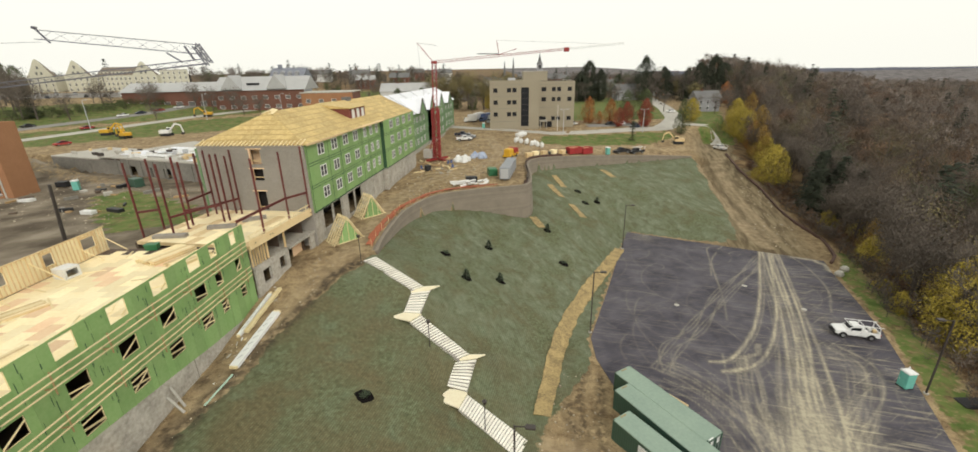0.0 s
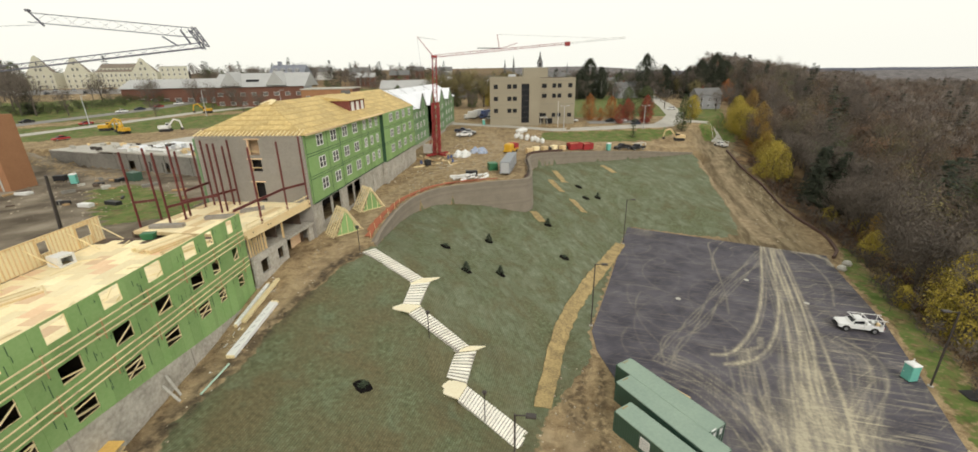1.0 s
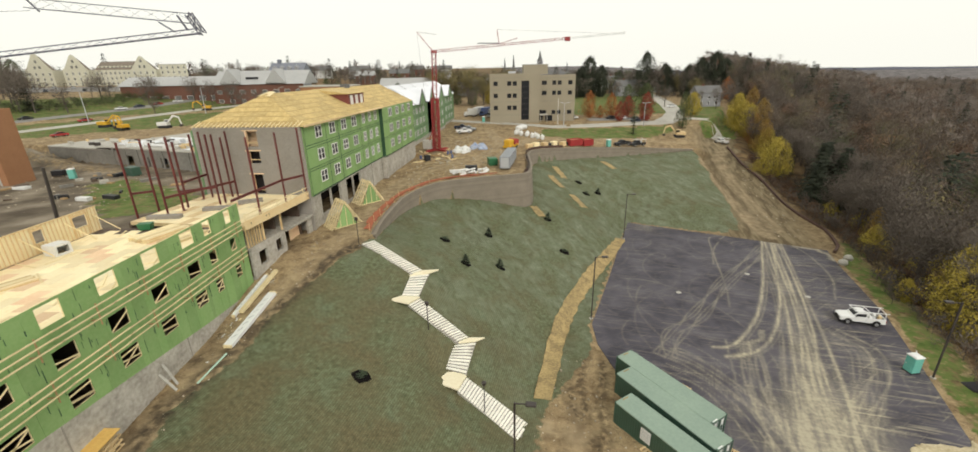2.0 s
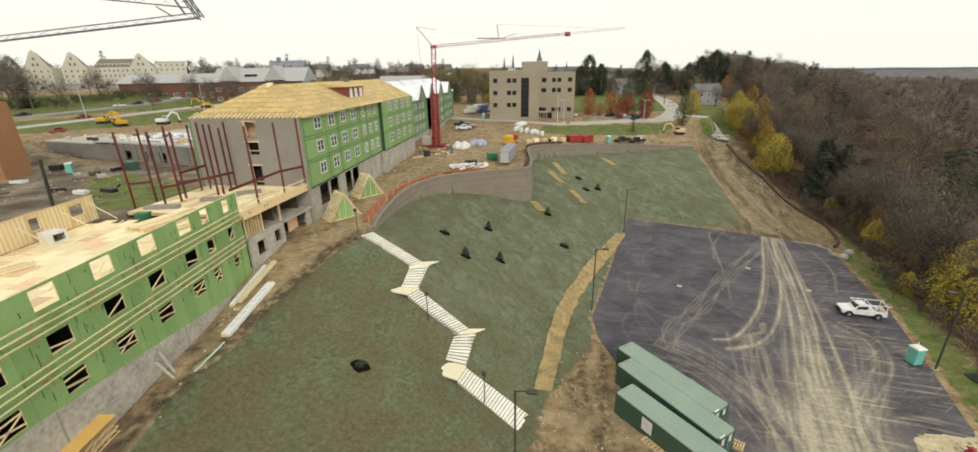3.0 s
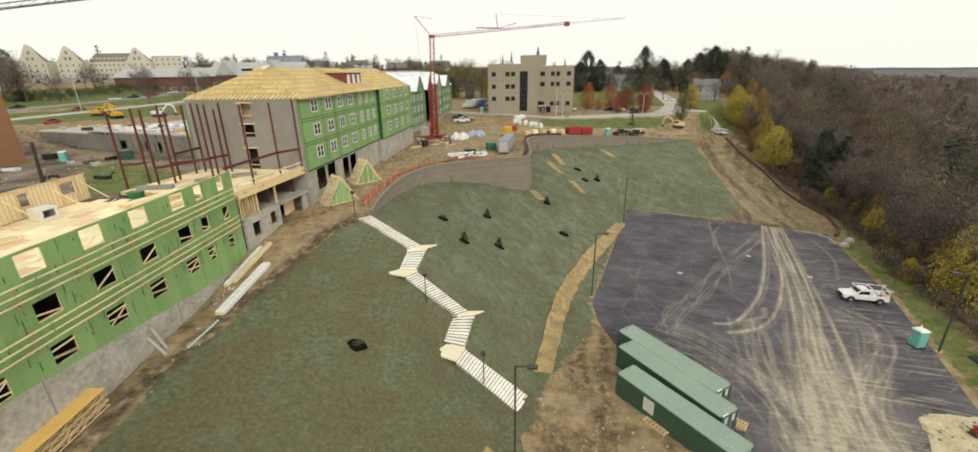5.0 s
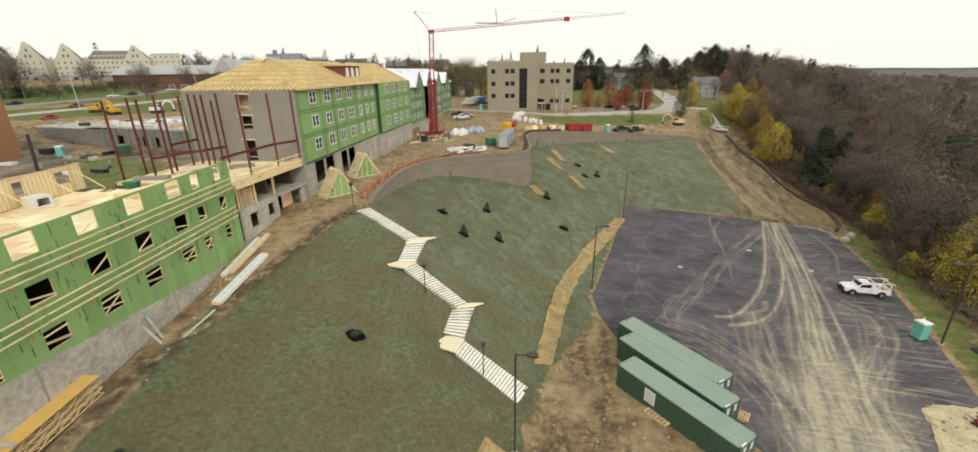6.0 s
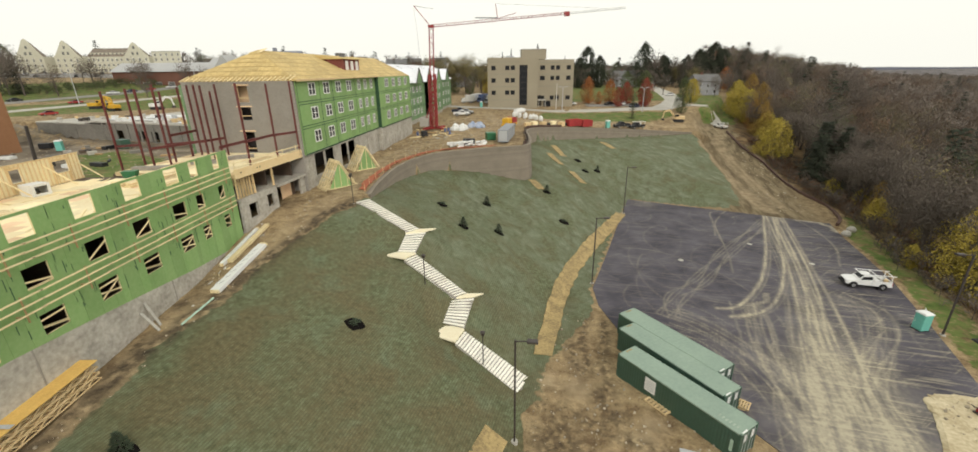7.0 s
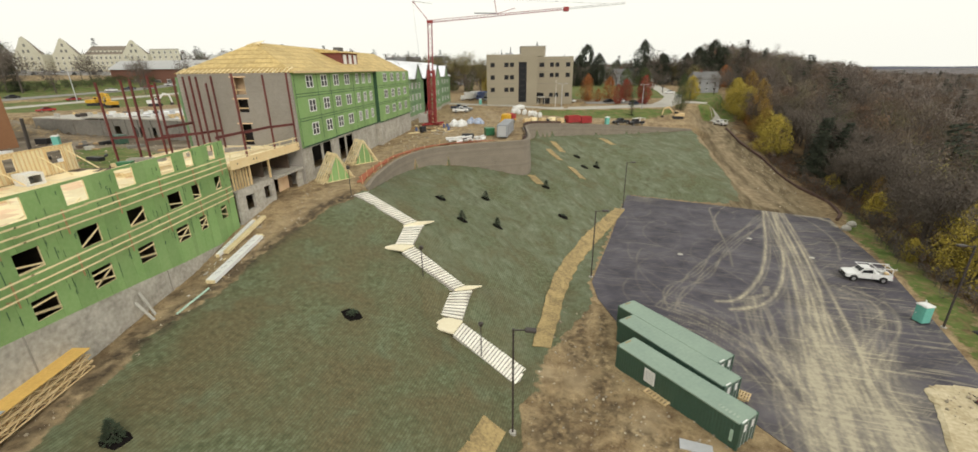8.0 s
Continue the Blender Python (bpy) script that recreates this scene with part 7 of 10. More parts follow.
def gable_frames(x, y, a):
    """A row of small gable trusses stood on edge, the last one sheathed green."""
    z = z_at(x, y)
    t = thing("gable_trusses", "row of pale gable trusses with one green face, standing", "trusses", "gable trusses on the path", at=frame_at(x, y, z, math.cos(a), math.sin(a)))
    w, h = 4.0, 3.9
    for i in range(5):
        g = G()
        o = i * 0.62
        g.bar((0, o, 0.1), (w, o, 0.1), 0.1, 0.12)
        g.bar((-0.55, o, -0.25), (w / 2, o, h), 0.1, 0.16)
        g.bar((w + 0.55, o, -0.25), (w / 2, o, h), 0.1, 0.16)
        for k in (0.25, 0.5, 0.75):
            g.bar((w * k, o, 0.1), (w * k, o, h * (1 - abs(k - 0.5) * 2) - 0.05), 0.07, 0.07)
        part("truss", g, M["lumber_pale"], t)
    part("sheathing", G().add([(0.3, 0.06, 0.15), (w - 0.3, 0.06, 0.15), (w / 2, 0.06, h - 0.35), (0.3, 0.08, 0.15), (w - 0.3, 0.08, 0.15), (w / 2, 0.08, h - 0.35)], [(0, 1, 2), (5, 4, 3), (0, 3, 4, 1), (1, 4, 5, 2), (2, 5, 3, 0)]), M["sheath"], t, "green sheathing")
    for k in range(6):
        f = 0.1 + k * 0.16
        for q in (-1, 1):
            x0 = w / 2 + q * (w / 2 + 0.55) * (1 - f) * 1.03
            part("slat", G().bar((x0, -0.15, -0.2 + (h + 0.25) * f), (x0, 2.65, -0.2 + (h + 0.25) * f), 0.05, 0.1), M["lumber_pale"], t)


gable_frames(-23.2, 57.8, 0.8)
gable_frames(-22.6, 69.2, 0.8)

# ---- things on the open top floor ----
DZ = 10.262


def crate(name, m, sx, sy, sz, material, label, category, r=0.04, group=""):
    o = thing(name, label, category, group, at=m)
    part("box", G().bevel_box(-sx / 2, sx / 2, -sy / 2, sy / 2, 0.1, sz, r), material, o)
    for y in (-sy * 0.35, sy * 0.3):
        part("bearer", G().box(-sx / 2, sx / 2, y, y + 0.1, 0, 0.1), M["lumber"], o)
    return o


def deck_things():
    o = thing("air_unit", "pale grey open-ended metal box on the plywood deck", "metal box", at=frame_at(-42.0, 37.4, DZ, 0.2, 1))
    part("shell", G().wall((-0.9, 0.9), (0.0, 1.3), [(-0.6, 0.6, 0.25, 1.05)], -0.9, -0.85).box(-0.9, 0.9, -0.85, 0.9, 1.27, 1.3).box(-0.9, -0.86, -0.85, 0.9, 0, 1.27).box(0.86, 0.9, -0.85, 0.9, 0, 1.27), M["offwhite"], o)
    part("inner_back", G().box(-0.86, 0.86, 0.85, 0.9, 0, 1.27), M["grey_metal"], o)
    o.scale = (0.82, 0.82, 0.82)
    b = thing("site_bin", "green plastic bin with a pale rim on the deck", "bin", at=frame_at(-38.6, 44.1, DZ, 1, 0.2))
    part("tub", G().loft([[(sx * w, sy * d, z) for sx, sy in ((-1, -1), (1, -1), (1, 1), (-1, 1))] for z, w, d in ((0, 0.8, 0.5), (1.0, 1.0, 0.65))]), M["green_box"], b)
    part("rim", G().box(-1.03, 1.03, -0.68, 0.68, 1.0, 1.06), M["green_box"], b)
    b.scale = (0.68, 0.68, 0.68)
    rng = random.Random(6)
    for (x, y, ln, n, a, h) in ((-35.6, 42.2, 4.6, 9, 1.25, 3), (-32.6, 41.2, 4.0, 7, 1.3, 2), (-39.8, 30.5, 3.6, 6, 1.1, 1), (-34.0, 24.0, 3.6, 5, 1.4, 1)):
        s = thing("lumber_stack", "stack of pale boards lying on the plywood deck", "lumber", "stacks on the deck", at=frame_at(x, y, DZ, math.cos(a), math.sin(a)))
        for k in range(h):
            for i in range(n):
                e = rng.uniform(-0.15, 0.15)
                part("board", G().box(-ln / 2 + e, ln / 2 + e, i * 0.3 - n * 0.15, i * 0.3 - n * 0.15 + 0.28, k * 0.14, k * 0.14 + 0.12), M["lumber_pale" if rng.random() < 0.7 else "lumber"], s)
    for i in range(16):
        x, y, a = rng.uniform(-42, -30.5), rng.uniform(20, 43), rng.uniform(0, 3.1)
        solo("loose_board", G(frame_at(x, y, DZ, math.cos(a), math.sin(a))).box(0, rng.uniform(1.2, 3.0), 0, 0.14, 0, 0.05), M["lumber_pale"], "loose board lying on the plywood deck", "board", "loose boards on the deck")
    for x, y, ln, a in ((-36.5, 50.5, 3.4, 0.2), (-33.5, 53.2, 3.0, 0.5), (-41.2, 47.4, 3.8, 0.1)):
        s = thing("block_stack", "low stack of grey blocks on the deck", "blocks", "stacks on the deck", at=frame_at(x, y, 10.24, math.cos(a), math.sin(a)))
        for i in range(int(ln / 0.42)):
            for k in range(2):
                part("block", G().box(i * 0.42, i * 0.42 + 0.4, k * 0.01, 0.8, k * 0.21, k * 0.21 + 0.2), M["block"], s)


deck_things()

# ---- the terrace: trailer, bundles, bags, skips and trucks ----
def bundle(x, y, n, ln, a, material, label, seed):
    rng = random.Random(seed)
    z = z_at(x, y)
    o = thing("pipe_bundle", label, "pipes", "bundles on the terrace", at=frame_at(x, y, z, math.cos(a), math.sin(a)))
    for i in range(n):
        dy, dz, da = rng.uniform(-1.1, 1.1), 0.18 + 0.32 * (i % 4) + rng.uniform(0, 0.12), rng.uniform(-0.3, 0.3)
        p, q = Vector((-ln / 2 + rng.uniform(-0.5, 0.5), dy - da, dz)), Vector((ln / 2 + rng.uniform(-0.5, 0.5), dy + da, dz + rng.uniform(-0.05, 0.3)))
        part("roll", G().tube(p, q, rng.uniform(0.16, 0.26), n=7), material, o)


def wrapped_heap(x, y, n, rad, material, label, seed):
    """Goods under loose plastic: creased lumps piled together."""
    rng = random.Random(seed)
    o = thing("wrapped_heap", label, "wrapped goods", "heaps on the terrace", at=(x, y, z_at(x, y)))
    for i in range(n):
        a, d, r = rng.uniform(0, 6.28), rad * math.sqrt(rng.random()), rng.uniform(0.55, 0.95)
        cx, cy, top, ph = d * math.cos(a), d * math.sin(a), rng.uniform(0.9, 1.9) * (1.15 - 0.5 * d / rad), rng.uniform(0, 6)
        rings = [[(cx + r * k * (1 + 0.16 * math.sin(3 * t + ph + q) + rng.uniform(-0.08, 0.08)) * math.cos(t), cy + r * k * (1 + 0.16 * math.cos(4 * t + ph) + rng.uniform(-0.08, 0.08)) * math.sin(t), top * q) for t in np.arange(10) * math.pi / 5] for q, k in ((0, 1.15), (0.35, 1.1), (0.75, 0.9), (1.0, 0.3))]
        part("lump", G().loft(rings), material, o)


wrapped_heap(-8.9, 116.5, 13, 2.3, M["offwhite"], "heap of goods under creased white plastic", 3)
wrapped_heap(-4.8, 121.5, 12, 2.3, M["blue"], "heap of goods under blue and white plastic", 4)
for i, x in enumerate((-8.6, -6.8, -5.0, -3.0, -1.6)):
    bundle(x, 89.4 + 0.3 * (i % 2), 3, 1.6, 0.1 + i * 0.2, M["offwhite"], "white plastic bundle lying behind the wall", 20 + i)


M["trailer_grey"] = mat("dull_grey_trailer_skin", (0.27, 0.285, 0.30), (0.22, 0.23, 0.245), 0.5, 8, 0.6, 0.03)


def trailer():
    m = frame_at(1.0, 94.0, z_at(2, 97), 0.17, 1.0)
    t = thing("box_trailer", "pale grey metal site box standing by the wall", "site trailer", at=m)
    part("body", G().bevel_box(0, 12.4, -2.25, 0, 0.35, 2.95, 0.05), M["trailer_grey"], t)
    for i in range(10):
        part("side_rib", G().box(0.5 + i * 1.2, 0.58 + i * 1.2, -2.28, -2.25, 0.4, 2.95), M["grey_metal"], t)
    for x in (1.5, 6, 11):
        part("support", G().box(x, x + 0.4, -2.0, -0.3, 0, 0.35), M["black"], t)
    part("end_door", G().box(-0.03, 0.0, -2.0, -0.25, 0.5, 2.75), M["grey_metal"], t)


trailer()
crate("fuel_tank", frame_at(-5.2, 93.2, z_at(-5.2, 93.2), 1, 0.05), 2.6, 1.3, 1.35, M["black"], "black rectangular tank on the earth", "tank", 0.08)
crate("tool_chest", frame_at(-0.6, 99.6, z_at(-0.6, 99.6), 1, 0.2), 2.0, 2.6, 1.7, M["green_box"], "green steel tool chest beside the site box", "tool chest", 0.05)
crate("tool_chest", frame_at(-16.6, 105.0, z_at(-16.6, 105), 1, 0.6), 1.3, 1.3, 1.5, M["black"], "black generator box on the earth", "generator", 0.05)
for i, (x, y) in enumerate(((9.6, 120.4), (11.6, 122.6), (14.4, 125.6), (17.4, 127.6), (20.3, 129.4))):
    crate("pallet_load", frame_at(x, y, z_at(x, y), 1, 0.3 + i * 0.2), 1.7, 1.4, 1.3 + 0.2 * (i % 2), M["deck" if i % 2 else "lumber"], "tan boxed load on a pallet", "boxed load", 0.06, "loads behind the wall")
for i, (x, y) in enumerate(((15.8, 126.9), (21.0, 130.9), (22.0, 131.4))):
    crate("black_crate", frame_at(x, y, z_at(x, y), 1, 0.1), 1.5, 1.1, 0.9, M["black"], "black plastic crate on the earth", "crate", 0.06, "loads behind the wall")


def bulk_bag(x, y, r=0.62):
    z = z_at(x, y)
    b = thing("bulk_bag", "white bulk bag filled and standing on the earth", "bag", "row of white bags", at=(x, y, z))
    part("sack", G().loft([[(r * k * math.cos(t), r * k * math.sin(t), q) for t in np.arange(10) * math.pi / 5] for q, k in ((0, 0.85), (0.3, 1.05), (1.0, 1.08), (1.35, 0.9), (1.5, 0.35))]), M["offwhite"], b)
    part("neck", G().tube((0, 0, 1.48), (0.05, 0, 1.75), 0.12, 0.2), M["offwhite"], b)
    return b


B0 = bulk_bag(7.2, 147.2)
for i, (x, y) in enumerate(((8.9, 145.3), (10.5, 143.6), (12.2, 141.8), (13.9, 140.2), (15.2, 139.0), (8.0, 149.0), (11.0, 146.3), (13.3, 143.4))):
    copy_thing(B0, Matrix.Translation((x, y, z_at(x, y))) @ Matrix.Rotation(i, 4, "Z"))
B1 = bulk_bag(9.2, 160.0, 1.5)
copy_thing(B1, Matrix.Translation((10.5, 162, z_at(10.5, 162) + 0.2)))


def skip(x, y, a, ln=4.0):
    z = z_at(x, y)
    s = thing("waste_skip", "dark red open steel waste container behind the wall", "skip", "red skips", at=frame_at(x, y, z, math.cos(a), math.sin(a)))
    w, h = 2.3, 2.0
    for y0 in (0, w - 0.08):
        part("side", G().box(0, ln, y0, y0 + 0.08, 0.2, h), M["red"], s)
    for x0 in (0, ln - 0.08):
        part("end", G().box(x0, x0 + 0.08, 0.08, w - 0.08, 0.2, h), M["red"], s)
    part("floor_plate", G().box(0, ln, 0, w, 0.1, 0.2), M["red"], s)
    for i in range(7):
        part("rib", G().box(0.2 + i * (ln - 0.5) / 6, 0.32 + i * (ln - 0.5) / 6, -0.08, 0, 0.2, h), M["red"], s)
    part("runner", G().box(0, ln, 0.3, 0.5, 0, 0.1), M["black"], s)
    part("runner", G().box(0, ln, w - 0.5, w - 0.3, 0, 0.1), M["black"], s)
    part("load", G().box(0.15, ln - 0.15, 0.15, w - 0.15, 0.2, 1.7), M["lumber"], s)


skip(22.6, 129.6, 0.42, 4.4)
skip(27.0, 131.7, 0.42, 3.6)
toilet(frame_at(35.6, 136.0, z_at(35.6, 136), 1, 0.4), "turquoise portable toilet with white roof behind the wall")
toilet(frame_at(-93.8, 92.8, z_at(-93.8, 92.8), 1, 0.4), "turquoise portable toilet on the gravel yard")
toilet(frame_at(-4.5, 186.0, z_at(-4.5, 186.0), 1, 0.0), "turquoise portable toilet near the tan office block")


def box_truck(m, paint, label, ln=6.0, h=2.8):
    v = thing("box_truck", label, "truck", "trucks and trailers", at=m)
    part("cab", body_loft([(0, 0.5, 1.4, 0.95), (0.3, 0.5, 2.2, 0.95), (1.7, 0.5, 2.3, 1)], 2.1, 0.1), M[paint], v)
    part("windscreen", G().box(0.02, 0.3, -0.85, 0.85, 1.45, 2.05), M["glass"], v)
    part("box", G().bevel_box(1.85, 1.85 + ln, -1.2, 1.2, 0.8, 0.8 + h, 0.05), M[paint], v)
    part("chassis", G().box(0.5, 1.8 + ln, -0.5, 0.5, 0.45, 0.8), M["black"], v)
    for x in (0.9, ln * 0.75 + 1.4):
        for y in (-0.95, 0.95):
            wheel(v, x, y, 0.45, 0.28)
    return v


box_truck(frame_at(-14.0, 205, z_at(-14, 205), 1, 0.2), "offwhite", "pale box truck beyond the site", 4)
box_truck(frame_at(-9.6, 209, z_at(-9, 209), 0.5, 1), "white", "white box truck parked beyond the site", 6)
box_truck(frame_at(-6.0, 206, z_at(-6, 206), 0.45, 1), "blue_box", "blue site trailer parked beyond the earth", 7)
box_truck(frame_at(-2.6, 200, z_at(-2, 200), 0.5, 1), "silver_car", "grey box truck by the tan office block", 7)
pickup(frame_at(-8.0, 152.8, z_at(-8, 152), -1, -0.15), "white", "white pickup truck parked on the earth", False, "trucks and trailers")
pickup(frame_at(-6.8, 157.8, z_at(-7, 158), -1, 0.1), "silver_car", "silver pickup truck parked on the earth", False, "trucks and trailers")
pickup(frame_at(-9.5, 163.0, z_at(-9, 163), -1, 0.1), "blue_car", "dark pickup truck parked on the earth", False, "trucks and trailers")
pickup(frame_at(38.6, 139.0, z_at(40, 139.6), 1, 0.42), "black", "black pickup truck parked behind the wall", False, "trucks and trailers")
pickup(frame_at(44.2, 141.4, z_at(45.5, 142), 1, 0.42), "black", "black work truck parked behind the wall", True, "trucks and trailers")
pickup(frame_at(84.2, 166.5, z_at(85, 164), 0.3, -1), "white", "white pickup truck on the dirt road", True, "trucks and trailers")


def excavator(m, paint, label, bucket=True):
    v = thing("excavator", label, "excavator", "earth movers", at=m)
    for y in (-1.2, 0.7):
        part("track", G().loft([[(x, y + o, z) for x, z in ((-1.9, 0.45), (-1.5, 0.9), (1.5, 0.9), (1.9, 0.45), (1.6, 0.02), (-1.6, 0.02))] for o in (0, 0.5)]), M["black"], v)
    part("house", G().bevel_box(-2.0, 1.2, -1.25, 1.25, 1.0, 2.1, 0.12), M[paint], v)
    c = part("cab", G().bevel_box(0.0, 1.4, 0.15, 1.2, 1.05, 2.9, 0.1), M[paint], v)
    part("cab_glass", G().box(0.2, 1.43, 0.12, 1.23, 1.9, 2.7), M["glass"], c)
    part("boom", G().bar((1.0, -0.3, 1.6), (3.4, -0.3, 4.2), 0.4, 0.5), M[paint], v)
    part("boom", G().bar((3.3, -0.3, 4.2), (5.2, -0.3, 3.6), 0.38, 0.45), M[paint], v)
    part("stick", G().bar((5.1, -0.3, 3.8), (5.6, -0.3, 1.2), 0.3, 0.35), M[paint], v)
    part("bucket", G().loft([[(x, y, z) for x, z in ((5.2, 1.3), (5.9, 1.2), (5.8, 0.5), (5.1, 0.3), (4.9, 0.8))] for y in (-0.8, 0.2)]), M["steel_dark"], v)
    return v


E0 = excavator(frame_at(-141, 158, z_at(-141, 158), 1, 0.25), "yellow", "yellow tracked excavator on the upper earth")
copy_thing(E0, frame_at(-128, 150, z_at(-128, 150), -0.9, 0.4))
copy_thing(E0, frame_at(-133, 205, z_at(-133, 205), -0.8, -0.3))
excavator(frame_at(-117, 155, z_at(-117, 155), 1, 0.2), "offwhite", "pale tracked loader on the upper earth")
excavator(frame_at(69, 164, z_at(69, 164), -1, 0.2), "lumber", "tan excavator digging beside the dirt road")
M_hose = thing("hose_reel_trailer", "yellow and red equipment trailer behind the site box", "trailer", at=frame_at(3.2, 118.5, z_at(3.2, 118.5), 0.5, 1))
part("frame", G().bevel_box(0, 6.0, -1.1, 1.1, 0.5, 1.0, 0.05), M["yellow"], M_hose)
part("hood", G().bevel_box(0.3, 3.0, -1.0, 1.0, 1.0, 2.6, 0.25), M["yellow"], M_hose)
part("reel", G().tube((4.2, -1.0, 1.7), (4.2, 1.0, 1.7), 0.9, n=14), M["red"], M_hose)
part("rear_box", G().bevel_box(5.0, 6.4, -0.9, 0.9, 1.0, 2.2, 0.1), M["red"], M_hose)
for x in (1.5, 4.5):
    for y in (-1.1, 1.1):
        wheel(M_hose, x, y, 0.42, 0.25)

# stones and rubble strewn on the trodden earth
def scatter(name, n, region, r0, r1, material, label, seed, lift=0.0):
    rng = random.Random(seed)
    g = G()
    pts = []
    lo, hi = np.min(region, 0), np.max(region, 0)
    while len(pts) < n:
        x, y = rng.uniform(lo[0], hi[0]), rng.uniform(lo[1], hi[1])
        if inside(region, np.array([x]), np.array([y]))[0]:
            pts.append((x, y))
    zs = height([p[0] for p in pts], [p[1] for p in pts]) + lift
    for (x, y), z in zip(pts, zs):
        r = r0 + (r1 - r0) * rng.random() ** 3
        a = rng.uniform(0, 6)
        ring = [(x + r * rng.uniform(0.7, 1.2) * math.cos(a + t), y + r * rng.uniform(0.6, 1.1) * math.sin(a + t)) for t in np.arange(5) * 1.2566]
        g.add([(p, q, z - 0.05) for p, q in ring] + [(x + (p - x) * 0.7, y + (q - y) * 0.7, z + r * rng.uniform(0.4, 0.8)) for p, q in ring],
              [(i, (i + 1) % 5, 5 + (i + 1) % 5, 5 + i) for i in range(5)] + [(5, 6, 7, 8, 9)])
    return solo(name, g, material, label, "stones", "", "stuff")


scatter("rubble_stones", 700, [(1.5, 20), (3.6, 36), (9, 47), (13, 47), (11.5, 35), (20, 24), (22, 14), (4, 14)], 0.03, 0.17, M["stone"], "pale stones strewn on brown earth", 3)
scatter("rubble_stones", 420, [(-28, 18), (-26, 18), (-24.5, 36), (-22, 46), (-20, 56), (-25, 57), (-27, 46), (-28, 40)], 0.02, 0.12, M["stone"], "grey stones and scraps along the wall foot", 5)
scatter("rubble_stones", 700, [(-22, 90), (-17, 80), (-10, 90), (5, 95), (6, 118), (12, 130), (-8, 150), (-18, 120)], 0.05, 0.3, M["stone"], "stones and scraps on the terrace earth", 8)
scatter("rubble_stones", 300, [(59, 88), (66, 84), (74, 104), (84, 130), (80, 140), (66, 110)], 0.05, 0.3, M["stone"], "stones beside the dirt road", 9)
drape("silt_fence", [(66.0, 78), (68.6, 80.7), (71.5, 86.5), (73.3, 91), (74.3, 100.2), (75.4, 110.6), (78, 122.6), (80, 139.4), (84, 157.2)], 0.5, 0.55, M["silt"], "low dark silt fence beside the dirt road", "fence", thick=0.6, rag=0.05)
g = G()
rim = [(38.3, 29.7), (39.0, 31.2), (40.2, 32.1), (42.2, 32.2), (44.8, 31.7), (46.0, 32.4), (45.2, 28), (36.2, 9.5), (34, 6), (27.0, 8), (32.0, 20.5), (35.9, 26.4)]
rng = random.Random(12)
rim = [(p.x + rng.uniform(-0.12, 0.12), p.y + rng.uniform(-0.12, 0.12)) for p in curve_pts([(*p, 0) for p in rim + rim[:1]], 6)[:-1]]
mx, my = 39.5, 22.0
solo("gravel_island", G().loft([[(x, y, LOT_Z - 0.2) for x, y in rim], [(x, y, LOT_Z + 0.05) for x, y in rim], [(x + (mx - x) * 0.06, y + (my - y) * 0.06, LOT_Z + 0.16 + rng.uniform(-0.03, 0.05)) for x, y in rim]]), M["gravel_pale"], "rough pale gravel island beside the asphalt", "gravel bed", "", "structure")
scatter("rubble_stones", 260, [(38.5, 29.5), (40, 31.2), (45, 31), (44, 26), (36, 10), (35, 18)], 0.05, 0.2, M["stone"], "pale stones on the gravel island", 14, 0.24)
for x, y in ((29.8, 62.9), (44.4, 69.3), (49.4, 61.0), (50.5, 34)):
    solo("drain_collar", G().tube((x, y, LOT_Z - 0.05), (x, y, LOT_Z + 0.03), 0.42, n=12), M["slab"], "pale round drain cover in the asphalt", "drain cover", "drain covers")
for x, y in ((63.9, 73.0), (66.2, 74.8)):
    solo("boulder", G().loft([[(x + r * math.cos(t) * (1 + 0.12 * math.sin(3 * t)), y + r * math.sin(t), z_at(x, y) + q) for t in np.arange(9) * 0.698] for q, r in ((-0.1, 0.7), (0.4, 0.8), (0.8, 0.55), (0.95, 0.2))]), M["slab"], "pale rounded boulder beside the lot", "boulder", "boulders")


def plate_compactor(m):
    p = thing("plate_compactor", "red plate compactor with black handle on the gravel", "compactor", at=m)
    part("base_plate", G().loft([[(x, y, z) for x, z in ((-0.1, 0.16), (0.05, 0.0), (0.85, 0.0), (1.0, 0.16), (0.98, 0.2), (-0.08, 0.2))] for y in (-0.35, 0.35)]), M["steel_dark"], p)
    part("housing", G().bevel_box(0.1, 0.8, -0.28, 0.28, 0.2, 0.6, 0.05), M["red"], p)
    part("engine", G().bevel_box(0.2, 0.65, -0.2, 0.2, 0.6, 0.95, 0.06), M["red"], p)
    part("exhaust", G().tube((0.4, 0.22, 0.75), (0.4, 0.36, 0.75), 0.06), M["black"], p)
    for y in (-0.25, 0.25):
        part("handle", G().bar((0.05, y, 0.45), (-0.75, y, 1.05), 0.04), M["black"], p)
    part("grip", G().tube((-0.75, -0.27, 1.05), (-0.75, 0.27, 1.05), 0.03), M["black"], p)


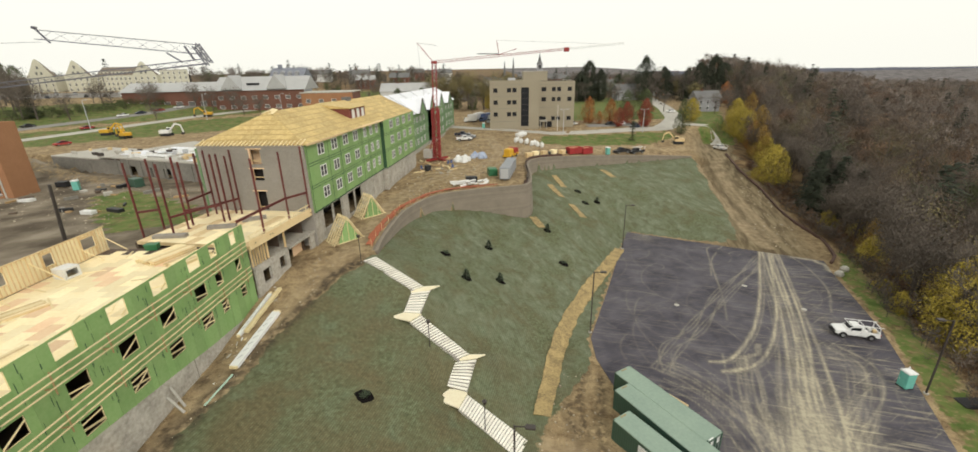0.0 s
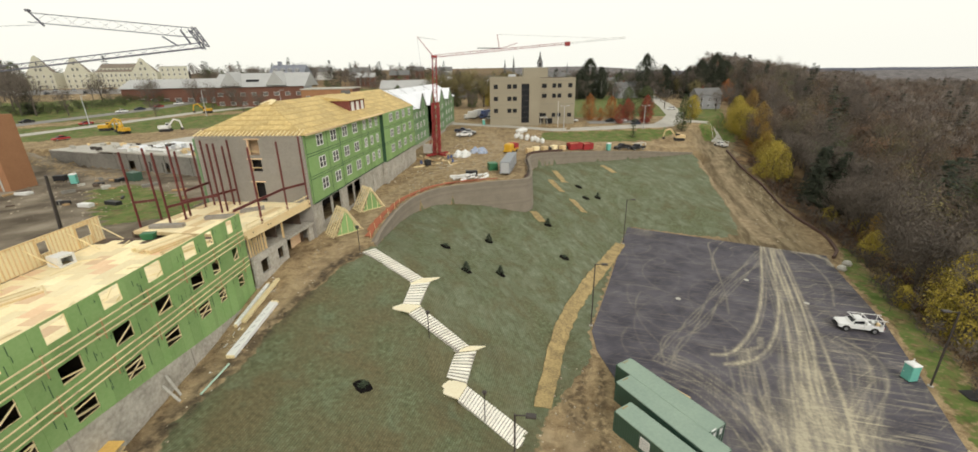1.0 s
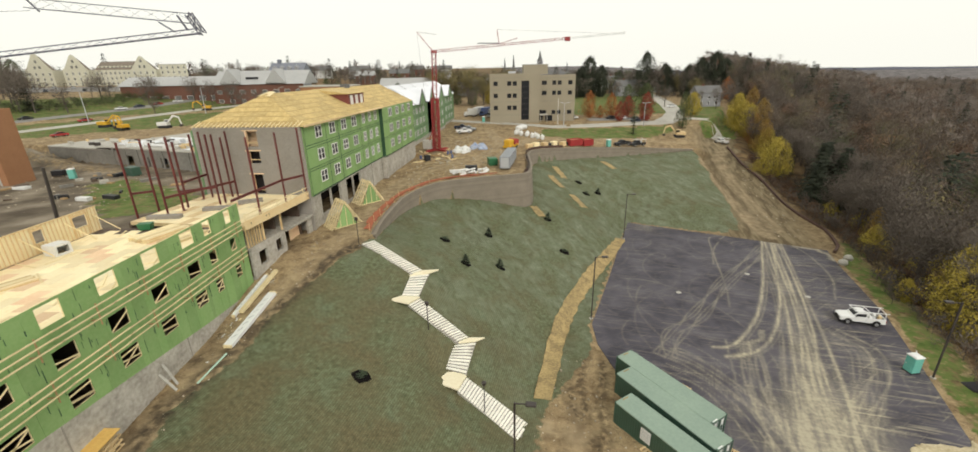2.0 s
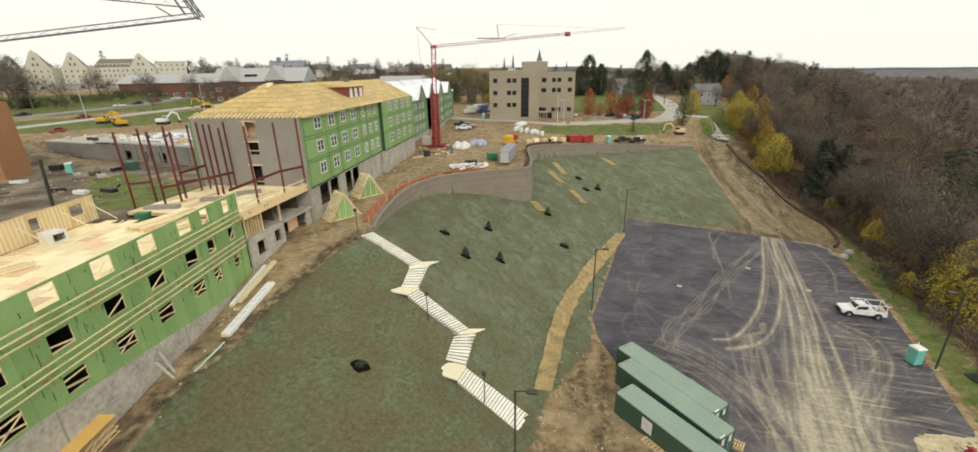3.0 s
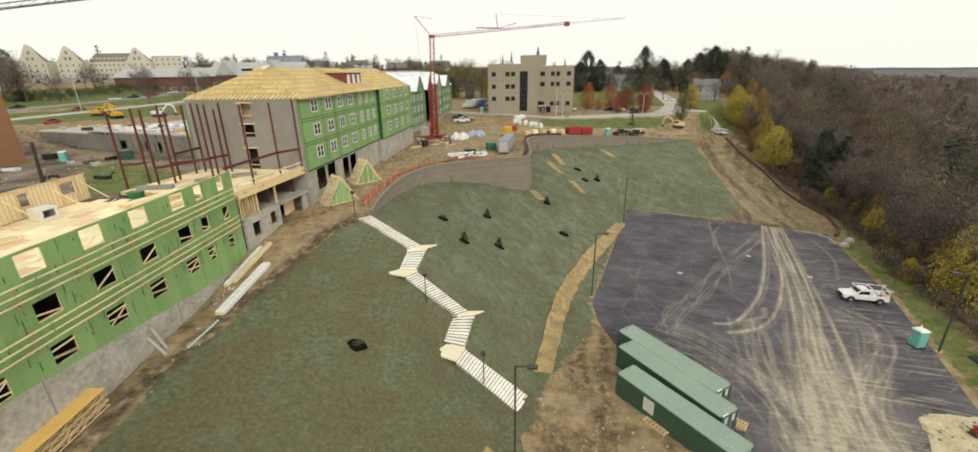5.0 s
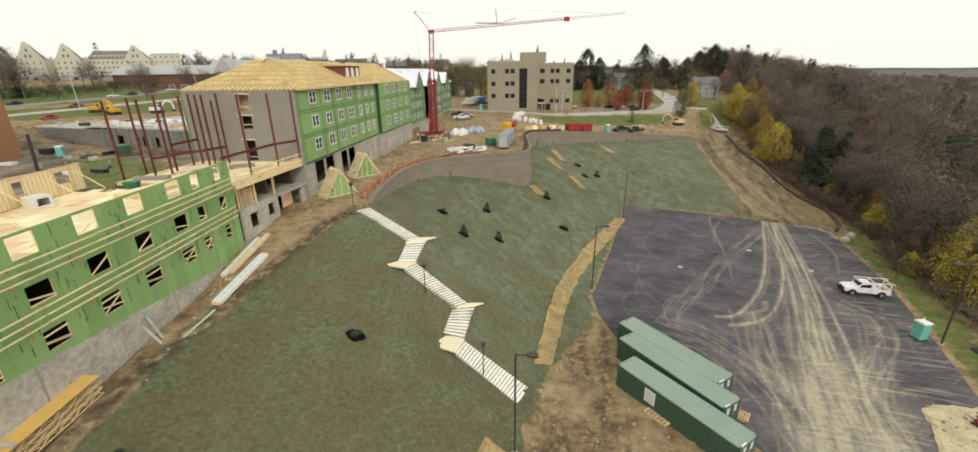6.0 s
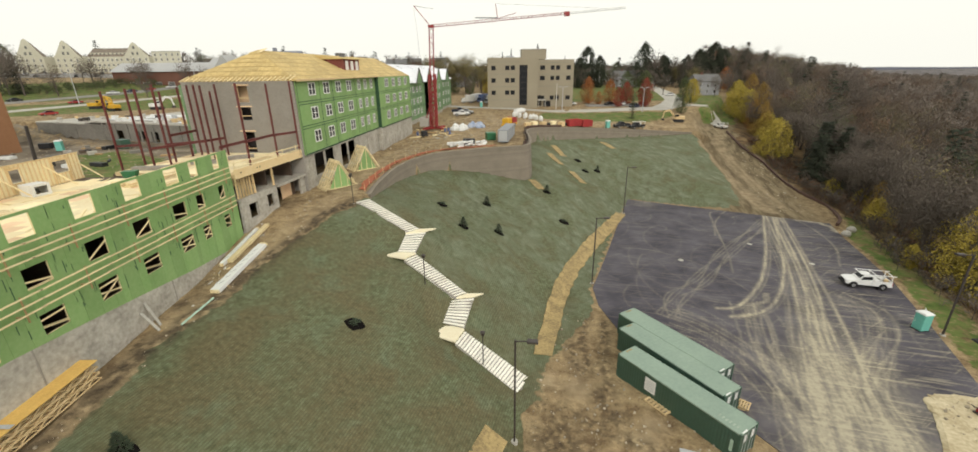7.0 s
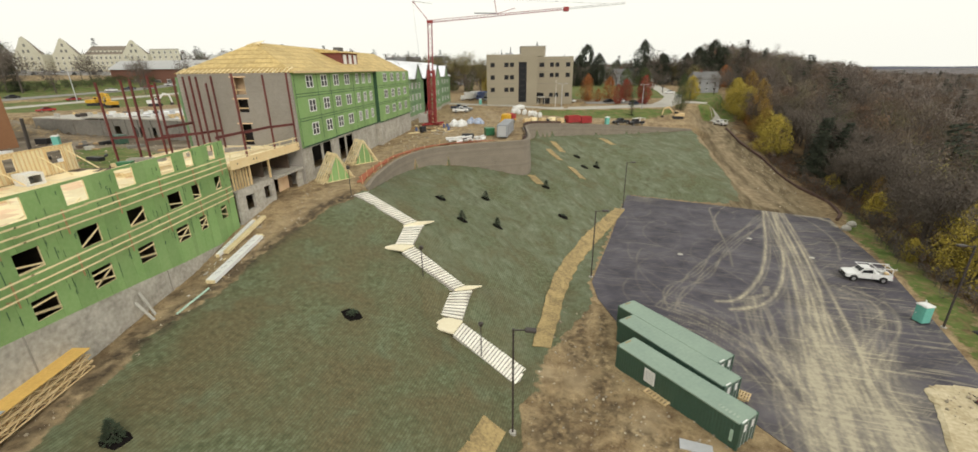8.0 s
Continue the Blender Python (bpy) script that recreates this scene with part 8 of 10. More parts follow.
plate_compactor(frame_at(41.9, 29.5, LOT_Z + 0.13, 1, 0.2))
z = z_at(54.6, 40.4)
solo("drainage_bag", G().bevel_box(53.2, 56.4, 39.4, 41.0, z - 0.1, z + 0.32, 0.12), M["black"], "long black drainage filter bag on the grass", "filter bag")
z = z_at(15.2, 25.8)
solo("metal_sheet", G(frame_at(14.6, 26.2, z, 1, -0.35)).box(0, 2.4, -1.0, 0, 0.03, 0.16), M["grey_metal"], "pale grey metal sheet lying on the earth", "sheet")

# scraps of timber and a few drums round the crane's foot
rng = random.Random(31)
for i in range(34):
    x, y, a = rng.uniform(-20, -10), rng.uniform(101, 117), rng.uniform(0, 3.1)
    if abs(x + 15.8) > 3.2 or abs(y - 118) > 3.2:
        solo("loose_board", G(frame_at(x, y, z_at(x, y) + 0.02, math.cos(a), math.sin(a))).box(0, rng.uniform(0.8, 3.2), 0, rng.uniform(0.12, 0.4), 0, rng.uniform(0.06, 0.3)), M[rng.choice(["lumber_pale", "lumber", "lumber_old", "slab", "dark_ply"])], "scrap board lying on the earth near the crane", "board", "scrap boards on the terrace")
for i in range(20):
    x, y, a = rng.uniform(-27.6, -26.2), rng.uniform(25, 47), rng.uniform(1.0, 2.1)
    solo("loose_board", G(frame_at(x, y, z_at(x, y) + 0.02, math.cos(a), math.sin(a))).box(0, rng.uniform(0.4, 1.6), 0, rng.uniform(0.08, 0.2), 0, 0.06), M[rng.choice(["lumber_pale", "lumber_old", "slab", "offwhite"])], "small board scrap lying along the wall foot", "board", "scraps along the wall")
for x, y in ((-12.4, 113.5), (-11.6, 114.2), (-18.6, 107.5), (-10.8, 108.8)):
    z = z_at(x, y)
    d = thing("drum", "dark steel drum standing on the earth", "drum", "drums on the terrace", at=(x, y, z))
    part("shell", G().tube((0, 0, 0), (0, 0, 0.88), 0.29, n=12), M["blue_box"], d)
    part("lid", G().tube((0, 0, 0.881), (0, 0, 0.91), 0.3, n=12), M["steel_dark"], d)


# ---- cranes ----
def lattice(g, p, q, w, h, bay, chord, web, tri=False):
    """A lattice girder from p to q: four chords (or three) with zigzag webs."""
    p, q = Vector(p), Vector(q)
    d = (q - p)
    ln = d.length
    d = d / ln
    side = d.cross(Vector((0, 0, 1)))
    side = side.normalized() if side.length > 1e-3 else Vector((1, 0, 0))
    up = side.cross(d)
    cs = [(-w / 2, -h / 2), (w / 2, -h / 2), (0, h / 2)] if tri else [(-w / 2, -h / 2), (w / 2, -h / 2), (w / 2, h / 2), (-w / 2, h / 2)]
    cs = [side * a + up * b for a, b in cs]
    for c in cs:
        g.bar(p + c, q + c, chord)
    n = max(2, round(ln / bay))
    for i in range(n):
        a, b = p + d * ln * i / n, p + d * ln * (i + 1) / n
        for j in range(len(cs)):
            c0, c1 = cs[j], cs[(j + 1) % len(cs)]
            g.bar(a + (c0 if i % 2 else c1), b + (c1 if i % 2 else c0), web)


def red_crane():
    z = z_at(-15.8, 118)
    c = thing("tower_crane", "red self-erecting tower crane standing by the far wing", "crane", at=(-15.8, 118, z))
    g = G()
    lattice(g, (0, 0, 0.8), (0.2, 0, 14), 1.7, 1.7, 1.2, 0.3, 0.17)
    lattice(g, (0.05, 0, 0.8), (0.2, 0, 14), 0.8, 0.8, 1.0, 0.2, 0.12)
    part("lower_mast", g, M["crane_red"], c)
    g = G()
    lattice(g, (0.2, 0, 13.6), (0.6, 0, 25.2), 1.0, 1.0, 1.1, 0.13, 0.07)
    part("upper_mast", g, M["crane_red"], c)
    part("base_frame", G().bar((-2.6, -2.6, 0.45), (2.6, 2.6, 0.45), 0.4, 0.5).bar((-2.6, 2.6, 0.45), (2.6, -2.6, 0.45), 0.4, 0.5), M["crane_red"], c)
    for x in (-2.6, 2.6):
        for y in (-2.6, 2.6):
            part("outrigger_pad", G().box(x - 0.5, x + 0.5, y - 0.5, y + 0.5, 0, 0.25), M["lumber"], c)
    for i in range(4):
        part("ballast_block", G().box(-3.6, -1.2, -1.4, 1.4, 0.9 + i * 0.55, 1.42 + i * 0.55), M["slab"], c)
    part("prop_strut", G().bar((-2.4, -1.2, 0.8), (0.1, 0, 9.5), 0.18), M["crane_red"], c)
    # two-part jib, ties and the short mast over its joint
    t = Vector((0.6, 0, 25.4))
    e = Vector((48.9, 0, 28.9))
    m = t + (e - t) * 0.345
    for i, (a, b) in enumerate(((t, m), (m, t + (e - t) * 0.7), (t + (e - t) * 0.7, e))):
        g = G()
        lattice(g, a, b, 0.7, 0.55 - 0.1 * i, 0.9, 0.09, 0.045, True)
        part("jib_section", g, M["crane_red"] if i < 2 else M["offwhite"], c)
    part("jib_post", G().bar(m + Vector((0, 0, 0.2)), m + Vector((-0.5, 0, 3.6)), 0.16), M["crane_red"], c)
    part("jib_strut", G().bar(m + Vector((0.2, 0, 0.3)), m + Vector((4.6, 0, 1.5)), 0.12), M["crane_red"], c)
    part("jib_strut", G().bar(m + Vector((-5.5, 0, 0.5)), m + Vector((0, 0, 0.4)), 0.2), M["steel_dark"], c)
    part("trolley", G().bevel_box(33.8, 35.1, -0.5, 0.5, 27.2, 28.2, 0.1), M["crane_red"], c)
    part("tie_bar", G().bar((0.5, 0, 25.3), (-3.4, 0, 30.0), 0.16), M["crane_red"], c)
    part("tie_bar", G().bar((-3.4, 0, 30.0), (1.4, 0, 29.3), 0.07), M["steel_dark"], c)
    part("tie_rope", G().tube((-3.4, 0, 30), (-1.6, 0, 3.0), 0.025, n=4), M["steel_dark"], c)
    part("tie_rope", G().tube(m + Vector((-0.5, 0, 3.6)), (44, 0, 28.8), 0.025, n=4), M["steel_dark"], c)
    part("turntable", G().tube((0.6, 0, 25.0), (0.6, 0, 25.6), 0.8, n=10), M["crane_red"], c)


red_crane()


def folded_crane():
    c = thing("folded_crane", "grey lattice crane boom folded back over the site", "crane", at=(-62, 40, z_at(-62, 40)))
    o = Vector((-62, 40, z_at(-62, 40)))
    w = lambda x, y, z: Vector((x, y, z)) - o
    g = G()
    lattice(g, (0, 0, 0), w(-62, 40, 26.5), 1.4, 1.4, 1.4, 0.16, 0.08)
    part("mast", g, M["crane_grey"], c)
    g = G()
    lattice(g, w(-39.6, 40, 32.2), w(-25.6, 40, 30.7), 0.5, 0.75, 1.35, 0.065, 0.016, True)
    part("upper_boom", g, M["crane_grey"], c)
    g = G()
    lattice(g, w(-62, 40, 26.6), w(-25.3, 40, 29.75), 0.45, 0.4, 1.2, 0.075, 0.018, True)
    part("lower_boom", g, M["crane_grey"], c)
    g = G()
    lattice(g, w(-25.9, 40, 31.1), w(-25.0, 40, 29.5), 0.42, 0.42, 0.4, 0.08, 0.05)
    part("folding_joint", g, M["crane_grey"], c)
    part("joint_ram", G().bar(w(-26.9, 40, 31.0), w(-26.3, 40, 29.9), 0.12), M["crane_grey"], c)
    part("joint_ram", G().bar(w(-28.6, 40, 30.5), w(-27.4, 40, 29.7), 0.1), M["crane_grey"], c)
    part("end_link", G().bar(w(-39.6, 40, 32.7), w(-38.6, 40, 31.5), 0.1), M["crane_grey"], c)
    part("end_sheave", G().tube(w(-39.6, 39.8, 32.75), w(-39.6, 40.2, 32.75), 0.11, n=8), M["crane_grey"], c)
    part("boom_rope", G().tube(w(-39.4, 40, 31.6), w(-62, 40, 31.4), 0.02, n=4), M["crane_grey"], c)


folded_crane()


# ---- the tan office block ----
def office():
    b = thing("office_block", "tan precast office block with dark square windows", "building")
    y = 182.0
    zb = 4.0
    rows = (21.3, 16.6, 11.9)
    L = [(-0.2, 1.5), (5.3, 7.0), (7.5, 9.2)]
    R = [(19.8, 21.8), (24.1, 25.7), (26.3, 27.9), (30.6, 32.4)]
    # protruding left part with the dark stair window
    holes = [(a, c, z - 0.85, z + 0.85) for a, c in L for z in rows] + [(11.0, 14.2, 7.0, 22.3)]
    part("front_wall", G().wall((-1.7, 18.4), (zb, 24.9), holes, y, y + 0.5), M["tan"], b)
    holes2 = [(a, c, z - 0.85, z + 0.85) for a, c in R for z in (21.2, 17.2, 9.4)] + [(18.6, 20.4, 6.2, 10.4), (21.5, 24.5, 5.0, 8.2)]
    part("front_wall", G().wall((18.4, 33.6), (zb, 24.3), holes2, y + 5.5, y + 6.0), M["tan"], b)
    part("side_wall", G().box(-1.7, -1.2, y + 0.5, y + 24, zb, 24.9), M["tan"], b)
    part("side_wall", G().box(18.0, 18.4, y + 0.5, y + 6.5, zb, 24.9), M["tan"], b)
    part("side_wall", G().box(33.2, 33.6, y + 6.0, y + 24, zb, 24.3), M["tan"], b)
    part("rear_wall", G().box(-1.2, 33.2, y + 23.5, y + 24, zb, 24), M["tan"], b)
    part("roof_slab", G().box(-1.2, 18.0, y + 0.5, y + 23.5, 24.2, 24.5), M["slab"], b)
    part("roof_slab", G().box(18.0, 33.2, y + 6.0, y + 23.5, 23.6, 23.9), M["slab"], b)
    part("stair_tower", G().box(12.4, 22.4, y + 8, y + 18, 24.5, 28.2), M["tan"], b)
    part("tower_coping", G().box(12.2, 22.6, y + 7.8, y + 18.2, 28.2, 28.5), M["slab"], b)
    part("roof_unit", G().bevel_box(6, 9, y + 6, y + 9, 24.5, 25.9, 0.1), M["grey_metal"], b)
    part("parapet_band", G().box(-1.8, 18.5, y - 0.1, y - 0.01, 24.2, 25.1), M["tan"], b)
    # added near-black sheets that give the windows their interior shade
    part("interior_shade_screen", G().box(-1.1, 17.9, y + 1.2, y + 1.3, zb, 24), M["void"], b)
    part("interior_shade_screen", G().box(18.5, 33.1, y + 7.0, y + 7.1, zb, 23.5), M["void"], b)
    for hs, yy in ((holes, y + 0.3), (holes2, y + 5.8)):
        for a, c, z0, z1 in hs:
            w = part("window", G().wall((a, c), (z0, z1), [(a + 0.1, c - 0.1, z0 + 0.1, z1 - 0.1)], yy - 0.05, yy + 0.05), M["steel_dark"], b)
            part("pane", G().box(a + 0.1, c - 0.1, yy, yy + 0.02, z0 + 0.1, z1 - 0.1), M["glass"], w)
    for z in (9.0, 14.2, 18.9, 23.4):
        part("panel_joint", G().box(-1.7, 10.9, y - 0.015, y - 0.002, z, z + 0.09), M["old_concrete"], b)
        part("panel_joint", G().box(18.45, 33.6, y + 5.48, y + 5.498, z - 0.3, z - 0.21), M["old_concrete"], b)
    for i in range(6):
        part("stair_mullion", G().box(11.0, 14.2, y + 0.2, y + 0.4, 9 + i * 2.2, 9.12 + i * 2.2), M["steel_dark"], b)
    part("entrance_canopy", G().box(19.0, 22.0, y + 1.5, y + 5.6, 8.5, 8.9), M["slab"], b)
    for x in (19.2, 21.8):
        part("canopy_post", G().box(x - 0.12, x + 0.12, y + 1.7, y + 1.9, zb, 8.5), M["slab"], b)


office()


# ---- the yard behind: brick hall, low concrete works, school, and the cream building on the hill ----
def brick_hall():
    b = thing("brick_hall", "tall orange brick building with pale trim", "building")
    rows = [(6.0, 8.6), (10.6, 13.2), (15.2, 17.8)]
    wins = [(-118.0, -114.8), (-112.6, -109.4), (-107.2, -104.0)]
    hs = [(a, c, z0, z1) for a, c in wins for z0, z1 in rows]
    part("front_wall", G().wall((-121, -101.6), (3.0, 20.6), hs, 86.6, 87.1), M["brick_orange"], b)
    part("side_wall", G().box(-102.1, -101.6, 87.1, 92.2, 3.0, 20.6), M["brick_orange"], b)
    part("rear_wall", G().box(-121, -102.1, 91.7, 92.2, 3.0, 20.6), M["brick_orange"], b)
    part("roof_slab", G().box(-121, -102.1, 87.1, 91.7, 20.0, 20.3), M["slab"], b)
    part("trim_strip", G().box(-103.4, -103.0, 86.5, 86.59, 3.0, 20.6), M["slab"], b)
    # added sheet, painted as the dark inside the hall
    part("interior_shade_screen", G().box(-121, -103, 89, 89.1, 3.0, 20), M["void"], b)
    for a, c, z0, z1 in hs:
        w = part("window", G().wall((a, c), (z0, z1), [(a + 0.15, (a + c) / 2 - 0.08, z0 + 0.15, z1 - 0.15), ((a + c) / 2 + 0.08, c - 0.15, z0 + 0.15, z1 - 0.15)], 86.8, 86.95), M["vinyl"], b)
        part("pane", G().box(a + 0.15, c - 0.15, 86.87, 86.9, z0 + 0.15, z1 - 0.15), M["glass"], w)
        part("sill", G().box(a - 0.1, c + 0.1, 86.4, 86.79, z0 - 0.25, z0), M["slab"], w)


brick_hall()


def garage():
    """A half-buried concrete structure with a white-sheeted roof slab."""
    fr = frame_at(-60.5, 95.0, 0, -57.5, 20.0)
    b = thing("concrete_structure", "unfinished concrete garage with white sheeting on its roof", "building")
    hs = [(18.5, 21.0, 5.5, 7.9), (23.1, 25.7, 5.5, 7.9), (30.7, 33.3, 5.5, 7.9)]
    part("front_wall", G(fr).wall((0, 36), (3.0, 9.6), hs, -0.4, 0.0), M["old_concrete"], b)
    part("stepped_wall", G(fr).box(36, 48, -0.3, 0.1, 3.0, 9.2), M["old_concrete"], b)
    part("stepped_wall", G(fr).box(48, 64, -0.2, 0.2, 3.0, 8.9), M["old_concrete"], b)
    # added sheet, painted as the dark behind the garage openings
    part("interior_shade_screen", G(fr).box(0, 36, -3.1, -3.0, 3, 9.4), M["void"], b)
    part("roof_slab", G(fr).box(-1, 44, -26, 0.2, 9.6, 9.95), M["slab"], b)
    part("roof_slab", G(fr).box(44.01, 64, -14, 0.25, 9.0, 9.3), M["slab"], b)
    for i in range(9):
        s = 2 + i * 4.4
        part("pilaster", G(fr).box(s, s + 0.5, 0.0, 0.22, 3, 9.6), M["old_concrete"], b)
    rng = random.Random(2)
    for i in range(18):
        s, t = rng.uniform(0, 34), -rng.uniform(0.5, 14)
        part("sheet", G(fr).box(s, s + rng.uniform(4, 9), t - rng.uniform(2, 5), t, 9.96 + i * 0.012, 9.97 + i * 0.012), M["membrane" if i % 2 else "offwhite"], b, "white plastic sheeting")
    for i in range(64):
        s, t = rng.uniform(0, 62), -rng.uniform(0.5, 12)
        zt = 9.95 if s < 43 else 9.3
        part("roof_clutter", G(fr).bevel_box(s, s + rng.uniform(0.4, 1.8), t, t + rng.uniform(0.3, 1.0), zt, zt + rng.uniform(0.3, 1.0), 0.03), M[rng.choice(["lumber", "slab", "offwhite", "steel_dark", "grey_metal"])], b)


garage()
crate("dumpster", frame_at(-82.0, 95.2, z_at(-82, 95.2), -1, 0.5), 3.0, 1.8, 2.0, M["container"], "dark green dumpster beside the concrete wall", "dumpster", 0.06)
crate("dumpster", frame_at(-100.0, 96.0, z_at(-100, 96), 1, 0.2), 2.2, 1.5, 1.3, M["black"], "black dumpster on the gravel yard", "dumpster", 0.06)
rng = random.Random(44)
for i in range(34):
    x, y, a = rng.uniform(-100, -66), rng.uniform(74, 96), rng.uniform(0, 3.1)
    if y < 92 - (x + 75) * 0.35:
        solo("yard_scrap", G(frame_at(x, y, z_at(x, y), math.cos(a), math.sin(a))).bevel_box(0, rng.uniform(0.6, 3.5), 0, rng.uniform(0.3, 1.4), 0, rng.uniform(0.15, 0.8), 0.03), M[rng.choice(["dark_ply", "lumber_old", "slab", "black", "old_concrete", "offwhite"])], "scrap of building material lying in the muddy yard", "scrap", "scraps in the yard")
scatter("rubble_stones", 300, [(-104, 76), (-66, 62), (-62, 92), (-100, 100)], 0.06, 0.28, M["stone"], "rubble strewn over the muddy yard", 15)
solo("utility_pole", G().tube((-66.5, 61, 5.2), (-65.8, 61, 14.0), 0.26, 0.2), M["steel_dark"], "dark leaning pole standing in the gravel yard", "pole")


def gabled(g, x0, x1, y0, y1, z0, ze, zr, along_x=True):
    """Roof prism over a rectangle."""
    if along_x:
        ym = (y0 + y1) / 2
        v = [(x0, y0, ze), (x1, y0, ze), (x1, y1, ze), (x0, y1, ze), (x0, ym, zr), (x1, ym, zr)]
        return g.add(v, [(0, 1, 5, 4), (2, 3, 4, 5), (3, 0, 4), (1, 2, 5), (3, 2, 1, 0)])
    xm = (x0 + x1) / 2
    v = [(x0, y0, ze), (x1, y0, ze), (x1, y1, ze), (x0, y1, ze), (xm, y0, zr), (xm, y1, zr)]
    return g.add(v, [(1, 2, 5, 4), (3, 0, 4, 5), (0, 1, 4), (2, 3, 5), (3, 2, 1, 0)])


def facade(b, fr, s0, s1, z0, z1, cols, rows, material, w=1.1, h=1.7):
    """A wall with regular openings, each a dark-paned window of its own."""
    hs = []
    for i in range(cols):
        s = s0 + (s1 - s0) * (i + 0.5) / cols
        for z in rows:
            hs.append((s - w / 2, s + w / 2, z, z + h))
    part("front_wall", G(fr).wall((s0, s1), (z0, z1), hs, 0.0, 0.4), material, b)
    for a, c, q0, q1 in hs:
        n = part("window", G(fr).wall((a, c), (q0, q1), [(a + 0.12, c - 0.12, q0 + 0.12, q1 - 0.12)], 0.12, 0.2), M["vinyl"], b)
        part("pane", G(fr).box(a + 0.12, c - 0.12, 0.15, 0.17, q0 + 0.12, q1 - 0.12), M["far_pane"], n)


def cream_building():
    b = thing("cream_building", "long cream stucco building with curved gables on the hill", "building")
    fr = frame_at(-272, 264, 0, 1, 0.06)
    zb = 19.0
    # main range between gabled pavilions, and a flat-roofed block at the end
    rows = (22.6, 25.4, 28.2)
    gables = ((5, 20, -6, 31.0, 40.4), (24, 38, -4, 31.0, 39.4), (61, 75, -3, 30.6, 38.2))
    facade(b, fr, 38, 61, zb, 30.8, 9, rows, M["cream"], 1.2, 1.6)
    facade(b, fr, 75, 91, zb, 33.0, 5, rows + (30.8,), M["cream"], 1.2, 1.5)
    for s0, s1, y0, ze, zr in gables:
        f = frame_at(-272, 264 + y0, 0, 1, 0.06)
        facade(b, f, s0, s1, zb, ze, 4, rows, M["cream"], 1.2, 1.6)
        m = (s0 + s1) / 2
        prof = [(s0, ze - 0.02), (s0 + 1.3, ze + 1.1), (s0 + (m - s0) * 0.55, ze + (zr - ze) * 0.55), (m - 1.3, zr - 0.9), (m, zr), (m + 1.3, zr - 0.9), (s1 - (s1 - m) * 0.55, ze + (zr - ze) * 0.55), (s1 - 1.3, ze + 1.1), (s1, ze - 0.02)]
        gd = part("gable", G(f).loft([[(s, t, z) for s, z in prof] for t in (0, 0.5)]), M["cream"], b, "curved cream gable")
        for dx, z in ((-1.9, ze + 0.9), (0.7, ze + 0.9), (-0.6, ze + 4.0)):
            part("gable_window", G(f).box(m + dx, m + dx + 1.2, -0.03, 0.02, z, z + 1.5), M["far_pane"], gd)
        part("roof", gabled(G(f), s0, s1, 0.5, 2.6, ze, ze, zr - 1.2, False), M["roof_brown"], b)
        for s in (s0, s1 - 0.4):
            part("side_wall", G(f).box(s, s + 0.4, 0.4, 7, zb, ze), M["cream"], b)
        # added sheet that paints the pavilion's rooms dark
        part("interior_shade_screen", G(f).box(s0 + 0.4, s1 - 0.4, 2, 2.2, zb, ze - 0.1), M["void"], b)
    part("roof", gabled(G(fr), 38, 61, 0.2, 14, 30.8, 30.8, 35.6), M["roof_brown"], b, "brown-grey roof with a dormer strip")
    part("dormer_strip", G(fr).box(39, 60, 2.2, 5, 31.6, 33.0), M["cream"], b)
    for i in range(9):
        part("dormer_window", G(fr).box(40 + i * 2.25, 41 + i * 2.25, 2.15, 2.22, 31.9, 32.8), M["far_pane"], b)
    # added sheet that paints the main range's rooms dark
    part("interior_shade_screen", G(fr).box(38, 91, 2, 2.1, zb, 30.6), M["void"], b)
    part("parapet", G(fr).box(75, 91, -0.1, 0.5, 33.01, 33.5), M["slab"], b)
    part("terrace_wall", G(fr).box(5, 92, -9, -8.4, 17, 21.4), M["slate"], b, "dark terrace wall")
    part("lower_annex", G(fr).box(40, 92, -14, -10, 17, 20.4), M["house_white"], b, "low white annex")


M["roof_brown"] = mat("weathered_brown_roof", (0.20, 0.16, 0.12), (0.15, 0.125, 0.10), 0.3, 12, 0.8, 0.1)
cream_building()


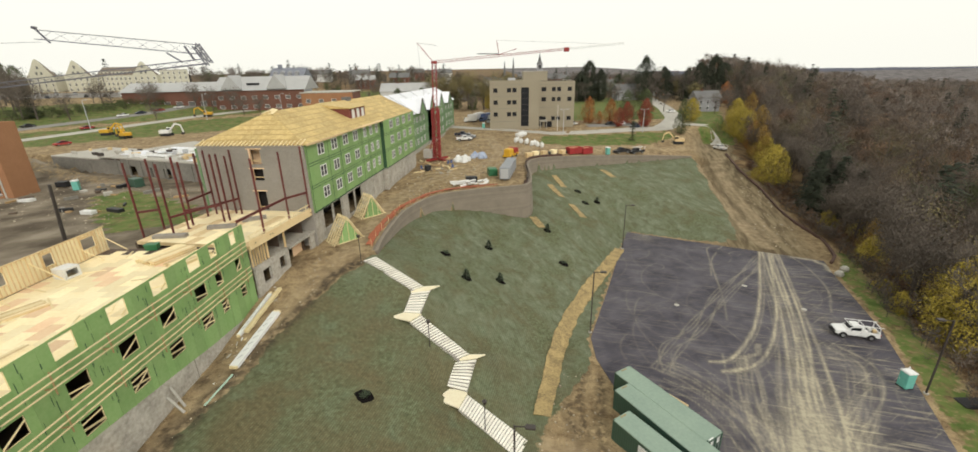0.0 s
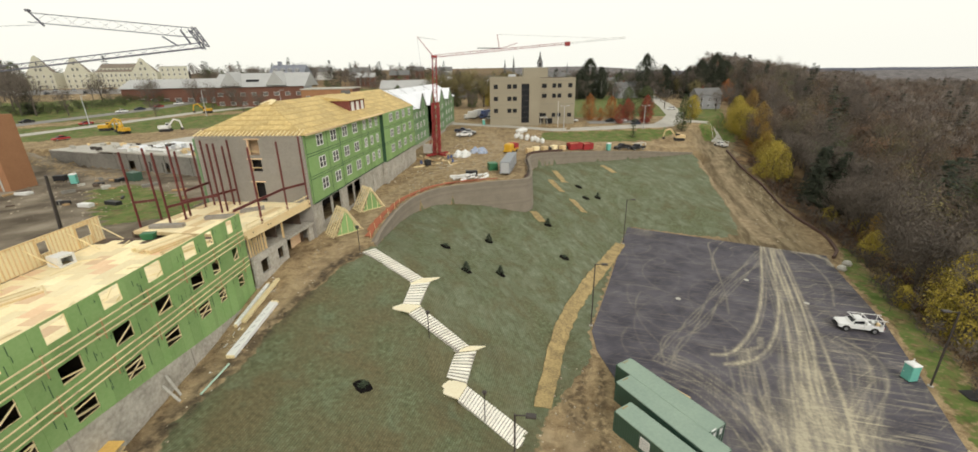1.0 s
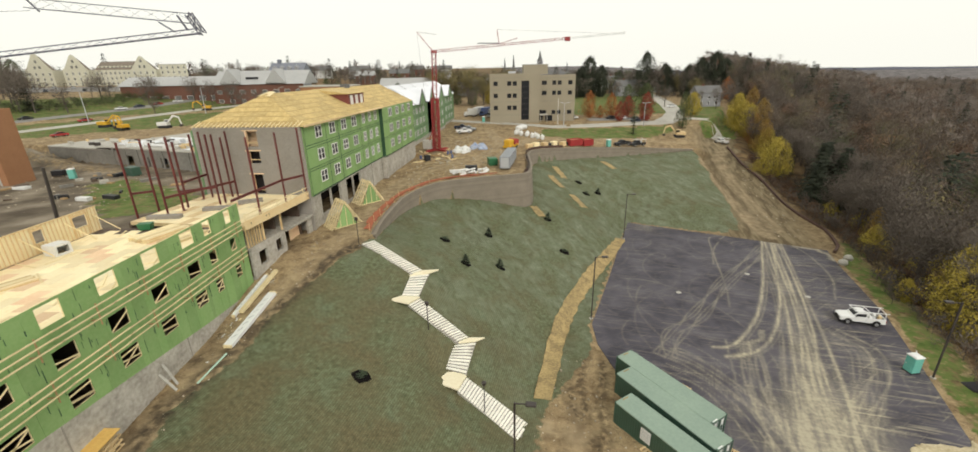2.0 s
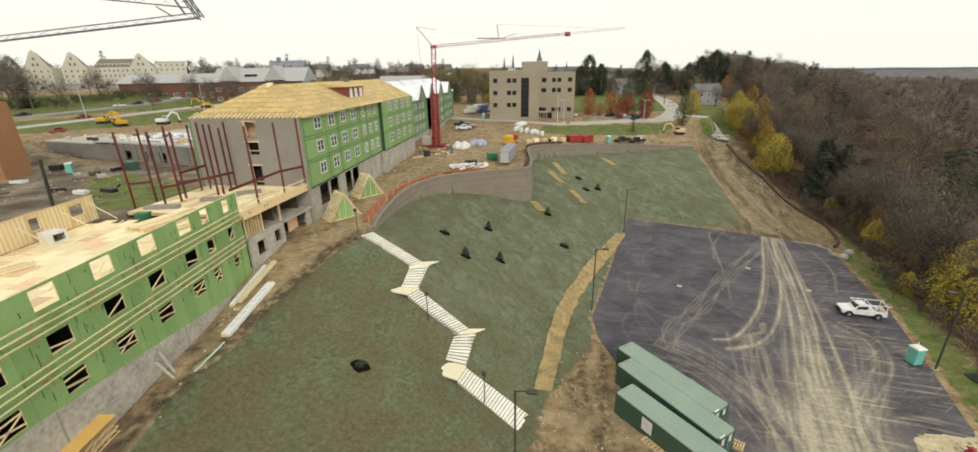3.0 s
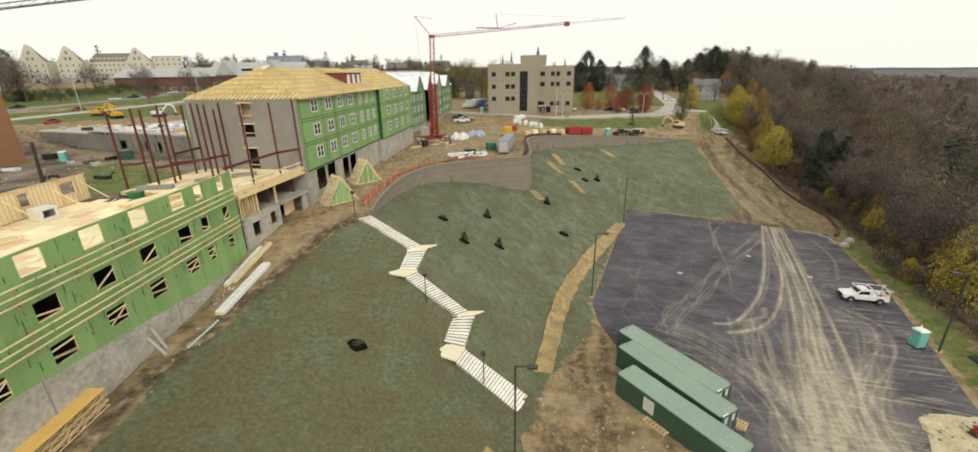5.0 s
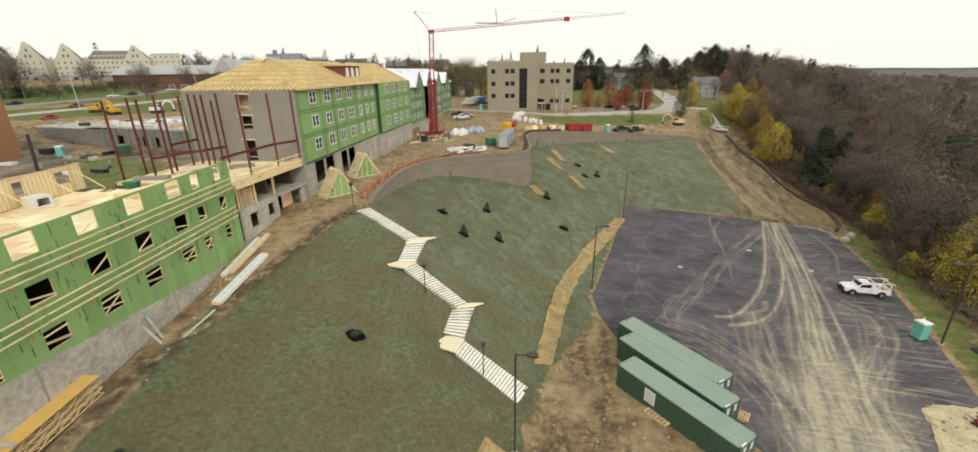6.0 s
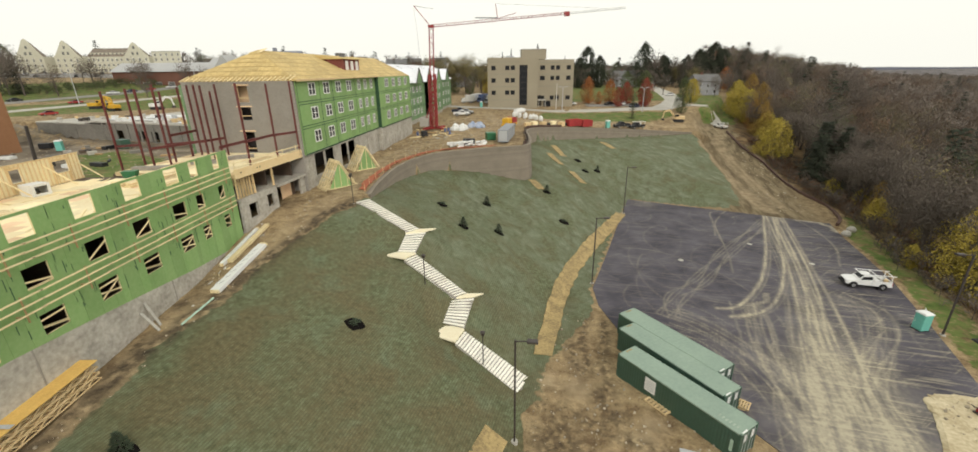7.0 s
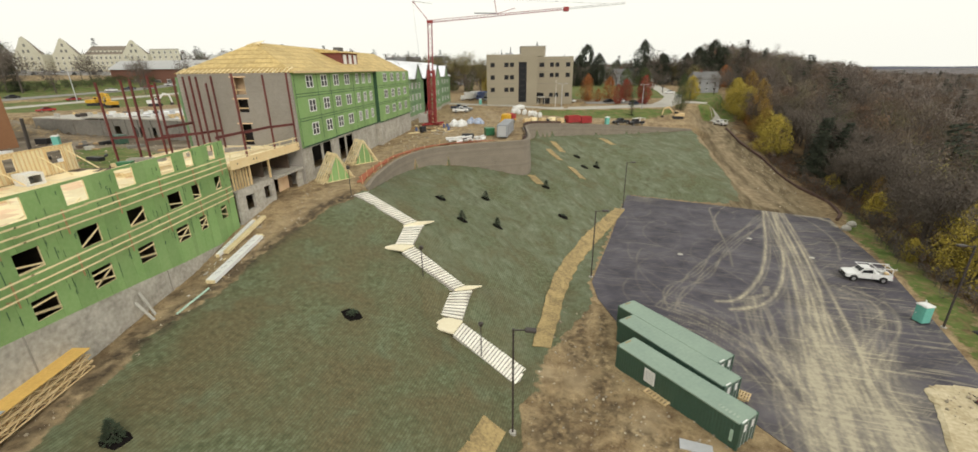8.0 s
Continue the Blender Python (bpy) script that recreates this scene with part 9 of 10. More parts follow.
def school():
    b = thing("school_building", "red brick school with pale metal roofs", "building")
    fr = frame_at(-190, 228, 0, 1, 0.1)
    facade(b, fr, 0, 48, 11, 22.0, 8, (14.5,), M["brick_red"], 3.2, 2.6)
    facade(b, frame_at(-141, 226, 0, 1, 0.1), 0, 44, 11, 22.0, 8, (13.2, 17.6), M["brick_red"], 2.6, 1.8)
    facade(b, frame_at(-92, 214, 0, 1, 0.1), 0, 24, 8, 20.5, 4, (11.5, 16.0), M["brick_orange"], 2.2, 1.8)
    part("roof", gabled(G(fr), -1, 49, -1, 22, 22.0, 22.0, 26.4), M["metal_roof"], b)
    part("roof", gabled(G(frame_at(-141, 226, 0, 1, 0.1)), -1, 45, -1, 24, 22.0, 22.0, 28.6), M["metal_roof"], b, "pale blue-grey metal roof")
    part("roof", G(frame_at(-92, 214, 0, 1, 0.1)).box(-0.5, 24.5, -0.3, 20, 20.5, 21.0), M["slab"], b)
    for i in range(2):
        part("roof_gable", gabled(G(frame_at(-141, 226, 0, 1, 0.1)), 4 + i * 22, 14 + i * 22, -1.5, 12, 22.6, 22.6, 29.4, False), M["metal_roof"], b)
        part("skylight", G(frame_at(-141, 226, 0, 1, 0.1)).box(15 + i * 12, 21 + i * 12, 3.5, 4.5, 24.4, 25.5), M["glass"], b)
    for x0, y0, s1 in ((-190, 228, 48), (-141, 226, 44), (-92, 214, 24)):
        f = frame_at(x0, y0, 0, 1, 0.1)
        for s in (0.0, s1 - 0.3):
            part("side_wall", G(f).box(s, s + 0.3, 0.4, 20, 8, 20.4), M["brick_red"], b)
        # added sheet that paints the classrooms dark
        part("interior_shade_screen", G(f).box(0.3, s1 - 0.3, 2, 2.1, 9, 20), M["void"], b)
    part("white_porch", G(fr).box(12, 32, -4, -0.1, 11, 14.0), M["house_white"], b)
    far = G(frame_at(-140, 286, 0, 1, 0.0)).box(0, 20, 0, 12, 16, 28.0)
    part("far_hall", far, M["house_grey"], b)
    hall_roof = part("far_hall_roof", gabled(G(frame_at(-140, 286, 0, 1, 0.0)), -1, 21, -1, 13, 28, 28, 33.5), M["slate_blue"], b, "blue-grey roof with dormers")
    for i in range(4):
        part("hall_dormer", gabled(G(frame_at(-140, 286, 0, 1, 0.0)), 1.5 + i * 4.6, 4.0 + i * 4.6, -0.6, 4, 28.4, 30.4, 31.6, False).box(1.7 + i * 4.6, 3.8 + i * 4.6, -0.5, 3.5, 28.2, 30.4), M["house_grey"], hall_roof)
    part("hall_cupola", G(frame_at(-140, 286, 0, 1, 0.0)).box(3, 5, 5, 7, 33, 35.5), M["slate_blue"], hall_roof)


school()


def house(x, y, w, d, h, paint, roof, a=0.0, label="small gabled house among trees"):
    z = z_at(x, y)
    b = thing("house", label, "house", "houses of the town", at=frame_at(x, y, z - 0.5, math.cos(a), math.sin(a)))
    hs = [(w * k - 0.55, w * k + 0.55, q, q + 1.5) for k in (0.2, 0.5, 0.8) for q in (1.6, 4.4) if q + 1.6 < h]
    part("front_wall", G().wall((0, w), (0, h), hs, 0, 0.25), M[paint], b)
    part("rear_wall", G().box(0, w, d - 0.25, d, 0, h), M[paint], b)
    for s in (0, w - 0.25):
        part("side_wall", G().prism([(s, 0.25), (s + 0.25, 0.25), (s + 0.25, d - 0.25), (s, d - 0.25)], 0, h), M[paint], b)
    r = part("roof", gabled(G(), -0.5, w + 0.5, -0.5, d + 0.5, h, h, h + d * 0.38), M[roof], b)
    part("chimney", G().box(w * 0.3, w * 0.3 + 0.8, d * 0.5 - 0.4, d * 0.5 + 0.4, h + d * 0.2, h + d * 0.38 + 1.0), M["brick_red"], r)
    for hh in hs:
        q = part("window", G().wall(hh[:2], hh[2:], [(hh[0] + 0.12, hh[1] - 0.12, hh[2] + 0.12, hh[3] - 0.12)], 0.05, 0.15), M["vinyl"], b)
        part("pane", G().box(hh[0] + 0.12, hh[1] - 0.12, 0.09, 0.11, hh[2] + 0.12, hh[3] - 0.12), M["glass"], q)
    return b


for i, (x, y, w, d, h, p, r, a) in enumerate(((103, 229, 12, 9, 7.2, "house_grey", "slate", 0.0), (82, 300, 16, 10, 7, "house_grey", "slate", 0.1), (118, 330, 14, 9, 6.5, "house_white", "slate", 0.2), (-66, 262, 30, 12, 8, "house_white", "metal_roof", 0.0), (-30, 330, 16, 11, 8, "house_grey", "slate", 0.3),
        (-4, 300, 15, 10, 7.5, "brick_red", "slate", -0.2), (20, 360, 18, 11, 8, "house_white", "slate", 0.1), (-80, 350, 18, 12, 9, "brick_red", "slate", 0.0), (-120, 380, 20, 12, 9, "house_grey", "slate", 0.1), (50, 400, 16, 11, 8, "house_grey", "slate", 0.2), (-55, 420, 20, 12, 9, "house_white", "slate", 0.0),
        (96, 380, 14, 10, 7, "house_white", "slate", 0.4), (130, 400, 14, 10, 7, "house_grey", "slate", 0.2), (6, 440, 22, 12, 10, "brick_red", "slate", 0.0), (-20, 385, 14, 11, 8, "house_white", "slate", 0.5), (-170, 420, 24, 14, 9, "house_white", "slate", 0.2), (74, 356, 14, 9, 7, "house_white", "metal_roof", 0.1),
        (-48, 372, 15, 10, 8, "house_white", "slate", 0.3), (-100, 330, 16, 11, 8, "brick_red", "metal_roof", 0.1), (36, 330, 14, 10, 7, "brick_red", "slate", -0.1), (-10, 480, 20, 12, 10, "house_white", "slate", 0.1), (-90, 470, 22, 13, 10, "brick_red", "slate", 0.0), (62, 460, 18, 11, 9, "house_white", "slate", 0.2), (-140, 440, 20, 12, 9, "house_white", "slate", 0.1), (28, 520, 24, 13, 12, "house_grey", "slate", 0.0))):
    k = 0.8 if y > 280 and x < 60 else 1.0
    house(x, y, w * k, d * k, h * k, p, r, a, "small " + {"house_grey": "grey clapboard", "house_white": "white clapboard", "brick_red": "red brick"}[p] + " house among bare trees")


def church():
    x, y = 45.5, 455.0
    z = z_at(x, y)
    b = thing("church", "grey stone church with a pointed steeple", "church", at=(x, y, z))
    part("tower", G().box(-3, 3, -3, 3, 0, 18), M["house_grey"], b)
    part("belfry", G().wall((-2.6, 2.6), (18, 23), [(-1.2, 1.2, 18.8, 22.2)], -2.6, -2.3).box(-2.6, -2.3, -2.3, 2.3, 18, 23).box(2.3, 2.6, -2.3, 2.3, 18, 23).box(-2.3, 2.3, 2.3, 2.6, 18, 23), M["house_grey"], b)
    part("spire", G().loft([[(r * math.cos(t), r * math.sin(t), q) for t in np.arange(8) * math.pi / 4] for q, r in ((23, 3.0), (26, 1.6), (33, 0.1))]), M["slate"], b)
    part("nave", G().box(3.2, 22, -5, 8, 0, 9), M["brick_red"], b)
    part("nave_roof", gabled(G(), 3.0, 22.5, -5.6, 8.6, 9, 9, 14), M["slate"], b)
    for i, (dx, h) in enumerate(((-34, 27), (-25, 30), (30, 22))):
        solo("distant_spire", G().loft([[(x + dx + r * math.cos(t), y + 20 + r * math.sin(t), z + q) for t in np.arange(6) * math.pi / 3] for q, r in ((0, 1.4), (h * 0.6, 1.3), (h, 0.1))]), M["slate"], "thin grey spire over the town", "spire", "town spires")


church()

# ---- roads, paths and verges ----
for line, w, m, label in (([(-20, 193), (10, 176), (22, 171), (40, 177), (56, 182), (70, 184), (78, 190)], 6, "slab", "pale concrete drive past the lawn"), ([(118, 380), (110, 330), (104, 297), (94, 245), (84, 207), (77, 193), (70, 184)], 8, "slab", "pale grey town street climbing between lawns"),
                          ([(66, 192), (54, 191), (40, 190)], 6, "asphalt_grey", "grey parking strip before the office block"), ([(79, 190.5), (85, 190), (90, 188), (92, 184), (90.5, 179), (87.5, 172)], 4.0, "slab", "narrow grey lane down to the site"),
                          ([(-178, 118), (-160, 146), (-150, 172), (-139, 202), (-120, 236)], 5.0, "slab", "pale concrete path along the upper bank"), ([(-205, 124), (-179, 164), (-167, 196), (-157, 230), (-140, 262)], 6, "asphalt_grey", "grey road along the hillside"),
                          ([(-300, 190), (-262, 220), (-225, 246), (-190, 262)], 20, "asphalt_grey", "grey hillside car park")):
    drape("road", line, w, 0.09, M[m], label, "road", "structure", thick=0.08, rag=0.1, step=2.5)

def street_lamp(x, y, h=9.0, a=0.0, double=False):
    p = thing("street_lamp", "pale grey street lamp on a tall pole", "street lamp", "street lamps", at=frame_at(x, y, z_at(x, y), math.cos(a), math.sin(a)))
    part("pole", G().tube((0, 0, -0.3), (0, 0, h), 0.16, 0.1), M["grey_metal"], p)
    for s in (1, -1) if double else (1,):
        part("arm", G().bar((0, 0, h - 0.1), (s * 1.5, 0, h + 0.15), 0.09), M["grey_metal"], p)
        part("lamp_head", G().bevel_box(s * 1.4 - 0.2, s * 1.4 + 0.6, -0.18, 0.18, h + 0.05, h + 0.25, 0.04), M["grey_metal"], p)
    return p


S0 = street_lamp(-155, 167, 11)
copy_thing(S0, frame_at(-128, 196, z_at(-128, 196), 1, 0))
copy_thing(S0, frame_at(-98, 205, z_at(-98, 205), 1, 0))
S1 = street_lamp(60.0, 178, 9, 0.2, True)
copy_thing(S1, frame_at(27, 172, z_at(27, 172), 1, 0.2))
solo("flag_pole", G().tube((25.5, 178, 5), (25.5, 178, 15.5), 0.1, 0.05), M["white"], "white flag pole before the office block", "flag pole")

CARS = [car("white", "white parked car"), car("blue_car", "dark blue parked car"), car("silver_car", "silver parked car"), car("red", "red parked car"), car("black", "black parked car")]
for c in CARS:
    c["label"] = c["label"].replace("parked car", "saloon car parked on the roadside")
spots = []
rng = random.Random(12)
for i in range(16):  # rows on the hillside car park
    t = i / 16
    for o in (-6, 5):
        spots.append((-298 + 104 * t + o * 0.5, 192 + 68 * t - o, 2.2 + rng.uniform(-0.1, 0.1)))
for x, y in ((-190, 151), (-181, 166), (-168, 196), (-166, 204), (-163, 212), (-160, 222), (-156, 236), (-151, 246)):
    spots.append((x, y, 1.2))
for x, y in ((48, 190.5), (54.5, 190), (61, 187.5), (57, 184), (66, 190), (88, 228), (85, 206), (36, 192), (-137.5, 133.7), (-158, 166)):
    spots.append((x, y, rng.uniform(0, 3)))
for i, (x, y, a) in enumerate(spots):
    m = frame_at(x, y, z_at(x, y) + 0.09, math.cos(a), math.sin(a))
    if i < 5:
        CARS[i].matrix_basis = m
    else:
        copy_thing(CARS[rng.randrange(5) if x != -137.5 else 3], m)


# ---- trees ----
def tree_template(seed, h, spread, slivers, limbs, sides, kind="bare", size=1.0):
    """Vertices, triangles and slots of one tree: 0 wood, 1 twigs or leaves."""
    rng = random.Random(seed)
    V, F, K = [], [], []

    def tri(a, b, c, k):
        n = len(V)
        V.extend((a, b, c))
        F.append((n, n + 1, n + 2))
        K.append(k)

    def stick(p, q, r0, r1, n):
        d = (q - p).normalized()
        a = d.orthogonal().normalized()
        b = d.cross(a)
        o = len(V)
        for c, r in ((p, r0), (q, r1)):
            V.extend(c + (a * math.cos(6.283 * i / n) + b * math.sin(6.283 * i / n)) * r for i in range(n))
        for i in range(n):
            j = (i + 1) % n
            F.append((o + i, o + j, o + n + j))
            F.append((o + i, o + n + j, o + n + i))
            K.extend((0, 0))

    tips = []
    if kind == "cone":
        stick(Vector((0, 0, 0)), Vector((0, 0, h * 0.95)), h * 0.018, 0.02, sides)
        tiers = max(8, round(h))
        for i in range(slivers):
            tier = int(tiers * rng.random() ** 1.5)
            f = (tier + 0.35 * rng.random()) / tiers
            z = h * (0.06 + 0.94 * f)
            t = rng.uniform(0, 6.283)
            reach = spread * (1 - f) ** 0.85 * (0.8 + 0.3 * math.sin(3 * t + tier * 1.7)) + 0.2
            r = reach * math.sqrt(rng.uniform(0.03, 1.0))
            c = Vector((r * math.cos(t), r * math.sin(t), z - 0.28 * r + rng.gauss(0, 0.1)))
            out = Vector((math.cos(t), math.sin(t), rng.uniform(-0.5, 0.0))) * rng.uniform(0.35, 0.8) * size
            s = Vector((-math.sin(t), math.cos(t), rng.uniform(-0.25, 0.25))) * rng.uniform(0.16, 0.32) * size
            tri(c - s, c + s, c + out, 1)
        return V, F, K
    if kind == "egg":  # leafy to the ground: a lumpy crown with shaded hollows
        stick(Vector((0, 0, -0.4)), Vector((0, 0, h * 0.7)), h * 0.018, h * 0.006, sides)
        for i in range(limbs):
            t, f = i * 2.4, 0.2 + 0.5 * rng.random()
            stick(Vector((0, 0, h * f * 0.7)), Vector((spread * 0.7 * math.cos(t), spread * 0.7 * math.sin(t), h * (f + 0.15))), h * 0.006, h * 0.002, 3)
        while len(F) < slivers:
            f, t = rng.random(), rng.uniform(0, 6.283)
            base = spread * min(1.0, f / 0.3 + 0.25) ** 0.6 * (1 - f ** 2.6) ** 0.55
            lump = 0.85 + 0.75 * noise.noise(Vector((math.cos(t) * 1.6 + seed, math.sin(t) * 1.6, f * 4.0)))
            if noise.noise(Vector((math.cos(t) * 3.6, math.sin(t) * 3.6 + seed, f * 8.0))) < -0.33:
                continue
            r = base * lump * (0.4 + 0.65 * math.sqrt(rng.random()))
            c = Vector((r * math.cos(t), r * math.sin(t), h * (0.07 + 0.93 * f) - 0.12 * r + rng.gauss(0, 0.03 * h)))
            n = Vector((math.cos(t), math.sin(t), 1.6 * f - 0.3)).normalized() + Vector((rng.gauss(0, 0.6), rng.gauss(0, 0.6), 0.2 + rng.gauss(0, 0.5)))
            n.normalize()
            u = Vector((rng.gauss(0, 1), rng.gauss(0, 1), rng.gauss(0, 1) - 0.8))
            u = (u - n * u.dot(n)).normalized()
            d, w = u * rng.uniform(0.3, 0.6) * size, n.cross(u).normalized() * rng.uniform(0.14, 0.26) * size
            tri(c - w, c + w, c + d, 1)
        return V, F, K
    top = h * 0.62
    bend = Vector((rng.uniform(-0.04, 0.04) * h, rng.uniform(-0.04, 0.04) * h, 0))
    mid = Vector((0, 0, h * 0.32)) + bend * 0.5
    stick(Vector((0, 0, -0.4)), mid, h * 0.019, h * 0.014, sides)
    stick(mid, Vector((0, 0, top)) + bend, h * 0.014, h * 0.006, sides)
    for i in range(limbs):
        f = 0.3 + 0.7 * (i + rng.random()) / limbs
        base = Vector((0, 0, top * f)) + bend * f
        t = i * 2.4 + rng.uniform(-0.5, 0.5)
        up = rng.uniform(0.45, 1.3)
        ln = spread * rng.uniform(0.6, 1.1) * (1.15 - 0.5 * abs(f - 0.6))
        d = Vector((math.cos(t), math.sin(t), up)).normalized()
        e = base + d * ln
        stick(base, e, h * 0.0065, h * 0.002, 3)
        tips.append((base, e))
        for k in range(2):
            q = base + (e - base) * rng.uniform(0.35, 0.8)
            d2 = (d + Vector((rng.uniform(-1, 1), rng.uniform(-1, 1), rng.uniform(0.0, 0.8)))).normalized()
            e2 = q + d2 * ln * 0.55
            stick(q, e2, h * 0.003, h * 0.001, 3)
            tips.append((q, e2))
    for i in range(slivers):
        a, b = tips[rng.randrange(len(tips))]
        c = a + (b - a) * (0.35 + 0.75 * rng.random()) + Vector((rng.gauss(0, 1), rng.gauss(0, 1), rng.gauss(0, 0.8))) * spread * 0.16
        if kind == "bare":  # long thin sprays that rise and spread with their limb
            d = (b - a).normalized() * 0.7 + Vector((rng.gauss(0, 0.38), rng.gauss(0, 0.38), 0.45 + rng.gauss(0, 0.3)))
            d = d.normalized() * rng.uniform(0.25, 0.6) * size
            out = Vector((c.x, c.y, (c.z - h * 0.42) * 0.8)).normalized() + Vector((rng.gauss(0, 0.2), rng.gauss(0, 0.2), 0.2 + rng.gauss(0, 0.2)))
            s = d.cross(out).normalized() * rng.uniform(0.07, 0.13) * size
        else:  # leaves lie along the crown's outer shape
            n = Vector((c.x, c.y, (c.z - h * 0.45) * 0.9)).normalized() * 0.8 + Vector((rng.gauss(0, 0.28), rng.gauss(0, 0.28), 0.25 + rng.gauss(0, 0.28)))
            n.normalize()
            u = Vector((rng.gauss(0, 1), rng.gauss(0, 1), rng.gauss(0, 1) - 0.3))
            u = (u - n * u.dot(n) * 0.9).normalized()
            d, s = u * rng.uniform(0.25, 0.5) * size, n.cross(u).normalized() * rng.uniform(0.14, 0.28) * size
        tri(c - s, c + s, c + d, 1)
    return V, F, K


def tree_thing(name, tpl, leaf, label, category="tree", group="trees of the wood's edge"):
    V, F, K = tpl
    t = thing(name, label, category, group)
    for nm, k, m in (("trunk", 0, M["bark"]), ("crown", 1, leaf)):
        fs = [f for f, q in zip(F, K) if q == k]
        used = sorted({i for f in fs for i in f})
        ix = {v: i for i, v in enumerate(used)}
        me = bpy.data.meshes.new(nm)
        me.from_pydata([tuple(V[i]) for i in used], [], [tuple(ix[i] for i in f) for f in fs])
        me.materials.append(m)
        part(nm, me, None, t)
    return t


def plant(src, spots, first=True, rng=random.Random(1)):
    """Put the tree itself at the first spot and copies at the others: (x, y, scale)."""
    for i, (x, y, s) in enumerate(spots):
        m = Matrix.Translation((x, y, z_at(x, y) - 0.2)) @ Matrix.Rotation(rng.uniform(0, 6.28), 4, "Z")
        if i == 0:
            src.matrix_basis = m @ Matrix.Scale(s, 4)
        else:
            c = copy_thing(src, m)
            c.scale = (s, s, s * rng.uniform(0.92, 1.1))


def forest(name, templates, spots, mats, label, seed):
    """Many trees in one mesh, for woods that nobody could count."""
    rng = np.random.default_rng(seed)
    vs, fs, ks, tone, n = [], [], [], [], 0
    arr = [(np.array([tuple(p) for p in V]), np.array(F), np.array(K)) for V, F, K in templates]
    z = height([s[0] for s in spots], [s[1] for s in spots])
    for (x, y, sc), zz in zip(spots, z):
        V, F, K = arr[rng.integers(len(arr))]
        a = rng.uniform(0, 6.28)
        c, s = math.cos(a), math.sin(a)
        w = np.empty_like(V)
        w[:, 0], w[:, 1], w[:, 2] = (V[:, 0] * c - V[:, 1] * s) * sc + x, (V[:, 0] * s + V[:, 1] * c) * sc + y, V[:, 2] * sc * rng.uniform(0.9, 1.1) + zz - 0.3
        vs.append(w)
        fs.append(F + n)
        ks.append(K)
        tone.append(np.full(len(V), rng.uniform(-0.3, 0.34), np.float32))
        n += len(V)
    v, f, k = np.vstack(vs).astype(np.float32), np.vstack(fs).astype(np.int32), np.concatenate(ks).astype(np.int32)
    me = bpy.data.meshes.new(name)
    me.vertices.add(len(v))
    me.vertices.foreach_set("co", v.ravel())
    me.loops.add(f.size)
    me.loops.foreach_set("vertex_index", f.ravel())
    me.polygons.add(len(f))
    me.polygons.foreach_set("loop_start", np.arange(0, f.size, 3, dtype=np.int32))
    for m in mats:
        me.materials.append(m)
    me.polygons.foreach_set("material_index", k)
    me.attributes.new("tone", "FLOAT", "POINT").data.foreach_set("value", np.concatenate(tone))
    me.update()
    me.validate()
    return tagged(new(name, me), label, "woods", "", "stuff")


def edge_x(y):
    return float(fence_x(y))


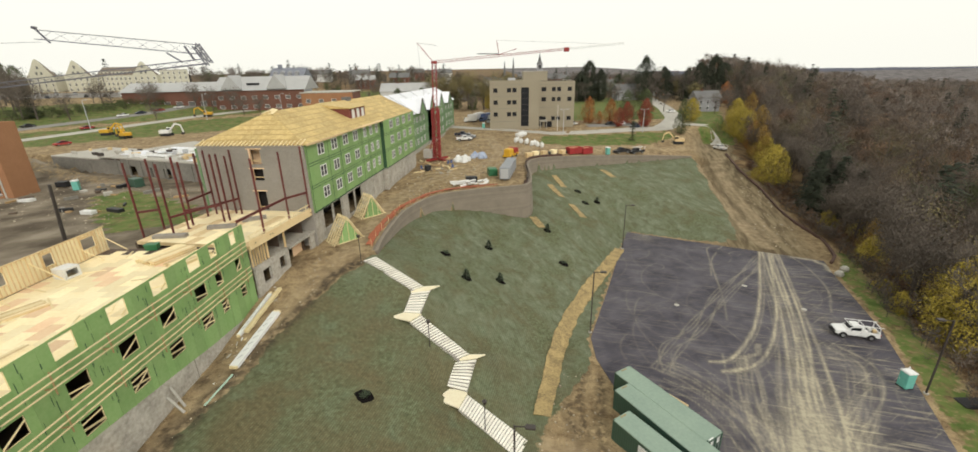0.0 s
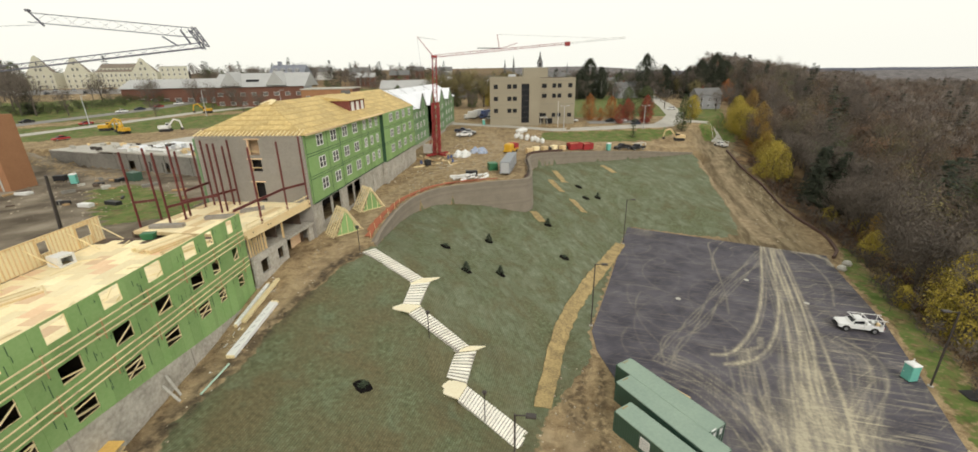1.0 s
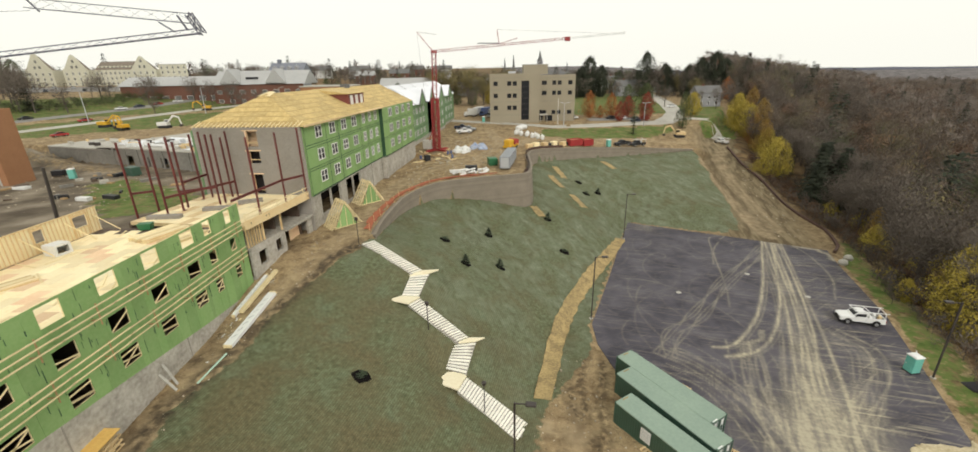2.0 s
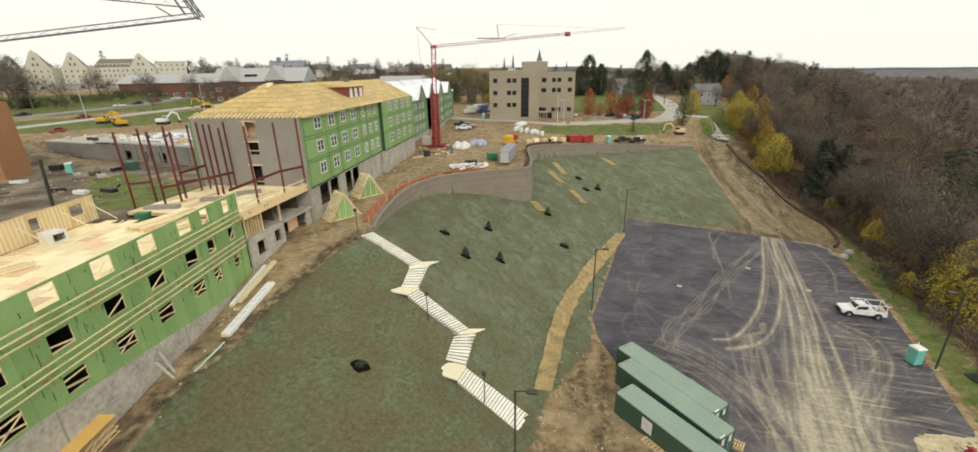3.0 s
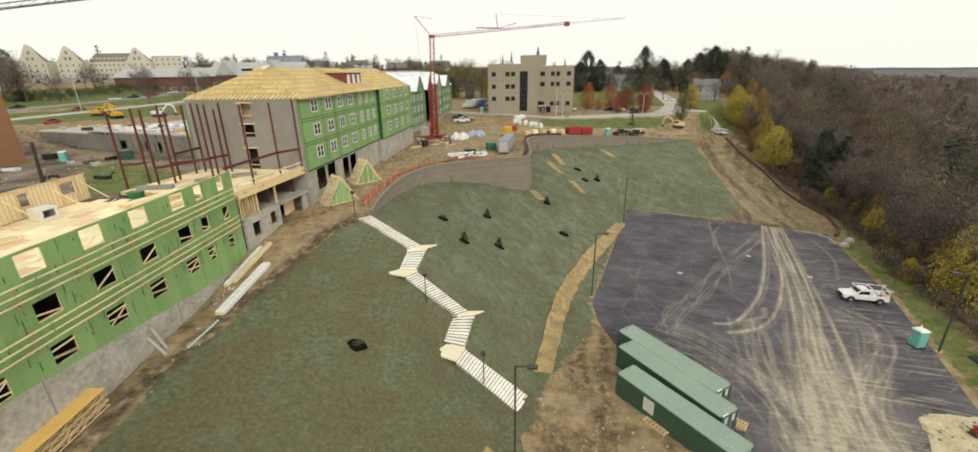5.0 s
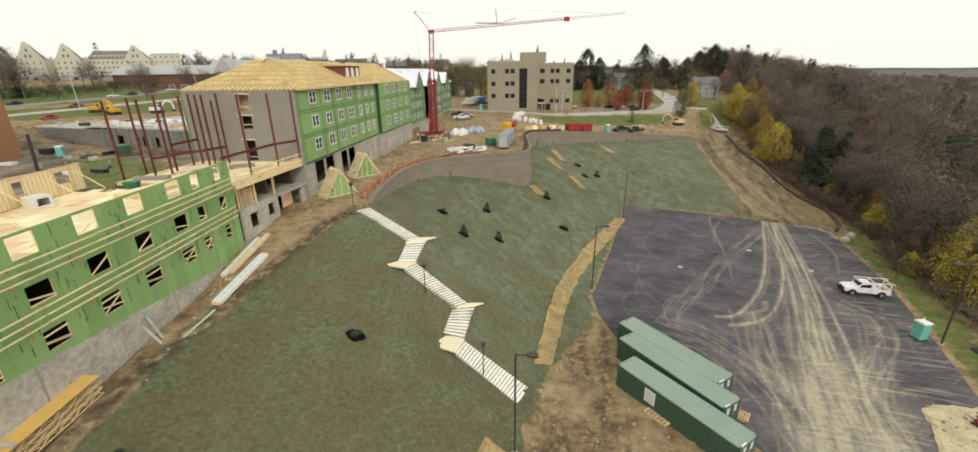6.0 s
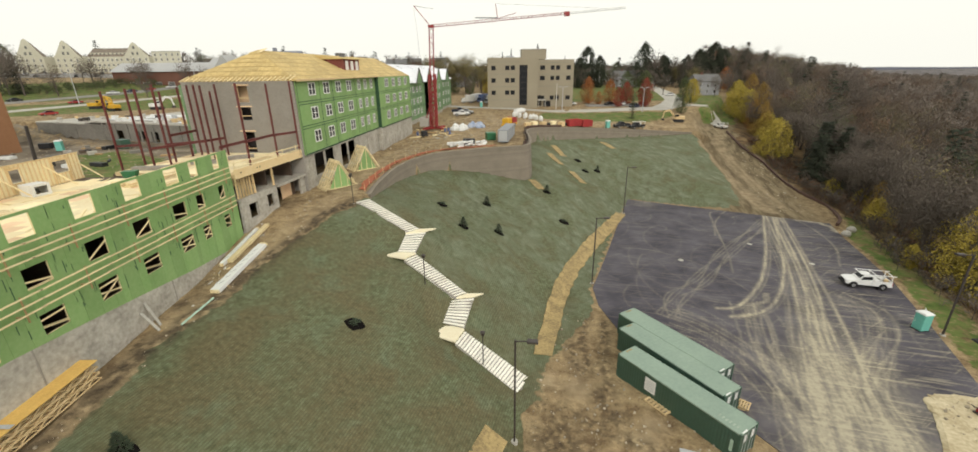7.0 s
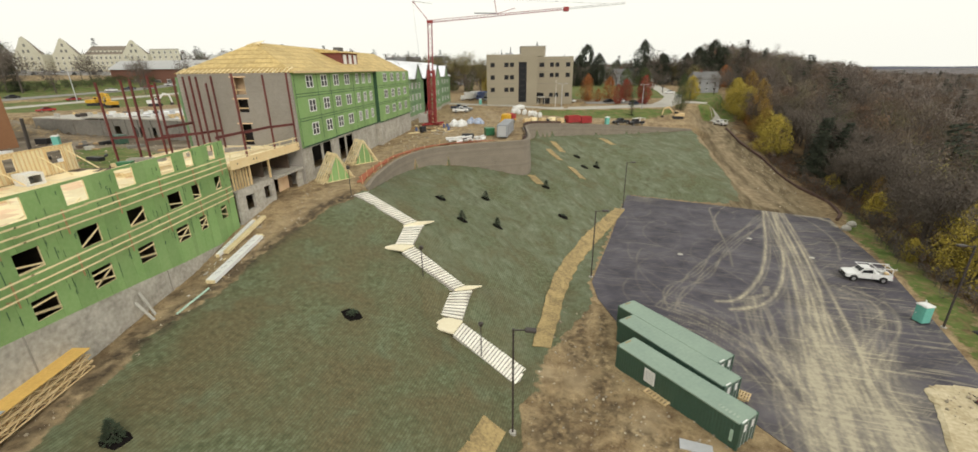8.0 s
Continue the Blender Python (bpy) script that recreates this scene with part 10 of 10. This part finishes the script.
def build_woods():
    rng = random.Random(21)
    near_spots, mid_spots, far_spots = [], [], []
    y = 8.0
    while y < 330:
        d = 13.0
        while d < 70:
            if (y > 84 or d > 20) and not (100 < y < 150 and d < 18) and (edge_x(y) + d < 1.14 * y + 24 or rng.random() < 0.3):
                near_spots.append((edge_x(y) + d + rng.uniform(-2, 2), y + rng.uniform(-2.6, 2.6), rng.uniform(0.62, 1.28)))
            d += rng.uniform(4.6, 7.4)
        y += 5.6
    y = 10.0
    while y < 560:
        d = 70.0 if y < 330 else 0
        while d < 330:
            if edge_x(y) + d < 1.14 * y + 30 or rng.random() < 0.2:
                mid_spots.append((edge_x(y) + d + rng.uniform(-4, 4), y + rng.uniform(-4, 4), rng.uniform(0.8, 1.25)))
            d += rng.uniform(7.0, 11)
        y += 8.5
    for i in range(2100):
        r, a = 380 + 900 * rng.random() ** 1.2, rng.uniform(0.2, 1.0)
        x, y = r * math.cos(a), r * math.sin(a)
        if x > edge_x(min(y, 600)) + 250:
            far_spots.append((x, y, rng.uniform(0.85, 1.3)))
    bare_d = [tree_template(100 + i, 16.5 + 1.2 * i, 4.3 + 0.25 * i, 1350, 11, 3, "bare", 0.85) for i in range(5)]
    bare_m = [tree_template(200 + i, 17, 5.2, 330, 5, 3, "bare", 1.6) for i in range(5)]
    bare_f = [tree_template(300 + i, 15, 7.5, 70, 1, 3, "bare", 4.5) for i in range(4)]
    leaf_m = [tree_template(400 + i, 15, 4.8, 900, 8, 3, "leaf", 0.85) for i in range(3)]
    cone_m = [tree_template(500 + i, 19, 5.2, 620, 0, 4, "cone", 1.7) for i in range(3)]
    def pick(spots, lo, hi):
        """The spots of one kind: kinds gather in loose patches."""
        return [s for i, s in enumerate(spots) if lo <= ((i * 0.6180339) % 1 * 0.45 + 1.1 * noise.noise(Vector((s[0] * 0.035, s[1] * 0.035, 3.7))) + 1.0) % 1 < hi]
    forest("bare_woods", bare_d, pick(near_spots, 0.0, 0.10) + pick(near_spots, 0.54, 0.84), [M["bark"], M["twig"]], "dense bare grey-brown deciduous woods", 1)
    forest("bare_woods", bare_d, pick(near_spots, 0.29, 0.47), [M["bark"], M["twig_warm"]], "dense bare warm brown deciduous woods", 12)
    forest("bare_woods", bare_d, pick(near_spots, 0.10, 0.20), [M["bark"], M["twig_olive"]], "bare woods with the last olive leaves", 13)
    forest("oak_woods", leaf_m, pick(near_spots, 0.20, 0.29), [M["bark"], M["twig_rust"]], "oaks holding rusty brown leaves", 2)
    forest("amber_woods", leaf_m, pick(near_spots, 0.47, 0.54), [M["bark"], M["leaf_olive"]], "trees holding thin olive-yellow leaves", 15)
    forest("green_woods", leaf_m, pick(near_spots, 0.84, 0.94), [M["bark"], M["leaf_green"]], "dull green trees among bare woods", 3)
    forest("pine_woods", cone_m, pick(near_spots, 0.94, 1.0), [M["bark"], M["needle"]], "scattered dark pines among bare woods", 4)
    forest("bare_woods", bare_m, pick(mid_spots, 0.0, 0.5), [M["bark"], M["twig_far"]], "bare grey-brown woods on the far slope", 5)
    forest("bare_woods", bare_m, pick(mid_spots, 0.5, 0.84), [M["bark"], M["twig_warm"]], "bare warm brown woods on the far slope", 14)
    forest("oak_woods", leaf_m, pick(mid_spots, 0.84, 0.985), [M["bark"], M["twig_rust"]], "rusty oaks on the far slope", 6)
    forest("pine_woods", cone_m, pick(mid_spots, 0.985, 1.0), [M["bark"], M["needle"]], "dark pines on the far slope", 7)
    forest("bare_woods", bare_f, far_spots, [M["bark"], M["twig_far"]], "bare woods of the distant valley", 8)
    # trees round the town
    town = []
    while len(town) < 680:
        x, y = rng.uniform(-300, 150), 285 + 330 * rng.random() ** 1.2
        town.append((x, y, rng.uniform(0.5, 0.95)))
    for i in range(130):
        town.append((rng.uniform(40, 150), rng.uniform(305, 540), rng.uniform(0.65, 1.05)))
    for i in range(70):
        town.append((rng.uniform(112, 180), rng.uniform(285, 420), rng.uniform(0.7, 1.15)))
    for i in range(70):
        town.append((rng.uniform(-150, 40), rng.uniform(272, 340), rng.uniform(0.5, 0.8)))
    forest("town_trees", bare_m, pick(town, 0, 0.7), [M["bark"], M["twig"]], "bare trees between the houses", 9)
    forest("town_trees", leaf_m, pick(town, 0.7, 0.87), [M["bark"], M["leaf_green"]], "dull green trees between the houses", 10)
    forest("town_pines", cone_m, pick(town, 0.87, 1.0), [M["bark"], M["needle"]], "dark conifers between the houses", 11)


build_woods()

BARE = [tree_thing("bare_tree", tree_template(i, 16, 4.8, 2600, 16, 7, "bare", 0.85), M["twig"], "tall bare deciduous tree with grey-brown twigs") for i in (1, 2, 3)]
GOLD = [tree_thing("yellow_tree", tree_template(10 + i, 11, 5.0, 9000, 17, 7, "egg", 0.55), M["leaf_yellow"], "bushy tree with yellow autumn leaves") for i in (1, 2)]
AMBER = tree_thing("orange_tree", tree_template(21, 11, 3.9, 4000, 9, 6, "egg", 0.62), M["leaf_orange"], "small street tree with orange leaves", group="street trees")
RUBY = tree_thing("red_tree", tree_template(22, 11, 3.6, 4000, 9, 6, "egg", 0.62), M["leaf_red"], "small street tree with dark red leaves", group="street trees")
OLIVE = tree_thing("green_tree", tree_template(23, 10, 3.6, 3400, 9, 6, "egg", 0.65), M["leaf_green"], "rounded tree with dull green leaves", group="street trees")
DARK_PINE = tree_thing("conifer", tree_template(35, 19, 6.2, 7500, 8, 7, "egg", 1.05), M["needle"], "broad dark evergreen with a rounded crown", group="trees of the town")
PINE = tree_thing("conifer", tree_template(31, 17, 5.6, 3600, 0, 7, "cone", 1.3), M["needle"], "dark green conifer with drooping boughs")
SPIRE = tree_thing("columnar_conifer", tree_template(32, 9, 1.3, 900, 0, 6, "cone", 0.6), M["leaf_green"], "slim columnar green conifer", group="street trees")

r = random.Random(5)
edge_spots = [[], [], []]
y = 50.0
while y < 190:
    edge_spots[r.randrange(3)].append((edge_x(y) + (r.uniform(15, 21) if 101 < y < 150 else r.uniform(9, 14) if y > 104 else r.uniform(5, 11) if y > 84 else r.uniform(9, 15)), y, r.uniform(0.7, 1.15)))
    y += r.uniform(2.4, 4.2)
edge_spots[0].append((85, 87, 1.25))
for t, s in zip(BARE, edge_spots):
    plant(t, s, rng=r)
plant(GOLD[0], [(65.6, 52.4, 1.0), (85.2, 131.5, 1.15), (80, 99, 0.45), (102, 184, 1.15), (83, 92, 0.6)], rng=r)
plant(GOLD[1], [(69.5, 57.5, 1.05), (63.5, 60.0, 0.35), (93, 150, 0.9), (101, 176, 1.1), (74, 70, 0.4), (105, 193, 1.0), (16, 270, 0.9), (-2, 262, 1.1), (87, 196.5, 0.95), (74, 79, 0.55), (112, 206, 1.1)], rng=r)
TALL_GOLD = tree_thing("yellow_tree", tree_template(14, 17, 4.2, 6500, 14, 7, "egg", 0.65), M["leaf_amber"], "tall tree with thin orange-yellow leaves")
plant(TALL_GOLD, [(96.0, 160, 1.05), (92, 150, 0.8), (112, 196, 0.95), (85, 93, 0.6), (78, 84, 0.5)], rng=r)
SPRUCE = tree_thing("conifer", tree_template(33, 13.5, 3.4, 4200, 6, 7, "egg", 0.6), M["leaf_green"], "olive green bushy conifer beside the road")
plant(SPRUCE, [(74.7, 176, 1.0)], rng=r)
plant(DARK_PINE, [(63, 303, 1.3), (57, 298, 0.95), (70, 299, 1.0), (99, 300, 1.3), (128, 345, 1.1), (134.7, 300, 1.22), (144, 300, 1.34), (151, 302, 1.26), (127.4, 300, 0.95), (113, 300, 1.02), (176, 322, 0.9)], rng=r)
plant(PINE, [(85, 112, 0.75), (88, 116, 0.95), (92, 114, 0.9), (95.5, 117, 0.95), (93, 121, 0.9), (98, 113, 0.8), (262, 548, 1.35), (269, 545, 1.2), (280, 560, 1.2), (292, 650, 1.5), (300, 640, 1.2), (243, 470, 1.15), (251, 480, 1.05), (286, 410, 1.0), (276, 412, 0.95), (252, 280, 0.95), (248, 286, 0.8), (236, 290, 0.8), (-268, 246, 1.0), (-197, 187, 0.8)], rng=r)
plant(AMBER, [(42, 197, 1.0), (46.1, 194.4, 0.5), (51.9, 198.2, 0.95), (118, 320, 1.1), (134, 262, 1.2), (99, 168, 0.9)], rng=r)
plant(RUBY, [(52.6, 187.2, 0.72), (57.7, 193.4, 0.88), (63.8, 187.3, 0.98)], rng=r)
plant(OLIVE, [(63.0, 212, 1.25), (71.5, 212, 1.25), (54, 300, 1.3), (90, 330, 1.5), (-40, 250, 1.2), (-55, 258, 1.1), (-22, 262, 1.1), (-12, 256, 1.0), (8, 258, 1.2), (-250, 236, 1.5), (-262, 240, 1.6)], rng=r)
plant(SPIRE, [(52, 165, 1.0)], rng=r)
OCHRE = tree_thing("olive_tree", tree_template(24, 15, 4.6, 4200, 16, 7, "leaf", 0.7), M["leaf_olive"], "tall tree with thin olive autumn leaves", group="trees of the town")
plant(OCHRE, [(-24, 256, 1.59), (-15, 262, 1.74), (-6, 258, 1.45), (2, 266, 1.67), (10, 262, 1.45), (-34, 262, 1.59), (20, 268, 1.45), (120, 300, 1.1), (128, 310, 1.2), (116, 262, 1.0)], rng=r)
bare_more = tree_thing("bare_tree", tree_template(7, 11, 4.2, 1100, 14, 6, "bare", 0.8), M["twig"], "bare tree on the grassy hillside", group="hillside trees")
plant(bare_more, [(-205, 188, 1.9), (-191, 183, 1.7), (-180, 186, 1.3), (-196, 182, 1.6), (-212, 196, 1.8), (-190, 216, 1.4), (-166, 214, 1.3), (-228, 214, 1.5), (-246, 196, 1.5), (-238, 202, 1.6), (-172, 226, 1.2), (-150, 224, 1.3), (-140, 221, 1.2), (-185, 215, 1.0), (-212, 190, 1.0), (-130, 222, 1.2), (118, 246, 1.2), (125, 248, 1.1), (-146, 190, 0.85), (-226, 205, 1.2), (-110, 208, 1.0), (-120, 212, 1.0), (-200, 222, 0.9), (-160, 240, 0.9), (-84, 230, 0.9), (28, 240, 0.9), (-30, 236, 1.1), (-12, 243, 1.1), (-45, 240, 1.0), (104, 297, 2.0), (119, 300, 1.9), (124, 297, 2.0), (109, 303, 1.9), (130, 296, 1.9), (99, 222, 0.9), (108, 219, 1.0), (117, 223, 1.2), (121, 232, 1.3), (92, 318, 1.2), (100, 306, 1.1), (88, 232, 1.0)], rng=r)


M["straw_brush"] = mat("dry_tan_brush", (0.27, 0.205, 0.105), (0.20, 0.145, 0.07), 0.2, 8, 0.95, 0, rand=0.15, island=True)


# low brush on the bank below the lot and along the verge
def brush(name, n, line, width, h, leaf, label, seed):
    rng = random.Random(seed)
    pts = dense([(a, b, 0) for a, b in line], 1.0)
    g = []
    tp = [tree_template(600 + seed * 7 + i, h, h * 0.45, 70, 5, 3, "bare", 0.8) for i in range(3)]
    spots = []
    for i in range(n):
        p = pts[rng.randrange(len(pts))]
        spots.append((p[0] + rng.uniform(-width, width) / 2, p[1] + rng.uniform(-1, 1), rng.uniform(0.5, 1.3)))
    forest(name, tp, spots, [M["bark"], leaf], label, seed)


brush("undergrowth", 340, [(60, 36), (66, 56), (74, 76), (79, 98), (83, 120), (88, 145)], 8, 2.6, M["twig_rust"], "rusty brown undergrowth below the trees", 31)
brush("undergrowth", 300, [(58, 36), (64, 56), (74, 76), (80, 98), (84, 120), (90, 145)], 10, 3.2, M["twig"], "bare grey brush below the trees", 32)
brush("undergrowth", 70, [(63, 50), (66, 60), (68.5, 68)], 4, 1.8, M["leaf_yellow"], "yellowing brush at the wood's edge", 33)
brush("undergrowth", 150, [(61, 40), (67, 54), (72, 68), (78, 84)], 9, 2.0, M["straw_brush"], "tan dry brush at the wood's edge", 35)
brush("hillside_scrub", 420, [(-226, 150), (-196, 190), (-184, 215), (-172, 236)], 20, 3.0, M["leaf_green"], "green scrub on the hillside", 34)


# the last ridge on the horizon, its blue haze painted into the colour
def ridge():
    g = G()
    n = 60
    a = [0.05 + 1.25 * i / n for i in range(n + 1)]
    hh = [6 + 10 * noise.noise(Vector((t * 4, 0.3, 0))) + 7 * noise.noise(Vector((t * 17, 1.3, 0))) for t in a]
    rings = [[(4000 * math.cos(t), 4000 * math.sin(t), -80), (4000 * math.cos(t), 4000 * math.sin(t), h), (4090 * math.cos(t), 4090 * math.sin(t), h - 3), (4090 * math.cos(t), 4090 * math.sin(t), -80)] for t, h in zip(a, hh)]
    solo("backdrop", g.loft(rings), M["ridge"], "distant hazy blue ridge", "hills", "", "structure")


M["ridge"] = mat("hazy_blue_ridge", (0.20, 0.21, 0.26), (0.17, 0.18, 0.225), 0.002, 6, 1.0, 0)
ridge()
